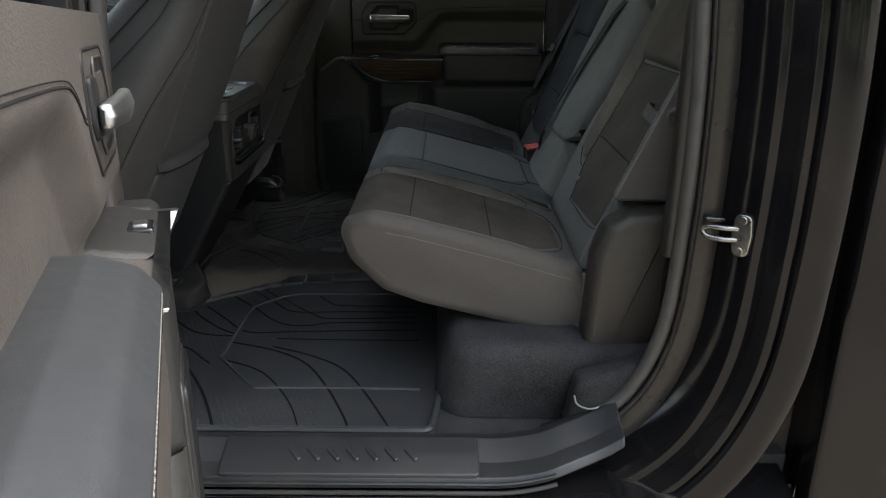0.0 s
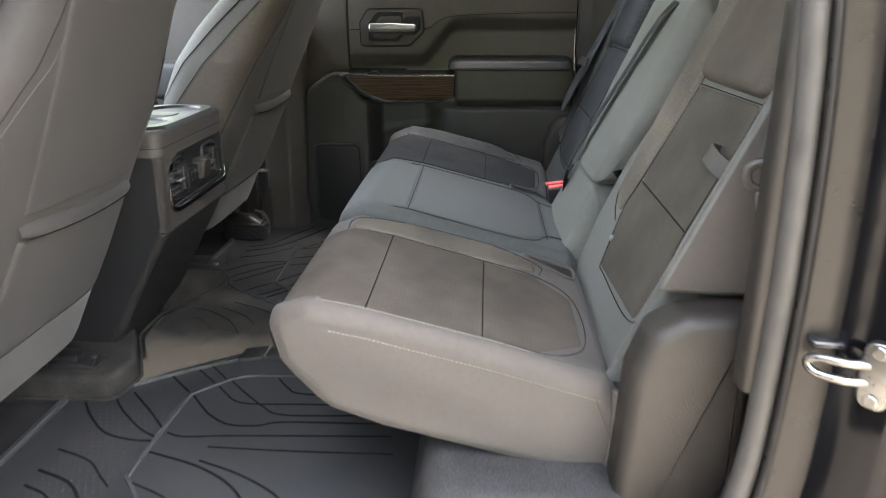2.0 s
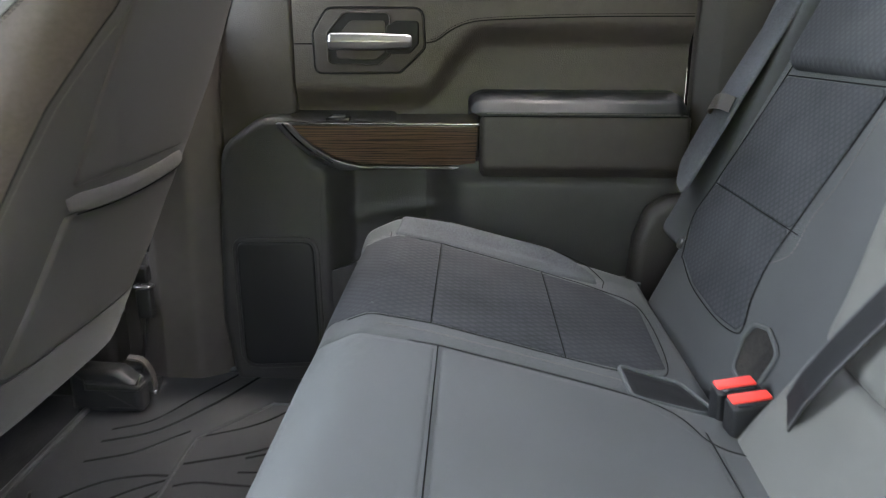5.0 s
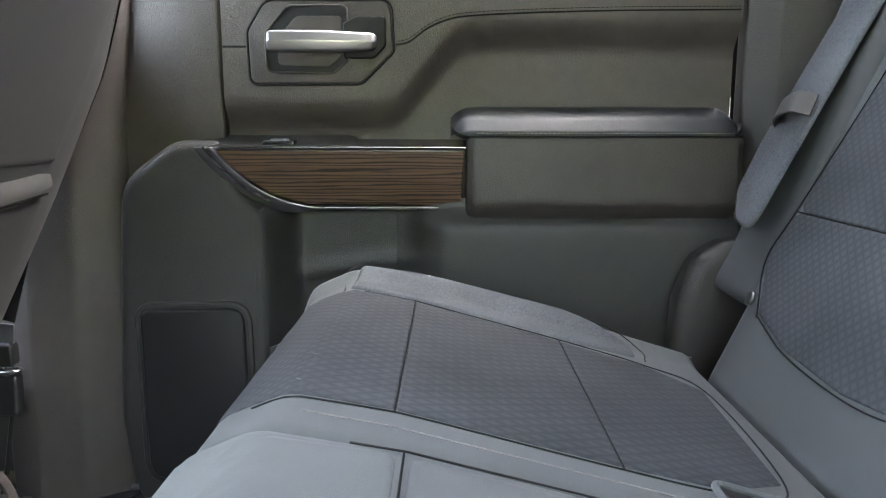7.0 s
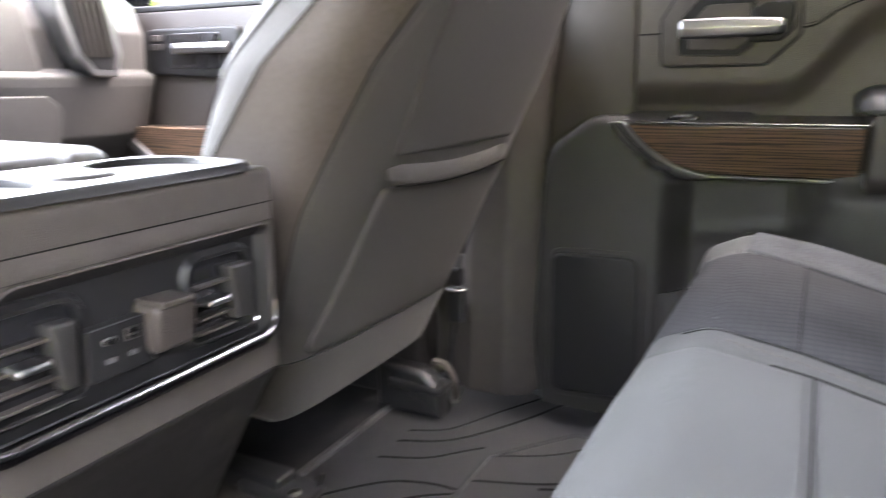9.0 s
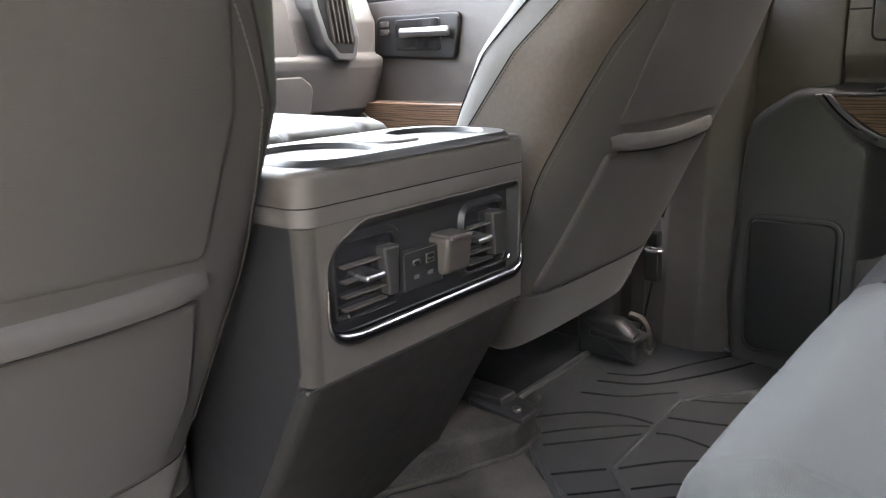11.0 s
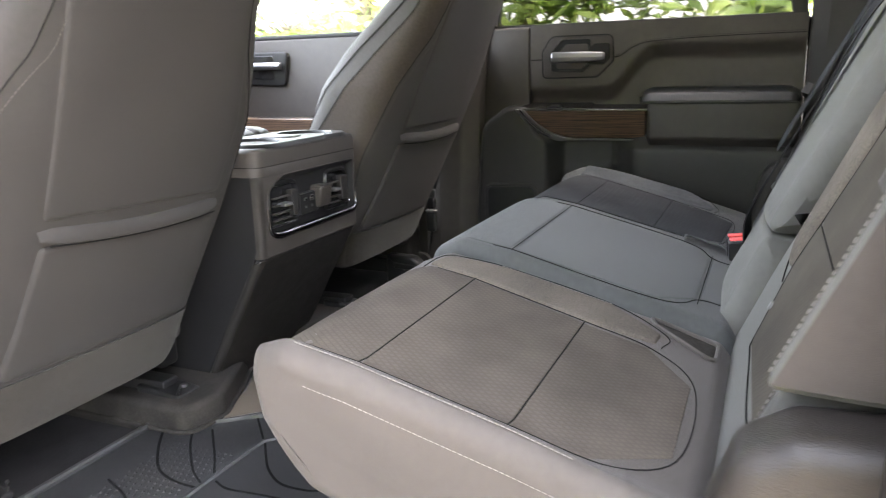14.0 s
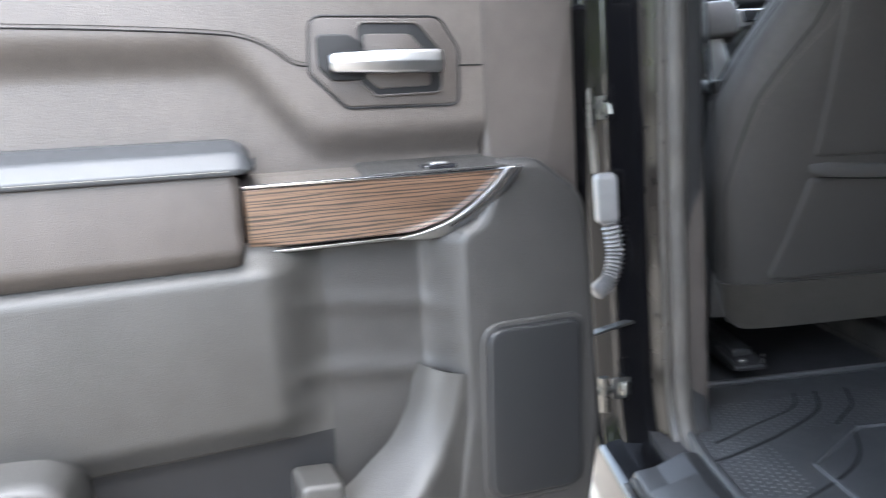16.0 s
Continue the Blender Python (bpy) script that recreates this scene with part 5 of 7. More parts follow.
    part("piping", tube([(s * 0.694, -0.458, 0.255), (s * 0.698, -0.46, 0.19), (s * 0.693, -0.452, 0.13)], 0.005, 8), vinyl, cush)
    slot = dense(rnd([(s * x, T.at(y)) for x, y in ([(0.238, -0.352), (0.262, -0.364), (0.322, -0.446), (0.258, -0.446)] if s < 0 else [(0.217, -0.346), (0.296, -0.345), (0.288, -0.42), (0.222, -0.450)])], 0.012), 0.02)
    # far slot darker: its inner shade is put in the patch's colour
    part("buckle_slot", patch(slot, T.surf, 0.0015, 0.003, -0.004, 4), CARPET_BROWN if s < 0 else TRIM_DARK, cush)
    part("slot_rim", tube([T.surf(*q)[0] + Vector((0, 0, 0.003)) for q in slot], 0.003, 6, closed=True), vinyl, cush)
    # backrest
    # backs: paler near and darker far, as light falls, put in the colour
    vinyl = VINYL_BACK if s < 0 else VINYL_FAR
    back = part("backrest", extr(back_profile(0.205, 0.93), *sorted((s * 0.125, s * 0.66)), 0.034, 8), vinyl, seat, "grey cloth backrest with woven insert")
    if s < 0:
        sec = [(-0.612, -0.006), (-0.621, 0.001), (-0.632, 0.009), (-0.662, 0.0225), (-0.692, 0.0345), (-0.7005, 0.0365), (-0.706, 0.033), (-0.709, 0.022), (-0.714, -0.03), (-0.717, -0.10), (-0.612, -0.10)]
        mx, mo = -0.665, -0.03
        levels = [(0.400, 0.80), (0.402, 0.91), (0.407, 0.97), (0.416, 1.0)] + [(0.43 + 0.05 * i, 1.0) for i in range(11)]
        bol = part("side_bolster", loft([[(mx + (x - mx) * k, BY(z) + mo + (o - mo) * k, z) for x, o in sec] for z, k in levels]), vinyl, back, "padded grey outboard bolster with a stitched crease", sharp=60)
        outer = [(-0.7072, 0.0322), (-0.7102, 0.0215), (-0.7152, -0.03), (-0.7182, -0.095), (-0.7122, -0.095), (-0.7042, 0.0215), (-0.7035, 0.030)]
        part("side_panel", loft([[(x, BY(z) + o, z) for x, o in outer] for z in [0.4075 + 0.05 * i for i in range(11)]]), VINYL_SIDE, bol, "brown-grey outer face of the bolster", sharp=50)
        flap = []
        for z in [0.245 + 0.02 * i for i in range(10)]:
            out = -0.648 - 0.016 * ease((z - 0.25) / 0.12)
            flap.append([(x, BY(z) + o, z) for x, o in ((-0.612, -0.006), (-0.620, 0.002), (-0.630, 0.009), (out + 0.008, 0.0135), (out, 0.010), (out - 0.003, -0.01), (out - 0.003, -0.05), (-0.612, -0.05))])
        part("bolster_flap", loft(flap), vinyl, bol, sharp=60)
        for x, o, z0 in ((-0.637, 0.0125, 0.27), (-0.6945, 0.0366, 0.412)):
            part("stitching", stitches([Vector((x, BY(z0 + 0.01 * i) + o, z0 + 0.01 * i)) for i in range(int((0.9 - z0) * 100))], 0.00065, 0.0048, 0.0018), THREAD, bol)
        part("seam", tube([Vector((-0.6175, BY(0.25 + 0.02 * i) + 0.0015, 0.25 + 0.02 * i)) for i in range(33)], 0.0011, 6), THREAD_DARK, bol)
    else:
        side = dense(rnd([(BY(0.325), 0.327, 0.03), (BY(0.47) + 0.035, 0.385, 0.04), (BY(0.72) + 0.022, 0.72, 0.06), (BY(0.93), 0.93, 0.04), (BY(0.93) - 0.12, 0.90, 0.03), (BY(0.325) - 0.095, 0.321, 0.02)], 0.03, 7), 0.03)
        bol = part("side_bolster", extr(side, 0.625, 0.775, 0.024, 7), vinyl, back, "padded grey outboard bolster")
        proud = lambda x, z: (Vector((x, BY(z) + 0.035 - 0.052 * (z - 0.47) - 0.6 * max(0.0, x - 0.742) ** 1.5, z)), BN)
        wing = dense(rnd([(0.645, 0.42, 0.03), (0.70, 0.43, 0.03), (0.738, 0.46, 0.03), (0.748, 0.52, 0.03), (0.742, 0.62), (0.73, 0.78), (0.645, 0.78), (0.648, 0.60)], 0.03), 0.02)
        part("bolster_face", patch(wing, proud, 0.003, 0.006, -0.002, 7), heather, bol, "heather grey cloth face of the bolster")
        part("stitching", stitches([proud(*q)[0] + BN * 0.0015 for q in wing[:len(wing) // 2]], 0.0005), THREAD_MID, bol)
    surf = lambda x, z: (Vector((x, BY(z), z)), BN)
    low = [(0.335, 0.30), (0.60, 0.315), (0.612, 0.40), (0.60, 0.4453), (0.303, 0.4453), (0.29, 0.39)]
    if s > 0:
        low = [(0.335, 0.335), (0.42, 0.318), (0.53, 0.314), (0.60, 0.321), (0.610, 0.334), (0.592, 0.36), (0.58, 0.40), (0.583, 0.4453), (0.303, 0.4453), (0.29, 0.39)]
        line = [surf(X(p.x), p.y)[0] + BN * 0.001 for p in smooth_path([(0.582, 0.402, 0), (0.616, 0.427, 0), (0.612, 0.465, 0), (0.622, 0.515, 0), (0.622, 0.577, 0), (0.632, 0.70, 0)], 8)]
        part("stitching", stitches(line), THREAD, back)
        mouth = dense(rnd([(0.224, 0.338), (0.268, 0.350), (0.300, 0.343), (0.308, 0.322), (0.29, 0.29), (0.226, 0.285)], 0.014), 0.015)
        # no hole here: the opening's inner shade is put in a flat dark patch
        gap = part("belt_opening", patch(mouth, surf, 0.001, 0.002, 0.0006, 4), CARPET_BROWN, back, "flat dark patch for the buckle stalk opening, shade in its colour")
        part("piping", tube([surf(x, z)[0] + BN * 0.002 for x, z in mouth], 0.003, 8, closed=True), VINYL, gap)
    cloth = CLOTH_BACK if s < 0 else CLOTH_FAR_SHADED
    for nm, pts, mat in (("insert_lower", low, cloth),
                         ("insert_upper", [(0.304, 0.4467), (low[-3][0], 0.4467), (0.606, 0.616), (0.333, 0.612)], cloth),
                         ("bolster", [(0.283, 0.375, 0.03), (0.212, 0.40, 0.04), (0.203, 0.55), (0.212, 0.78), (0.325, 0.78), (0.33, 0.615), (0.297, 0.45)], heather)):
        if nm == "bolster" and s > 0:
            continue
        h, r, sink = (0.009, 0.02, -0.001) if nm == "bolster" else (0.0018, 0.003, 0.0003)
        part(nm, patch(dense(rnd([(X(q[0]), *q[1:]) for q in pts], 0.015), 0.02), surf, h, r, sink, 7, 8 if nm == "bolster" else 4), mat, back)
    for pts in ([(0.30, 0.446), (0.605, 0.446)], [(0.335, 0.614), (0.607, 0.618)], [(0.335, low[0][1] - 0.004), (0.29, 0.388), (0.300, 0.446), (0.331, 0.612), (0.334, 0.75)], [(a + 0.002, b - 0.003) for a, b in low[:-2]] + [(0.61, 0.62), (0.618, 0.75)]):
        line = [surf(X(p.x), p.y)[0] + BN * 0.0012 for p in smooth_path([(a, b, 0) for a, b in pts], 8)]
        part("seam", tube(line, 0.0009, 6), THREAD_DARK, back)
    head = dense(rnd([(X(a), b) for a, b in [(0.332, 0.622), (0.61, 0.624), (0.62, 0.90), (0.33, 0.90)]], 0.025), 0.025)
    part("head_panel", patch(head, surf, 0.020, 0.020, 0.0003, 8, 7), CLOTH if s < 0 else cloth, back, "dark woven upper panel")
    if s < 0:
        line = [surf(p.x, p.y)[0] + BN * 0.0016 for p in smooth_path([(-0.275, 0.366, 0), (-0.225, 0.385, 0), (-0.199, 0.42, 0), (-0.196, 0.55, 0), (-0.204, 0.78, 0)], 10)]
        part("stitching", stitches(line), THREAD, back)
        part("seam", tube([p - BN * 0.0006 + Vector((-0.004, 0, 0)) for p in line], 0.001, 6), THREAD_DARK, back)
    loop = Mesh()
    c = Vector((-0.585, BY(0.541), 0.541)) if s < 0 else Vector((0.69, BY(0.56) + 0.034, 0.56))
    m = 1.0 if s < 0 else 1.9
    pts = [c + BN * (-0.002) + Vector((s * 0.024 * m, 0, -0.010)), c + BN * 0.014 + Vector((s * 0.013 * m, 0, -0.005)), c + BN * 0.018 + Vector((-s * 0.012 * m, 0, 0.003)), c + BN * 0.002 + Vector((-s * 0.022 * m, 0, 0.005))]
    part("release_loop", ribbon(smooth_path(pts, 5), (0, -0.41, 0.91), 0.025, 0.003), LOOP, back, "brown-black webbing release loop")
    b = surf(X(0.318) if s < 0 else 0.632, 0.345)[0]
    part("button", disc(b, BN, 0.0055 if s < 0 else 0.009, 0.005), GREY_PLASTIC if s < 0 else STEEL, back)
    return seat


rear_seat(-1, "grey cloth outboard rear seat beside the open door")
rear_seat(1, "grey cloth outboard rear seat beside the closed door")


def centre_seat():
    seat = thing("rear_seat", (0, -0.3, 0.13), "grey cloth centre rear seat with folding armrest back", "seat", "rear seats")
    cush = part("cushion", extr(MIDDLE, -0.2125, 0.2125, 0.026, 8), VINYL, seat)
    T = TOP_MID
    end = T.s[T.nose] + 0.08
    o = lambda pts: [(x, T.at(y)) for x, y in pts]
    for nm, out in (("panel_front", [(-0.19, T.at(-0.128)), (0.19, T.at(-0.128)), (0.18, end), (-0.18, end)]),
                    ("panel_middle", o([(-0.19, -0.134), (0.19, -0.134), (0.185, -0.35), (0.13, -0.405), (-0.13, -0.405), (-0.185, -0.35)])),
                    ("panel_rear", o([(-0.125, -0.41), (0.125, -0.41), (0.12, -0.444), (-0.12, -0.444)]))):
        part(nm, patch(dense(rnd(out, 0.014), 0.02), T.surf, 0.0012, 0.006, -0.0012, 8), VINYL, cush)
    for pts in ([(-0.19, -0.131), (0.19, -0.131)], [(-0.15, -0.4075), (0.15, -0.4075)], [(-0.192, -0.10), (-0.19, -0.35), (-0.13, -0.408), (-0.122, -0.444)], [(0.192, -0.10), (0.19, -0.35), (0.13, -0.408), (0.122, -0.444)]):
        line = [T.surf(p.x, T.at(p.y))[0] + Vector((0, 0, 0.001)) for p in smooth_path([(a, b, 0) for a, b in pts], 8)]
        part("seam", tube(line, 0.0008, 6), THREAD_DARK, cush)
    # two pillows with a deep crease between them; both draw in towards the crease
    wide = lambda z: 0.146 + 0.052 * ease((z - 0.40) / 0.17) if z > 0.39 else 0.146 + 0.03 * ease((0.385 - z) / 0.12)
    low = part("lower_backrest", extr(back_profile(0.20, 0.3905, 0.036, hi=0.016), -0.2, 0.2, 0.035, 8, fn=lambda a, b, c: (c * wide(b) / 0.2, a, b), mids=8, bulge=0.006), VINYL_BACK, seat)
    back = part("backrest", extr(back_profile(0.3925, 0.755, 0.040, lo=0.018), -0.2, 0.2, 0.045, 9, fn=lambda a, b, c: (c * wide(b) / 0.2, a, b), mids=10, bulge=0.008), VINYL_BACK, seat, "smooth grey folding armrest back")
    part("belt_guide", slab(rnd([(-0.14, -0.74), (-0.03, -0.74), (-0.03, -0.69), (-0.14, -0.69)], 0.01), lambda a, b, c: (a, b, c + 0.745), 0.022, 0.006, 0.0), TRIM_DARK, back)


centre_seat()


def side_trim(s):
    """The moulded plastic piece between the cushion and the door."""
    t = thing("seat_side_trim", (s * 0.75, -0.53, 0.1), "dark moulded plastic trim beside the rear seat", "seat trim")
    prof = dense(rnd([(-0.45, 0.10, 0.012), (-0.462, 0.31, 0.02), (-0.482, 0.368, 0.035), (-0.52, 0.392, 0.03), (-0.61, 0.396), (-0.61, 0.145), (-0.50, 0.092, 0.02)], 0.015, 7), 0.03)
    part("moulding", extr(prof, *sorted((s * 0.685, s * 0.765)) if s < 0 else (0.755, 0.812), 0.022, 7), TRIM_SIDE, t)
    part("foot", extr(rnd([(-0.435, 0.11), (-0.50, 0.115), (-0.53, 0.09), (-0.445, 0.085)], 0.008), *sorted((s * 0.70, s * 0.77)), 0.006), TRIM_SIDE, t)


side_trim(-1)
side_trim(1)


def belts():
    b = thing("seat_belt", (0.06, -0.6, 0.5), "black centre lap and shoulder belt over the backrest", "seat belt", "seat belts")
    path = smooth_path([(-0.085, -0.69, 0.775), (-0.062, BY(0.715) + 0.056, 0.715), (0.0, BY(0.585) + 0.060, 0.585), (0.043, BY(0.48) + 0.062, 0.48), (0.074, BY(0.385) + 0.058, 0.389), (0.105, BY(0.33) + 0.036, 0.335)], 8)
    wide = Vector((0.90, -0.26, 0.35)).normalized()
    part("webbing", ribbon(path, wide, 0.042, 0.0016), WEB, b)
    for d in (-0.0195, 0.0195):
        part("selvedge", ribbon([p + wide * d for p in path], wide, 0.0028, 0.0022), WEB_GREY, b, "light ribbed edge of the webbing")
    part("tongue", slab(rnd([(-0.022, 0.0), (0.022, 0.0), (0.014, -0.05), (-0.014, -0.05)], 0.006), lambda a, bb, c: (0.118 + a * 0.9, BY(0.335 + bb * 0.9) + 0.03 + c, 0.335 + bb * 0.9), 0.004, 0.001, 0.0), STEEL, b)
    for x, y in ((0.176, -0.461), (0.208, -0.456)):
        q = thing("seat_belt_buckle", (x, y, 0.25), "black seat belt buckle with a red release button", "buckle", "belt buckles")
        tilt = Matrix.Translation((x, y, 0.252)) @ Euler((radians(8), radians(-6), radians(-82))).to_matrix().to_4x4() @ Matrix.Scale(1.3, 4, (1, 0, 0))
        body = rnd([(-0.019, -0.012), (0.019, -0.012), (0.019, 0.012), (-0.019, 0.012)], 0.005)
        h = part("housing", slab(body, lambda a, bb, c: (a, bb, c), 0.064, 0.003, -0.01), TRIM_DARK, q, to=tilt)
        btn = rnd([(-0.0165, -0.003), (0.0165, -0.003), (0.0165, 0.0115), (-0.0165, 0.0115)], 0.002)
        part("release_button", slab(btn, lambda a, bb, c: (a, bb, c), 0.0665, 0.0015, 0.05), RED, h, "red release button", to=tilt)
        part("slot", slab(rnd([(-0.014, -0.0095), (0.014, -0.0095), (0.014, -0.0045), (-0.014, -0.0045)], 0.001), lambda a, bb, c: (a, bb, c), 0.0648, 0.0004, 0.05), GLOSS, h, to=tilt)
    # outboard belt by the open door
    n = thing("seat_belt", (-0.79, -0.57, 0.4), "grey outboard rear belt with its latch plate parked", "seat belt", "seat belts")
    part("webbing", ribbon([(-0.735, -0.70, 0.98), (-0.742, -0.66, 0.80), (-0.748, -0.62, 0.65), (-0.752, -0.602, 0.57)], (0.25, 1, 0), 0.046, 0.002), WEB_GREY, n)
    part("webbing", ribbon([(-0.750, -0.612, 0.57), (-0.752, -0.625, 0.45), (-0.755, -0.635, 0.2)], (0.25, 1, 0), 0.046, 0.002), WEB, n)
    guide = [(-0.750, -0.572, 0.57), (-0.754, -0.592, 0.577), (-0.754, -0.627, 0.565), (-0.752, -0.631, 0.551), (-0.754, -0.597, 0.547), (-0.752, -0.574, 0.551)]
    part("latch_guide", tube(smooth_path(guide, 5, True), 0.0055, 8, closed=True), TRIM, n, "dark plastic latch guide")
    tongue = slab(rnd([(-0.579, 0.545), (-0.621, 0.545), (-0.615, 0.501), (-0.587, 0.501)], 0.006), lambda a, bb, c: (-0.756 - c, a, bb), 0.0025, 0.0008, 0.0)
    tp = part("latch_plate", tongue, STEEL, n, "bare steel latch plate")
    part("plate_slot", slab(rnd([(-0.59, 0.517), (-0.612, 0.517), (-0.610, 0.507), (-0.592, 0.507)], 0.002), lambda a, bb, c: (-0.7586 - c, a, bb), 0.0004, 0.0001, 0.0), GLOSS, tp)
    # front passenger belt anchor at the far pillar
    m = thing("seat_belt", (0.76, 0.45, 0.05), "black front belt lower anchor beside the pillar", "seat belt", "seat belts")
    part("webbing", ribbon([(0.79, 0.37, 0.70), (0.778, 0.41, 0.45), (0.755, 0.45, 0.285)], (0, 1, -0.4), 0.046, 0.0016), WEB, m)
    part("stitched_end", ribbon([(0.765, 0.445, 0.275), (0.765, 0.448, 0.245)], (0, 1, 0), 0.018, 0.004), GREY_DARK, m)
    part("collar", extr(rnd([(-0.010, -0.013), (0.010, -0.013), (0.010, 0.013), (-0.010, 0.013)], 0.005), 0.215, 0.25, 0.007, fn=lambda a, bb, c: (0.765 + a, 0.45 + bb, c)), TRIM_DARK, m)
    part("cover", extr(rnd([(-0.010, -0.015), (0.010, -0.015), (0.010, 0.015), (-0.010, 0.015)], 0.005), 0.145, 0.205, 0.006, fn=lambda a, bb, c: (0.765 + a, 0.45 + bb, c)), TRIM_DARK, m)
    part("ring", tube([(0.765 + 0.012 * math.cos(t), 0.45 + 0.017 * math.sin(t), 0.209) for t in [2 * math.pi * i / 16 for i in range(16)]], 0.0025, 6, closed=True), STEEL, m)
    part("cable", tube([(0.765, 0.45, 0.15), (0.762, 0.465, 0.06), (0.76, 0.48, 0.0)], 0.003, 6), TRIM_DARK, m)

    # front driver belt hanging by its pillar
    d = thing("seat_belt", (-0.74, 0.47, 0.05), "black front driver belt with a steel tongue beside the pillar", "seat belt", "seat belts")
    part("webbing", ribbon([(-0.775, 0.44, 1.0), (-0.752, 0.46, 0.70), (-0.742, 0.47, 0.56), (-0.745, 0.475, 0.35), (-0.76, 0.48, 0.05)], (0.3, 1, 0), 0.046, 0.0016), WEB, d)
    part("tongue", slab(rnd([(-0.02, 0.0), (0.024, 0.0), (0.016, 0.045), (-0.014, 0.045)], 0.006), lambda a, bb, c: (-0.722 - c, 0.462 + a, 0.53 + bb), 0.006, 0.002, 0.0), STEEL, d, "bare steel tongue")
    part("grip", extr(rnd([(-0.018, -0.012), (0.018, -0.012), (0.018, 0.012), (-0.018, 0.012)], 0.006), -0.745, -0.71, 0.005, fn=lambda a, bb, c: (c, 0.462 + a, 0.585 + bb)), TRIM_DARK, d)
    part("button", disc((-0.735, 0.445, 0.515), (0, -1, 0), 0.008, 0.006), GREY_PLASTIC, d)


belts()


# ---- front seats ----
def front_seat(cx, dy, dz, taper, label):
    shell = SEATBACK_LIT if cx > 0 else SEATBACK
    seat = thing("front_seat", (cx, 0.75 + dy, -0.01), label, "seat", "front seats")
    N = 4.2
    split, low = (0.253, -0.012) if cx < 0 else (0.245, 0.0)      # foot of the smooth back; drop of the pocket hem
    RY = lambda z: 0.532 - 0.46 * z
    table = [(0.15, 0.20, 0.08), (0.165, 0.222, 0.12), (0.20, 0.235, 0.16), (0.30, 0.255, 0.21), (0.45, 0.283, 0.245), (0.60, 0.287, 0.245), (0.68, 0.258, 0.225), (0.76, 0.222, 0.19), (0.86, 0.20, 0.13), (0.93, 0.17, 0.10), (0.97, 0.12, 0.06), (0.98, 0.04, 0.02)]

    def dims(z):
        for a, b in zip(table, table[1:]):
            if a[0] <= z <= b[0]:
                t = (z - a[0]) / (b[0] - a[0])
                t2 = t
                return a[1] + (b[1] - a[1]) * t2, a[2] + (b[2] - a[2]) * t2
        return table[-1][1:]

    def ring(z, grow=0.0):
        w, d = dims(z)
        w, d = w + grow, d + grow
        res = []
        for i in range(56):
            t = 2 * math.pi * i / 56
            c, s_ = math.cos(t), math.sin(t)
            u = 0.5 + 0.5 * math.copysign(abs(s_) ** (2 / N), s_)
            res.append((cx + w * (1 - taper * u ** 1.3) * math.copysign(abs(c) ** (2 / N), c), RY(z) + dy + d / 2 + d / 2 * math.copysign(abs(s_) ** (2 / N), s_) - grow / 2, z + dz))
        return res
    zs = [split, 0.26] + [0.275 + 0.02 * i for i in range(30)] + [0.87, 0.89, 0.91, 0.93, 0.945, 0.96, 0.97, 0.977, 0.98]
    back = part("backrest", loft([ring(z) for z in zs]), shell, seat, "smooth dark grey seat back with a map pocket")
    part("skirt", loft([ring(z, 0.002) for z in (0.15, 0.155, 0.162, 0.175, 0.19, 0.21, 0.23, 0.24, split - 0.0015)]), SKIRT, seat, "grey felt skirt under the seat back")

    def surf(a, z):
        w, d = dims(z)
        k = max(0.0, 1 - abs(a / w) ** N) ** (1 / N)
        return Vector((cx + a, RY(z) + dy + d / 2 - d / 2 * k, z + dz)), Vector((0, -1, -0.46)).normalized()
    pc, slope = (0.03, -0.045) if cx < 0 else (0.0, 0.0)      # driver's pocket shifted and sloped inboard to fit the camera's view
    hz = lambda a: low + slope * (a - pc)
    pocket = dense(rnd([(pc - 0.172, 0.462 + hz(pc - 0.17), 0.01), (pc + 0.172, 0.462 + hz(pc + 0.17), 0.01), (pc + 0.185, 0.33), (pc + 0.165, split + 0.007, 0.02), (pc - 0.205, split + 0.007, 0.02), (pc - 0.188, 0.34)], 0.03), 0.02)
    pk = part("map_pocket", patch(pocket, surf, 0.006, 0.008, -0.002, 9), shell, back)
    hem = [surf(a, 0.479 + hz(a) - 0.010 * math.sin(math.pi * i / 24))[0] + Vector((0, -0.003, 0)) for i, a in enumerate([pc - 0.178 + 0.356 * i / 24 for i in range(25)])]
    g = Mesh()
    v = []
    for i, p in enumerate(hem):
        k = ease(min(i, 24 - i) / 3 + 0.25)
        for j in range(12):
            t = 2 * math.pi * j / 12
            v.append(p + Vector((0, -0.0062 * k * math.cos(t) + 0.004 * math.sin(t) * 0.4, 0.0135 * (0.6 + 0.4 * k) * math.sin(t))))
    f = [(i * 12 + j, i * 12 + (j + 1) % 12, i * 12 + 12 + (j + 1) % 12, i * 12 + 12 + j) for i in range(24) for j in range(12)]
    part("pocket_hem", g.add(v, f + [tuple(range(12))[::-1], tuple(range(288, 300))]), shell, pk)
    part("seam", tube([p + Vector((0, -0.002, -0.0145)) for p in hem[1:-1]], 0.0012, 6), THREAD_DARK, pk)
    up = dense(rnd([(pc - 0.174, 0.498 + hz(pc - 0.17), 0.01), (pc + 0.174, 0.498 + hz(pc + 0.17), 0.01), (pc + 0.18, 0.60), (0.165, 0.78), (0.13, 0.86, 0.05), (-0.13, 0.86, 0.05), (-0.16, 0.78), (pc - 0.178, 0.60)], 0.04), 0.025)
    part("back_panel", patch(up, surf, 0.003, 0.008, -0.001, 9), shell, back)

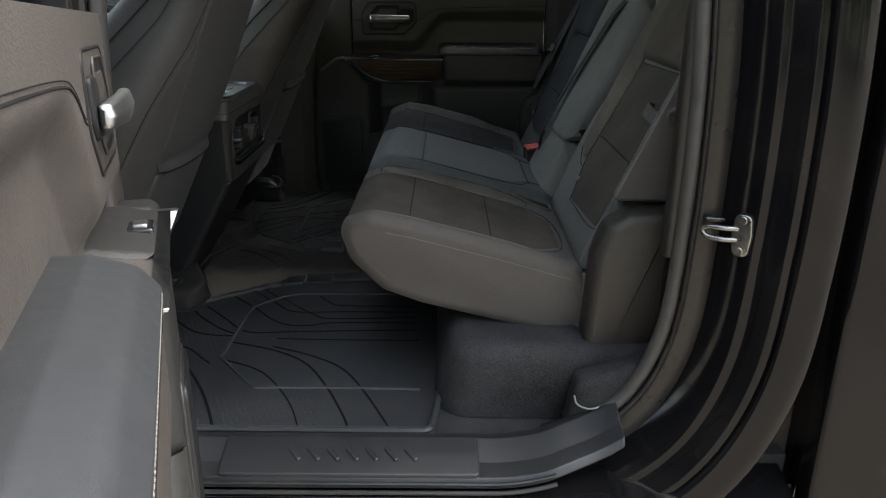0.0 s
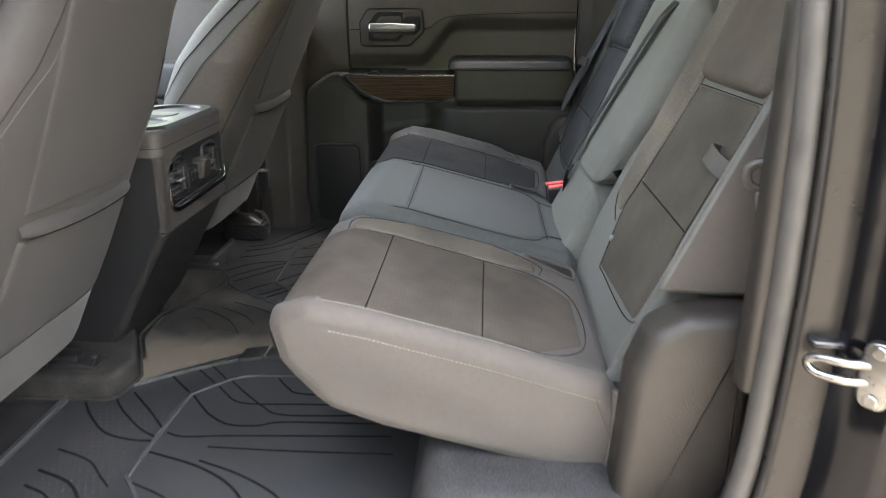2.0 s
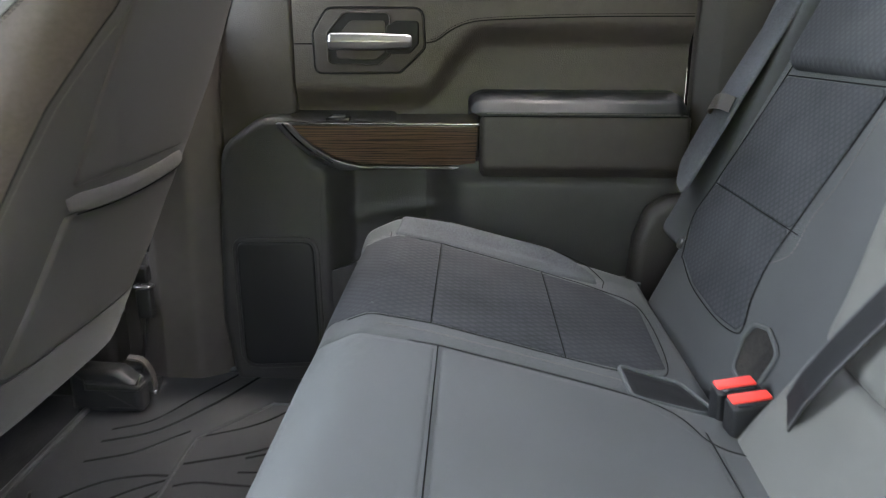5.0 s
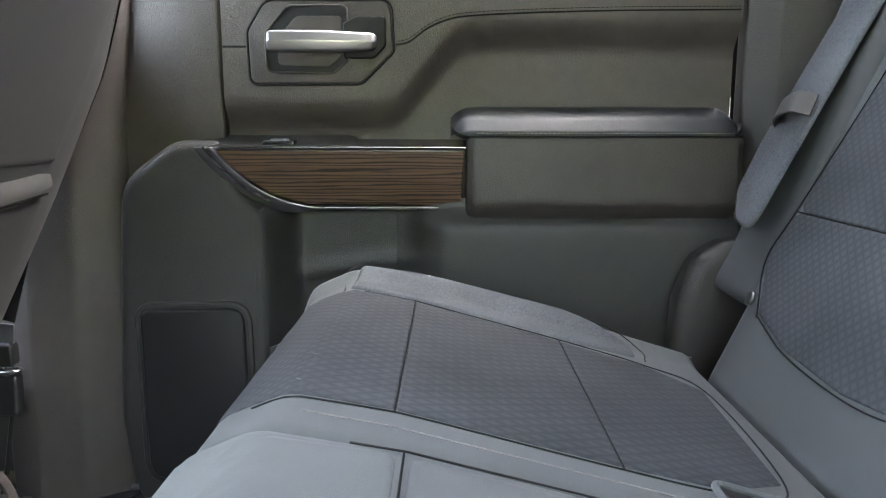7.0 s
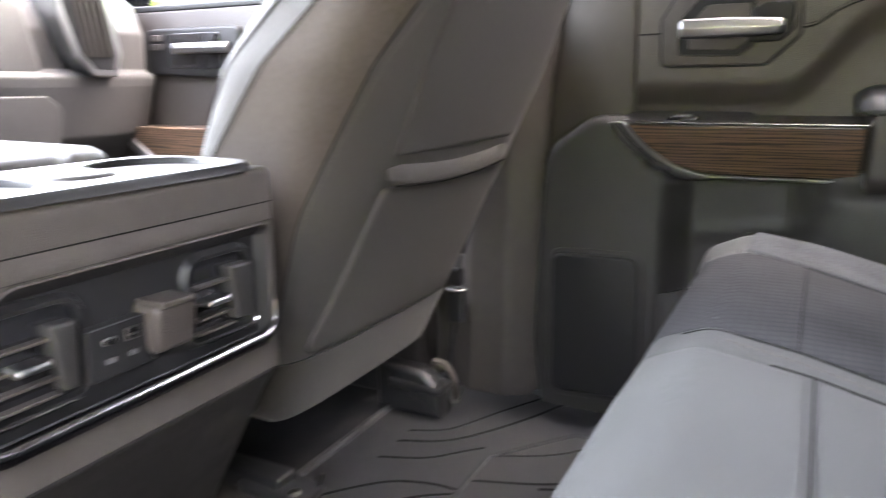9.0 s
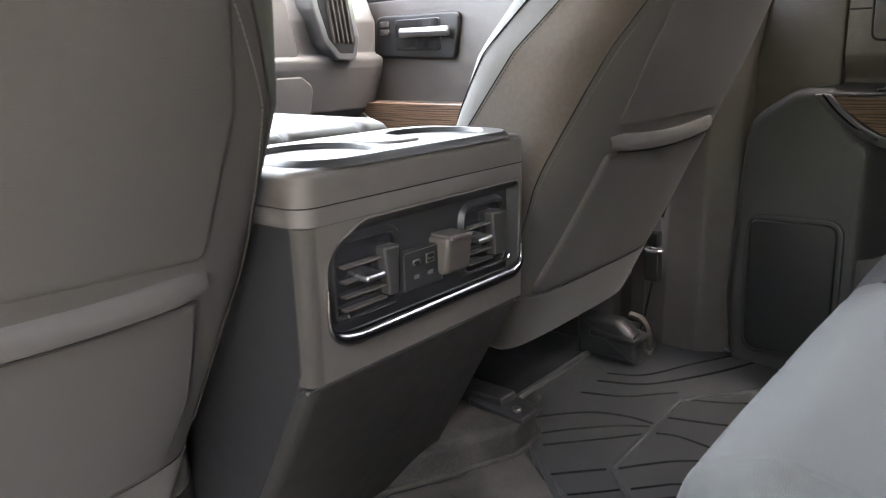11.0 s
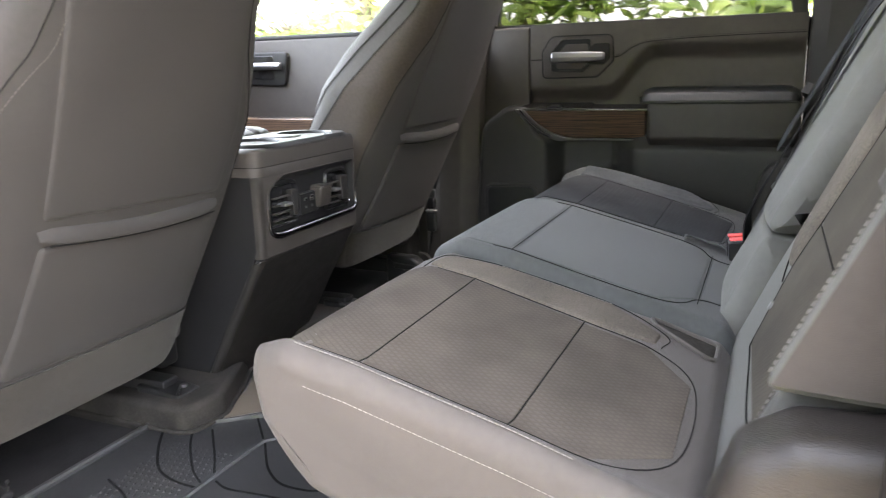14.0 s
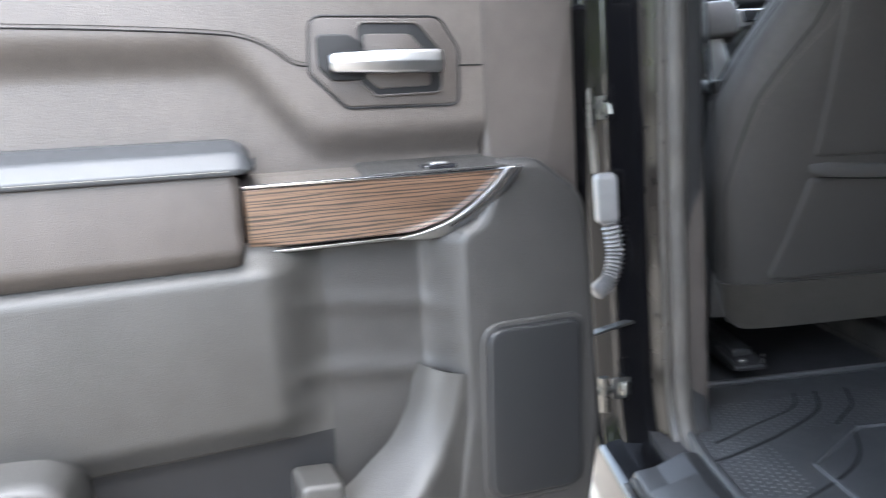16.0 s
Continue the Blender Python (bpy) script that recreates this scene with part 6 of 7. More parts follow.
    def flank(sd, frac, z, out=0.0):
        """A place on the side of the back: frac 0 at its rear face, 1 at its front."""
        w, d = dims(z)
        val = 2 * frac - 1
        k = (1 - abs(val) ** N) ** (1 / N)
        return Vector((cx + sd * (w * (1 - taper * frac ** 1.3) * k + out), RY(z) + dy + d * frac - out * 0.5, z + dz))
    lines = (lambda z: max(0.045, min(0.17, 0.085 + (0.613 - z) * 0.45)), lambda z: max(0.34, min(0.80, 0.56 + (0.607 - z) * 1.5)), lambda z: max(0.52, min(0.93, 0.78 + (0.607 - z) * 1.2)))
    for sd in (-1, 1):
        zz = [0.285 + 0.0125 * i for i in range(46)]
        rings = [[flank(sd, lines[0](z) + (lines[1](z) - lines[0](z)) * j / 14, z, 0.0012) for j in range(15)] for z in zz]
        side = Mesh()
        side.add([p for r in rings for p in r], [(i * 15 + j, i * 15 + j + 1, i * 15 + 16 + j, i * 15 + 15 + j) for i in range(45) for j in range(14)])
        part("side_panel", side, SEAT_SIDE if cx > 0 else shell, back, "brown-grey cloth side panel between stitched seams")
        for n, line in enumerate(lines):
            part("seam", tube([flank(sd, line(z), z, 0.001) for z in zz], 0.0011, 6), THREAD_DARK, back)
            part("stitching", stitches([flank(sd, line(z) - 0.022, z, 0.0016) for z in zz], 0.00045), THREAD_MID if n == 0 else THREAD_DARK, back)
    # cushion, side shields and rails
    cp = dense(rnd([(0.48, 0.17), (0.49, 0.27, 0.03), (0.62, 0.30, 0.05), (0.94, 0.34, 0.04), (0.99, 0.30, 0.03), (0.98, 0.20, 0.03)], 0.02), 0.04)
    part("cushion", extr(cp, cx - 0.265, cx + 0.265, 0.03, fn=lambda a, b, c: (c, a + dy, b + dz)), shell, seat)
    for sd in (-1, 1):
        sh = rnd([(0.53, 0.10), (0.53, 0.25, 0.03), (0.58, 0.27, 0.03), (0.95, 0.24, 0.03), (0.95, 0.12)], 0.015)
        part("side_shield", extr(sh, *sorted((cx + sd * 0.235, cx + sd * 0.285)), 0.012, fn=lambda a, b, c: (c, a + dy, b + dz)), TRIM_DARK, seat)
        rail = rnd([(0.47, 0.03), (0.47, 0.075), (0.95, 0.075), (0.95, 0.03)], 0.006)
        rl = part("rail", extr(rail, *sorted((cx + sd * 0.175, cx + sd * 0.215)), 0.004, fn=lambda a, b, c: (c, a + dy, b)), TRIM_DARK, seat)
        ft = rnd([(0.428, 0.046), (0.428, 0.056, 0.004), (0.47, 0.062, 0.01), (0.53, 0.066), (0.53, 0.046)], 0.003)
        part("rail_foot", extr(ft, *sorted((cx + sd * 0.165, cx + sd * 0.225)), 0.006, fn=lambda a, b, c: (c, a + dy, b)), TRIM_DARK, rl)
        part("bolt", disc((cx + sd * 0.205, 0.45 + dy, 0.057), (0, 0, 1), 0.008, 0.006), STEEL, rl)
        part("hook", tube(smooth_path([(cx + sd * 0.172, 0.436 + dy, 0.055), (cx + sd * 0.172, 0.43 + dy, 0.068), (cx + sd * 0.175, 0.426 + dy, 0.078)], 5), 0.0022, 7), STEEL, rl)
    if cx > 0:
        arch = dense(rnd([(0.428, 0.0), (0.432, 0.055, 0.02), (0.47, 0.085, 0.03), (0.56, 0.088), (0.56, 0.0)], 0.01, 7), 0.02)
        cov = part("rail_cover", extr(arch, 0.655, 0.70, 0.012), TRIM_DARK, seat, "black plastic cover over the rail end")
        part("cover_tab", ribbon(smooth_path([(0.708, 0.47, 0.088), (0.712, 0.445, 0.08), (0.714, 0.43, 0.05), (0.716, 0.428, 0.02)], 5), (1, 0, 0), 0.016, 0.004), TRIM, cov)
        pl = part("anchor_plate", slab(rnd([(0.728, 0.43), (0.795, 0.45), (0.79, 0.50), (0.73, 0.505)], 0.008), lambda a, b, c: (a, b, c), 0.008, 0.003, -0.002), STEEL, seat, "dull steel anchor plate")
        part("bolt", disc((0.775, 0.468, 0.008), (0, 0, 1), 0.009, 0.006), STEEL, pl)
    return seat


front_seat(0.485, 0.0, 0.0, 0.04, "dark grey passenger seat with map pocket in its back")
front_seat(-0.474, 0.055, -0.035, 0.11, "dark grey driver seat with map pocket in its back")


# ---- centre console ----
def console():
    c = thing("centre_console", (0, 0.8, -0.01), "dark plastic centre console with rear vents and cup holders", "console")
    prof = dense(rnd([(0.366, 0.468, 0.02), (0.367, 0.31, 0.02), (0.392, 0.262, 0.03), (0.548, -0.01), (1.30, -0.01), (1.30, 0.468)], 0.012), 0.05)
    part("body", extr(prof, -0.1882, 0.158, 0.004), TRIM_DARK, c, "black side panel of the console")
    # rear face with the opening for the vents
    fr = dense(rnd([(0.149, 0.4495, 0.012), (-0.112, 0.4495, 0.03), (-0.163, 0.425, 0.035), (-0.165, 0.345, 0.022), (-0.140, 0.3275, 0.02), (0.149, 0.3275, 0.014)], 0.02), 0.02)
    face = rnd([(-0.1725, 0.4515), (0.152, 0.4515), (0.152, 0.30), (-0.1725, 0.30)], 0.002)
    lean = lambda b: (0.452 - b) * 0.02
    fascia = part("rear_fascia", plate_with_holes(face, [fr], lambda a, b: (a, 0.352 + lean(b), b)), CONSOLE, c, "dark grained plastic rear fascia")
    roll = [(0.0, 0.0), (0.006, 0.0012), (0.011, 0.0045), (0.0145, 0.010), (0.0157, 0.018)]
    for sd, x in ((-1, -0.1725), (1, 0.152)):
        edge = [(o if sd < 0 else o * 0.4, dpt if sd < 0 else dpt * 0.4) for o, dpt in roll]
        part("fascia_edge", loft([[(x + sd * o, 0.352 + lean(b) + dpt, b) for b in (0.299, 0.35, 0.40, 0.4515)] for o, dpt in edge], False), CONSOLE, fascia)
    foot = dense(rnd([(0.3545, 0.299), (0.372, 0.272, 0.03), (0.53, -0.01), (0.56, -0.01), (0.42, 0.25), (0.41, 0.299)], 0.004), 0.04)
    # darker than the fascia: shade on this downward face is put in its colour
    part("lower_face", extr(foot, -0.1872, 0.1565, 0.014, 7), CONSOLE_SHADED, fascia, "lower rear face of the console, its shade in the colour")
    plan = dense(rnd([(-0.190, 0.3505, 0.026), (0.158, 0.3505, 0.012), (0.158, 0.565, 0.006), (-0.190, 0.565, 0.006)], 0.02, 9), 0.02)
    part("cap_band", slab(plan, lambda a, b, cc: (a, b, cc), 0.4695, 0.0012, 0.4525, 2), CONSOLE, c)
    part("rear_cap", slab(plan, lambda a, b, cc: (a, b, cc), 0.5035, 0.009, 0.4705, 7), CONSOLE, c, "soft grained cap of the console")
    part("seam", tube([(a, b, 0.470) for a, b in inset(plan, 0.0006)], 0.001, 6, closed=True), THREAD_DARK, c)
    # cup holder tray with two wells and a saddle between them
    outer = rnd([(-0.168, 0.353), (0.148, 0.353), (0.148, 0.505), (-0.168, 0.505)], 0.05, 9)
    wells = [[(x + 0.059 * math.cos(2 * math.pi * i / 32), 0.430 + 0.059 * math.sin(2 * math.pi * i / 32)) for i in range(32)] for x in (-0.100, 0.084)]
    tray = part("cup_tray", plate_with_holes(outer, wells, lambda a, b: (a, b, 0.5095)), TRAY, c, "grey cup holder tray")
    part("tray_edge", loft([[(a, b, 0.502) for a, b in inset(outer, -0.006)], [(a, b, 0.5075) for a, b in inset(outer, -0.003)], [(a, b, 0.5095) for a, b in outer]], False), TRIM_DARK, tray, "black rim of the tray")
    for w in wells:
        cx = sum(p[0] for p in w) / 32
        rings = [[(cx + (a - cx) * k, 0.430 + (b - 0.430) * k, z) for a, b in w] for k, z in ((1.0, 0.5095), (0.975, 0.5075), (0.955, 0.48), (0.92, 0.435), (0.05, 0.435))]
        part("cup_well", loft(rings, False), TRIM_DARK, tray)
    part("tray_bridge", slab(rnd([(-0.036, 0.385), (0.020, 0.385), (0.020, 0.475), (-0.036, 0.475)], 0.024), lambda a, b, cc: (a, b, cc), 0.5125, 0.0035, 0.508), TRAY, tray)
    # recessed rear panel with vents, ports and adjusters
    R = lambda a, b, cc: (a, 0.3635 - cc + lean(b), b)
    panel = part("vent_panel", loft([[(a, 0.352 + lean(b), b) for a, b in fr], [R(a, b, 0.0095) for a, b in inset(fr, 0.002)], [R(a, b, 0.0) for a, b in inset(fr, 0.012)]], False), TRIM_DARK, c, "black recessed rear vent panel with a bright lower ledge")
    part("panel_back", slab(inset(fr, 0.0115), R, 0.0003, 0.0001, -0.004, 1), TRIM_DARK, panel)
    part("panel_frame", tube([(a, 0.3522 + lean(b), b) for a, b in inset(fr, 0.0005)], 0.0013, 6, closed=True), TRIM, panel)
    shelf = [R(a, b, 0.015) for a, b in ((-0.1645, 0.392), (-0.1650, 0.362), (-0.158, 0.345), (-0.138, 0.3375), (-0.10, 0.3365), (0.10, 0.3375), (0.130, 0.3385), (0.147, 0.349), (0.149, 0.372))]
    part("bright_ledge", tube(smooth_path(shelf, 7), [0.0015 + 0.006 * ease(min(i - 6, 56 - i) / 16) for i in range(57)], 10), DARK_CHROME, panel, "dark chrome ledge along the foot")
    for s, x0, x1 in ((-1, -0.146, -0.060), (1, 0.050, 0.124)):
        hole = rnd([(x0, 0.428, 0.016), (x1, 0.428, 0.016), (x1, 0.356), (x0, 0.356)], 0.006)
        vent = part("vent", slab(hole, R, 0.001, 0.0003, -0.002), GLOSS, panel)
        part("vent_bezel", loft([[R(a, b, 0.0) for a, b in inset(hole, -0.008)], [R(a, b, 0.0065) for a, b in inset(hole, -0.004)], [R(a, b, 0.0065) for a, b in inset(hole, -0.001)], [R(a, b, 0.001) for a, b in inset(hole, 0.001)]], False), TRIM_DARK, vent)
        sx0, sx1 = (-0.138, -0.082) if s < 0 else (0.054, 0.099)
        for z in (0.404, 0.389, 0.374, 0.361):
            part("slat", slab(rnd([(sx0, z), (sx1, z), (sx1, z + 0.0026), (sx0, z + 0.0026)], 0.0008), R, 0.009, 0.0008, 0.0), TRIM, vent)
        blade = [(-0.089, 0.416), (-0.066, 0.415), (-0.069, 0.364), (-0.082, 0.364)] if s < 0 else [(0.092, 0.418), (0.121, 0.417), (0.121, 0.364), (0.098, 0.366)]
        part("adjuster", slab(rnd(blade, 0.003), R, 0.0135, 0.003, 0.0), TRIM_LOW, vent)
        kx = (-0.118, -0.092) if s < 0 else (0.060, 0.086)
        part("vent_knob", slab(rnd([(kx[0], 0.394), (kx[1], 0.394), (kx[1], 0.3875), (kx[0], 0.3875)], 0.003), R, 0.019, 0.003, 0.0), SATIN, vent, "small silver vent tab")
        strip = [(-0.143, 0.3625), (-0.134, 0.3565), (-0.078, 0.3565)] if s < 0 else [(0.052, 0.3565), (0.112, 0.3565), (0.122, 0.3625)]
        part("bright_strip", tube(smooth_path([R(a, b, 0.016) for a, b in strip], 6), 0.0013, 6), CHROME, vent)
    plate = part("port_plate", slab(rnd([(-0.0595, 0.402), (0.0, 0.402), (0.0, 0.360), (-0.0595, 0.360)], 0.003), R, 0.012, 0.001, 0.0), TRIM_DARK, panel)
    part("plate_edge", tube([R(-0.0585, 0.4018, 0.012), R(-0.001, 0.4018, 0.012), R(-0.0001, 0.361, 0.012)], 0.0007, 5), SATIN, plate)
    part("port", slab(rnd([(-0.026, 0.3955), (-0.012, 0.3955), (-0.012, 0.3845), (-0.026, 0.3845)], 0.001), R, 0.0130, 0.0005, 0.0), STEEL, plate, "metal charging port")
    part("port_hole", slab(rnd([(-0.0245, 0.394), (-0.0135, 0.394), (-0.0135, 0.386), (-0.0245, 0.386)], 0.001), R, 0.0134, 0.0003, 0.0), GLOSS, plate)
    part("port_tongue", slab(rnd([(-0.0235, 0.3905), (-0.0145, 0.3905), (-0.0145, 0.3885), (-0.0235, 0.3885)], 0.0005), R, 0.0137, 0.0003, 0.0), STEEL, plate)
    part("port", slab(rnd([(-0.0465, 0.3925), (-0.0355, 0.3925), (-0.0355, 0.3865), (-0.0465, 0.3865)], 0.0025), R, 0.0130, 0.0005, 0.0), STEEL, plate)
    part("port_hole", slab(rnd([(-0.0453, 0.3912), (-0.0367, 0.3912), (-0.0367, 0.3878), (-0.0453, 0.3878)], 0.0015), R, 0.0134, 0.0003, 0.0), GLOSS, plate)
    for x in (-0.045, -0.023):
        part("port_mark", slab(rnd([(x, 0.376), (x + 0.008, 0.376), (x + 0.008, 0.3715), (x, 0.3715)], 0.0005), R, 0.0123, 0.0002, 0.0), GREY_DARK, plate)
    sock = part("socket_cover", slab(rnd([(-0.008, 0.410), (0.036, 0.408), (0.037, 0.366), (-0.006, 0.366)], 0.008), lambda a, b, cc: R(a, b, cc - (0.006 * max(0.0, (0.385 - b) / 0.02) if cc > 0.015 else 0.0)), 0.0275, 0.006, 0.0, 6), TRIM, panel, "black socket cover with a pull lip")
    part("pull_lip", slab(rnd([(-0.004, 0.412), (0.032, 0.4105), (0.032, 0.4045), (-0.004, 0.406)], 0.002), R, 0.0305, 0.002, 0.0), TRIM, sock)
    # folded jump seat and lids ahead
    lid = dense(rnd([(0.572, 0.47), (0.570, 0.508, 0.018), (0.60, 0.516, 0.02), (1.02, 0.520, 0.012), (1.02, 0.47)], 0.006), 0.03)
    for x0, x1 in ((-0.188, -0.021), (-0.017, 0.104), (0.108, 0.157)):
        part("lid", extr(lid, x0, x1, 0.012), TRIM_SOFT, c, "padded console lid")
    part("front_bin", Mesh().box((-0.18, 1.03, 0.40), (0.18, 1.29, 0.50)), TRIM, c)


console()


# ---- dashboard ----
def dashboard():
    d = thing("dashboard", (0, 1.4, 0.3), "dark grey dashboard with glove boxes and side vent", "dashboard")
    prof = dense(rnd([(1.62, 0.80), (1.40, 0.80, 0.04), (1.30, 0.755, 0.04), (1.27, 0.69, 0.03), (1.275, 0.612, 0.006), (1.245, 0.60, 0.02), (1.25, 0.575, 0.01), (1.285, 0.47, 0.03), (1.40, 0.36), (1.62, 0.36)], 0.01), 0.05)
    part("body", extr(prof, -0.85, 0.85, 0.02), DASH, d)
    F = lambda a, b, c: (a, 1.272 - c, b)
    up = part("glove_box", slab(rnd([(0.02, 0.74), (0.545, 0.74, 0.03), (0.575, 0.60, 0.02), (0.02, 0.604)], 0.015), F, 0.012, 0.008, -0.02), DASH, d)
    part("latch", slab(rnd([(0.340, 0.684), (0.424, 0.684), (0.424, 0.610), (0.340, 0.610)], 0.008), F, 0.02, 0.004, 0.0), TRIM_DARK, up)
    part("latch_key", slab(rnd([(0.346, 0.680), (0.418, 0.680), (0.418, 0.640), (0.346, 0.640)], 0.008), F, 0.026, 0.005, 0.0), TRIM, up)
    G = lambda a, b, c: (a, 1.262 - c + (0.565 - b) * 0.2, b)
    lo = part("lower_glove_box", slab(rnd([(0.02, 0.562), (0.57, 0.560, 0.02), (0.607, 0.535, 0.03), (0.602, 0.44), (0.02, 0.44)], 0.01), G, 0.012, 0.006, -0.02), DASH, d)
    part("latch", slab(rnd([(0.348, 0.539), (0.443, 0.537), (0.440, 0.499), (0.348, 0.499)], 0.006), G, 0.018, 0.004, 0.0), TRIM, lo)
    part("lock_cylinder", disc(G(0.396, 0.519, 0.018), (0, -1, 0), 0.011, 0.003), STEEL, lo)
    for s in (1, -1):
        vo = dense(rnd([(s * 0.578, 0.80), (s * 0.596, 0.711), (s * 0.623, 0.635, 0.03), (s * 0.664, 0.595, 0.02), (s * 0.724, 0.594, 0.02), (s * 0.739, 0.642, 0.03), (s * 0.724, 0.716), (s * 0.707, 0.80)], 0.02), 0.03)
        v = part("side_vent", slab(vo, lambda a, b, c: (a, 1.235 - c, b), 0.01, 0.005, -0.05), GREY_PLASTIC if s < 0 else SATIN, d, "silver-framed side vent")
        vi = inset(vo, 0.016)
        part("vent_hole", slab(vi, lambda a, b, c: (a, 1.235 - c, b), 0.0115, 0.001, -0.02), TRIM_DARK, v)
        for k in range(5):
            x = s * (0.645 + 0.0145 * k)
            part("slat", slab(rnd([(x - s * 0.022, 0.78), (x - s * 0.022 + 0.004, 0.78), (x + 0.004, 0.635), (x, 0.635)], 0.001), lambda a, b, c: (a, 1.235 - c, b), 0.02, 0.001, 0.0), TRIM, v)
    part("cluster_hood", extr(dense(rnd([(1.30, 0.76), (1.20, 0.78, 0.02), (1.22, 0.86, 0.03), (1.40, 0.88, 0.03), (1.5, 0.80)], 0.02), 0.05), -0.66, -0.24, 0.03), TRIM_DARK, d)
    part("screen", slab(rnd([(-0.12, 0.80), (0.13, 0.80), (0.13, 0.64), (-0.12, 0.64)], 0.01), F, 0.02, 0.004, 0.0), GLOSS, d)


dashboard()


def steering():
    w = thing("steering_wheel", (-0.45, 1.1, 0.5), "dark steering wheel with silver spokes", "steering wheel")
    m = Matrix.Translation((-0.48, 1.11, 0.745)) @ Euler((radians(66), 0, 0)).to_matrix().to_4x4()
    part("rim", tube([(0.185 * math.cos(t), 0.185 * math.sin(t), 0) for t in [2 * math.pi * i / 48 for i in range(48)]], 0.015, 10, closed=True), GREY_DARK, w, to=m)
    part("hub", slab(rnd([(-0.07, -0.06), (0.07, -0.06), (0.075, 0.045), (-0.075, 0.045)], 0.03), lambda a, b, c: (a, b, c), 0.025, 0.012, -0.02), TRIM, w, to=m)
    for s in (-1, 1):
        part("spoke", slab(rnd([(s * 0.065, 0.02), (s * 0.175, 0.012), (s * 0.178, -0.02), (s * 0.06, -0.035)], 0.008), lambda a, b, c: (a, b, c), 0.014, 0.004, -0.01), SATIN, w, "silver spoke", to=m)
        part("buttons", slab(rnd([(s * 0.085, 0.012), (s * 0.14, 0.008), (s * 0.14, -0.018), (s * 0.085, -0.022)], 0.006), lambda a, b, c: (a, b, c), 0.02, 0.003, 0.0), GLOSS, w, to=m)
    part("spoke", slab(rnd([(-0.02, -0.05), (0.02, -0.05), (0.03, -0.178), (-0.03, -0.178)], 0.008), lambda a, b, c: (a, b, c), 0.014, 0.004, -0.01), SATIN, w, to=m)
    part("column", tube([(-0.48, 1.12, 0.735), (-0.48, 1.34, 0.65)], 0.035, 12), TRIM_DARK, w)


steering()


# ---- hardware of the open door ----
def hardware():
    st = thing("door_striker", (-0.934, -0.653, 0.41), "bright steel door striker bolted to the black jamb", "striker")
    nrm = Vector((-0.72, 0.69, 0)).normalized()
    u = Vector((0.69, 0.72, 0)).normalized()
    c0 = Vector((-0.926, -0.653, 0.41))
    fn = lambda a, b, c: tuple(c0 + u * (a * 1.15) + Vector((0, 0, b * 1.15)) + nrm * (c * 1.15))
    pl = part("plate", slab(rnd([(-0.011, 0.03), (0.011, 0.03), (0.014, 0.0), (0.011, -0.03), (-0.011, -0.03), (-0.014, 0.0)], 0.011), fn, 0.005, 0.002, -0.01), STEEL, st)
    part("loop", tube(smooth_path([fn(0.004, 0.008, 0.0), fn(0.02, 0.008, 0.012), fn(0.042, 0.007, 0.016), fn(0.05, 0.0, 0.016), fn(0.042, -0.007, 0.016), fn(0.02, -0.008, 0.012), fn(0.004, -0.008, 0.0)], 6), 0.0045, 10), STEEL, st)
    for z in (0.022, -0.022):
        part("bolt", disc(fn(0.0, z, 0.004), nrm, 0.007, 0.004), STEEL, pl)
    cl = thing("trim_clip", (-0.87, -0.62, 0.42), "small black clip on the seal flange", "clip")
    part("clip", slab(rnd([(-0.604, 0.43), (-0.636, 0.428), (-0.636, 0.42), (-0.604, 0.422)], 0.003), lambda a, b, c: (-0.88 - c, a, b), 0.016, 0.003, 0.0), GLOSS, cl)
    hw = thing("door_hardware", (-0.93, 0.44, 0.0), "zinc steel hinges bolted to the black pillar", "door hardware")
    for z in (0.57, 0.06):
        h = part("hinge", disc((-0.93, 0.44, z - 0.012), (0, 0, 1), 0.012, 0.024), STEEL, hw)
        part("leaf", slab(rnd([(-0.02, -0.02), (0.05, -0.02), (0.05, 0.02), (-0.02, 0.02)], 0.006), lambda a, b, c, z=z: (-0.925 - a * 0.6, 0.435 + c, z + b), 0.006, 0.002, 0.0), STEEL, h)
        part("pin", tube([(-0.975, 0.41, z - 0.03), (-0.975, 0.41, z + 0.035)], 0.009, 10), STEEL, h)
        part("arm", slab(rnd([(0.0, -0.008), (0.07, -0.008), (0.07, 0.008), (0.0, 0.008)], 0.004), lambda a, b, c, z=z: (-0.955 - a, 0.425 - a * 0.2 + b, z + c), 0.008, 0.002, 0.0), STEEL, h)
    k = thing("door_check_strap", (-0.95, 0.42, 0.17), "grey steel door check strap", "check strap")
    part("strap", ribbon([(-0.885, 0.437, 0.192), (-0.94, 0.43, 0.183), (-1.02, 0.42, 0.168)], (0, 1, 0.2), 0.014, 0.005), STEEL, k)
    part("bracket", Mesh().box((-0.90, 0.425, 0.18), (-0.88, 0.45, 0.205)), STEEL, k)
    w = thing("door_wiring", (-0.96, 0.42, 0.4), "pale grey wiring connector with a ribbed boot", "wiring")
    part("connector", extr(rnd([(-0.018, -0.016), (0.018, -0.016), (0.018, 0.016), (-0.018, 0.016)], 0.007), 0.37, 0.46, 0.012, fn=lambda a, b, c: (-0.95 + a, 0.425 + b, c)), GREY_PLASTIC, w)
    path = smooth_path([(-0.945, 0.425, 0.375), (-0.94, 0.42, 0.32), (-0.955, 0.41, 0.275), (-0.985, 0.40, 0.255)], 14)
    part("boot", tube(path, [0.016 if i % 2 else 0.0115 for i in range(len(path))], 12), GREY_PLASTIC, w, "ribbed grey rubber boot", sharp=80)
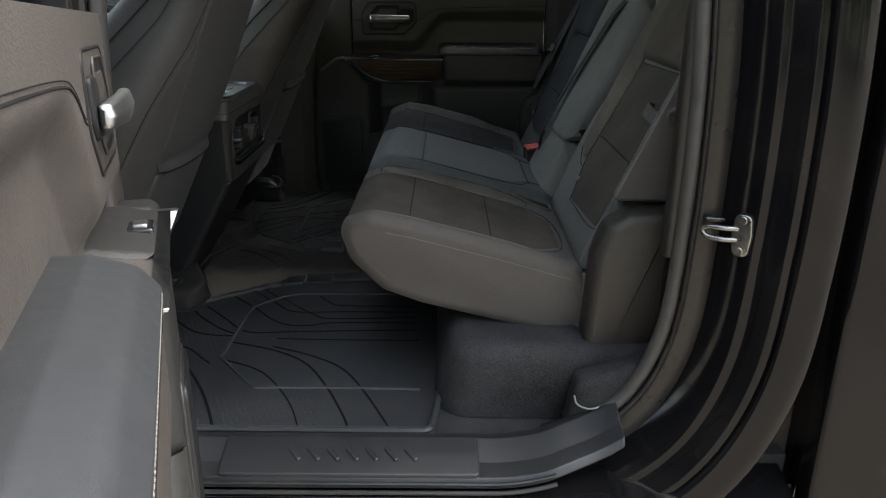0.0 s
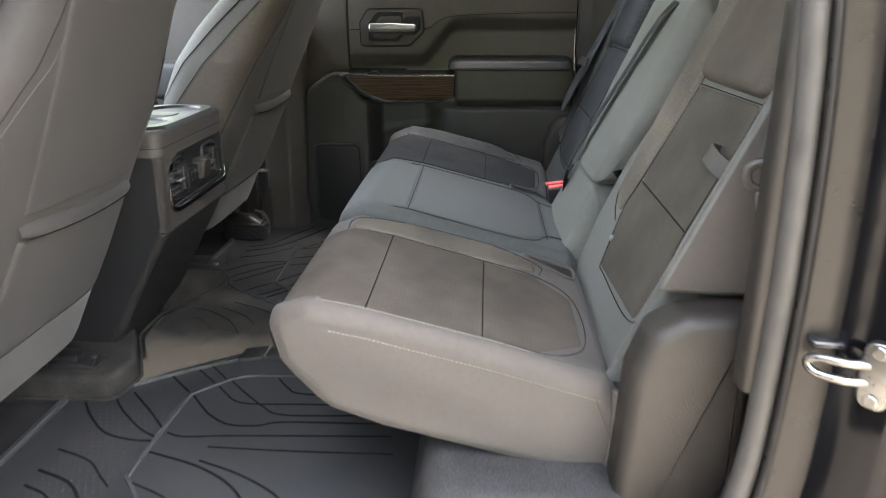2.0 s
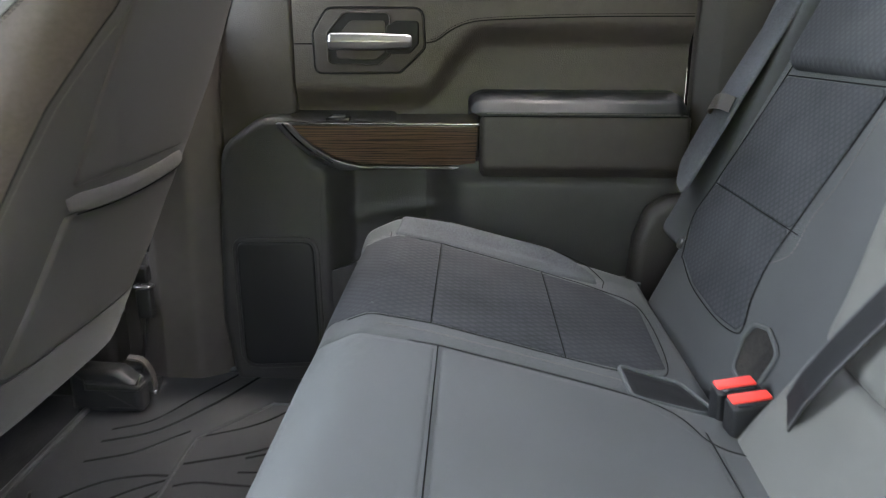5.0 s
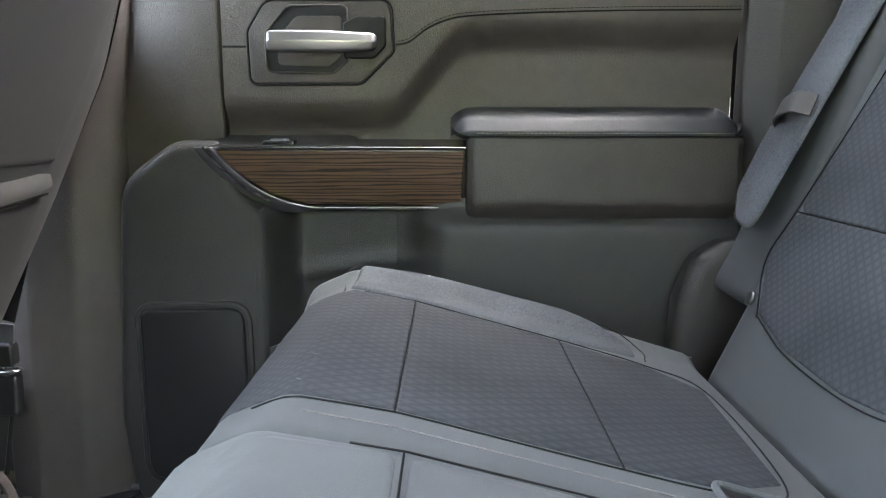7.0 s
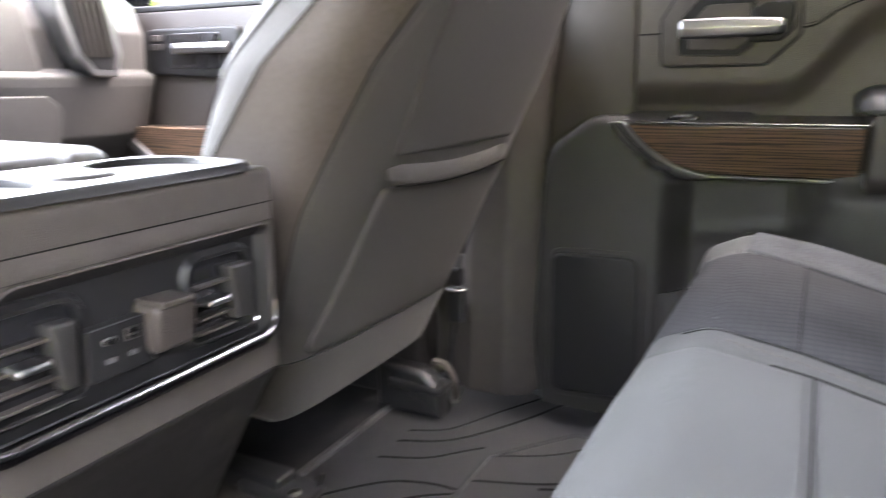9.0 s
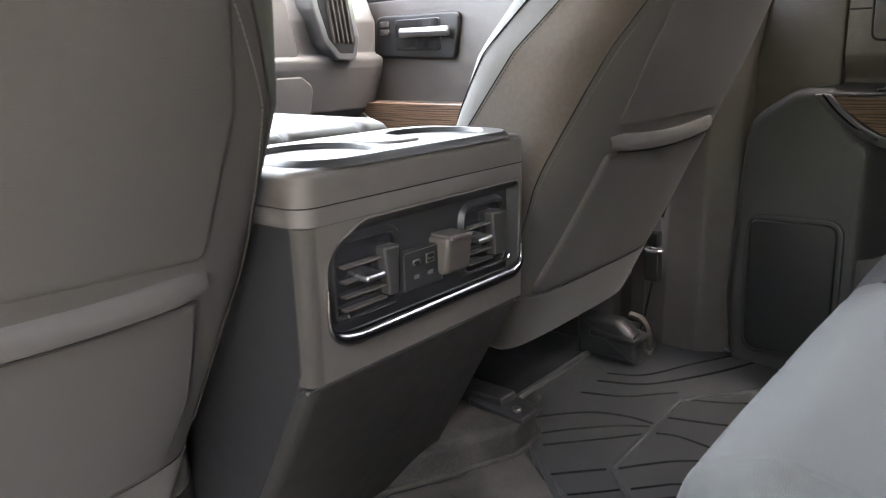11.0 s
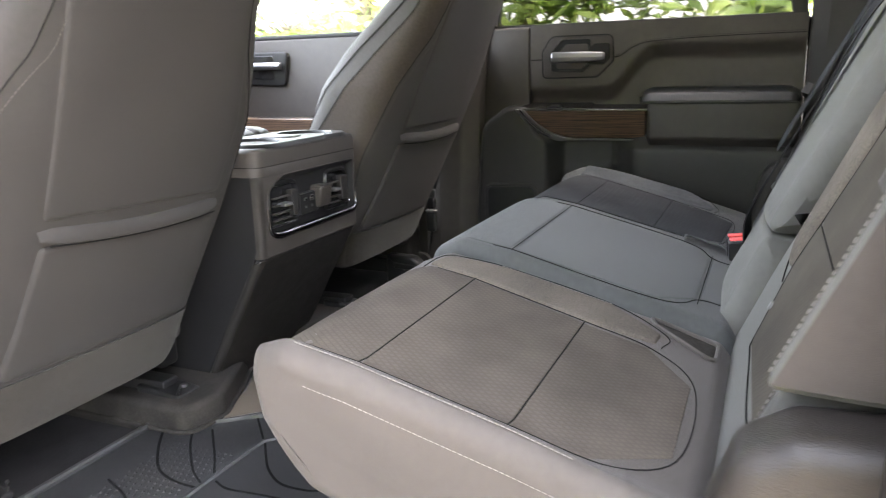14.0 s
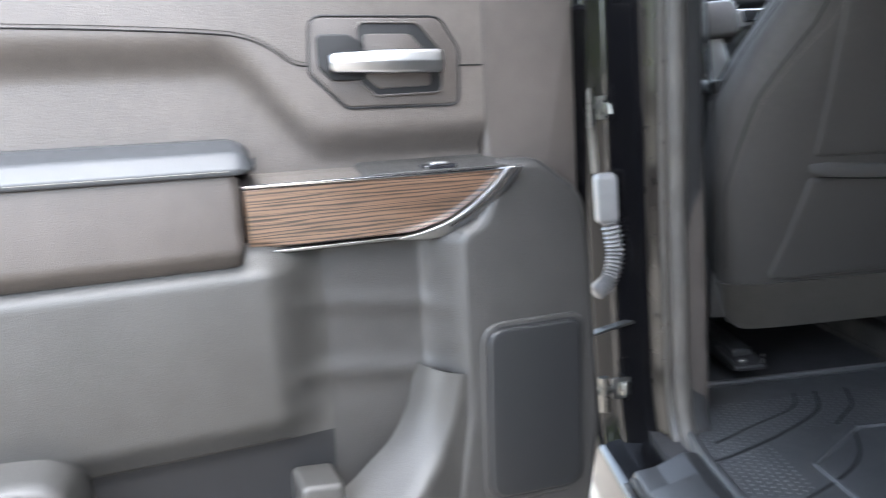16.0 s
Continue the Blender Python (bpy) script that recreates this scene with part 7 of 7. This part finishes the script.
    part("tape", tube([(-0.965, 0.43, 0.46), (-0.967, 0.432, 0.56)], 0.006, 8), THREAD, w)


hardware()


# ---- outdoors: trees and hedge seen through the far windows, and an unseen row across the lot ----
def foliage(name):
    m, n, l, p = node_material(name)
    gi = n.new("ShaderNodeNewGeometry")
    r = n.new("ShaderNodeValToRGB")
    e = r.color_ramp.elements
    e[0].color, e[1].color = (0.14, 0.24, 0.03, 1), (0.40, 0.50, 0.10, 1)
    l.new(gi.outputs["Random Per Island"], r.inputs[0])
    l.new(r.outputs[0], p.inputs["Base Color"])
    p.inputs["Roughness"].default_value = 0.55
    p.inputs["Transmission Weight"].default_value = 0.0
    tr = n.new("ShaderNodeBsdfTranslucent")
    l.new(r.outputs[0], tr.inputs[0])
    mx = n.new("ShaderNodeMixShader")
    mx.inputs[0].default_value = 0.35
    l.new(p.outputs[0], mx.inputs[1])
    l.new(tr.outputs[0], mx.inputs[2])
    l.new(mx.outputs[0], n["Material Output"].inputs[0])
    return m


LEAF = foliage("leaves")
BARK = surface("bark", (0.16, 0.12, 0.09), 0.9, 0.4, 20, 1.0, 120)


def tree(x, y, h, crown, rng, label):
    t = thing("tree", (x, y, -0.62), label, "tree", "trees beside the lot")
    base = -0.62
    trunk = smooth_path([(x, y, base), (x + 0.1, y + 0.05, base + h * 0.25), (x - 0.08, y, base + h * 0.55), (x, y + 0.1, base + h * 0.85)], 5)
    g = tube(trunk, [0.16 * (1 - 0.8 * i / (len(trunk) - 1)) for i in range(len(trunk))], 9)
    tips = []
    for k in range(9):
        a, z = rng.uniform(0, 6.28), base + h * rng.uniform(0.22, 0.7)
        tip = (x + crown * 0.8 * math.cos(a), y + crown * 0.8 * math.sin(a), z + rng.uniform(0.3, 1.2))
        tips.append(tip)
        mid = ((x + tip[0]) / 2, (y + tip[1]) / 2, (z + tip[2]) / 2 + 0.15)
        tube(smooth_path([(x, y, z), mid, tip], 4), [0.06 * (1 - 0.75 * i / 8) for i in range(9)], 6, g)
    part("trunk", g, BARK, t)
    v, f = [], []
    clumps = [(x + crown * rng.gauss(0, 0.42), y + crown * rng.gauss(0, 0.42), base + h * rng.uniform(0.12, 0.98), rng.uniform(0.3, 0.7)) for _ in range(46)]
    for cx, cy, cz, cr in clumps:
        for _ in range(120):
            p = Vector((cx + rng.gauss(0, cr * 0.6), cy + rng.gauss(0, cr * 0.6), max(base + 0.05, cz + rng.gauss(0, cr * 0.5))))
            d = Vector((rng.gauss(0, 1), rng.gauss(0, 1), rng.gauss(0, 0.7))).normalized()
            s = d.orthogonal().normalized()
            ln, wd = rng.uniform(0.09, 0.17), rng.uniform(0.035, 0.06)
            o = len(v)
            v += [p - d * ln, p + s * wd, p + d * ln, p - s * wd]
            f += [(o, o + 1, o + 2, o + 3)]
    crown_me = bpy.data.meshes.new("crown")
    crown_me.from_pydata([tuple(q) for q in v], [], f)
    crown_me.materials.append(LEAF)
    ob = new("crown", crown_me)
    ob.parent, ob.matrix_parent_inverse = t, Matrix.Translation((-x, -y, 0.62))


RNG = random.Random(4)
for i in range(7):
    tree(8.5 + RNG.uniform(-0.8, 1.6), -5.5 + 2.6 * i + RNG.uniform(-0.5, 0.5), RNG.uniform(4.2, 6.0), RNG.uniform(1.7, 2.3), RNG, "leafy green tree beside the lot")
for i in range(3):
    tree(RNG.uniform(4.5, 9.0), 16 + 3.0 * i, RNG.uniform(4.2, 5.5), 2.0, RNG, "leafy green tree ahead of the truck")
# Added out of view so the black paint has something dark to reflect.
for i in range(6):
    tree(-13.0 + RNG.uniform(-1, 1), -8.0 + 3.0 * i, RNG.uniform(4.5, 6.0), 2.2, RNG, "leafy green tree across the lot, out of view, for reflections")
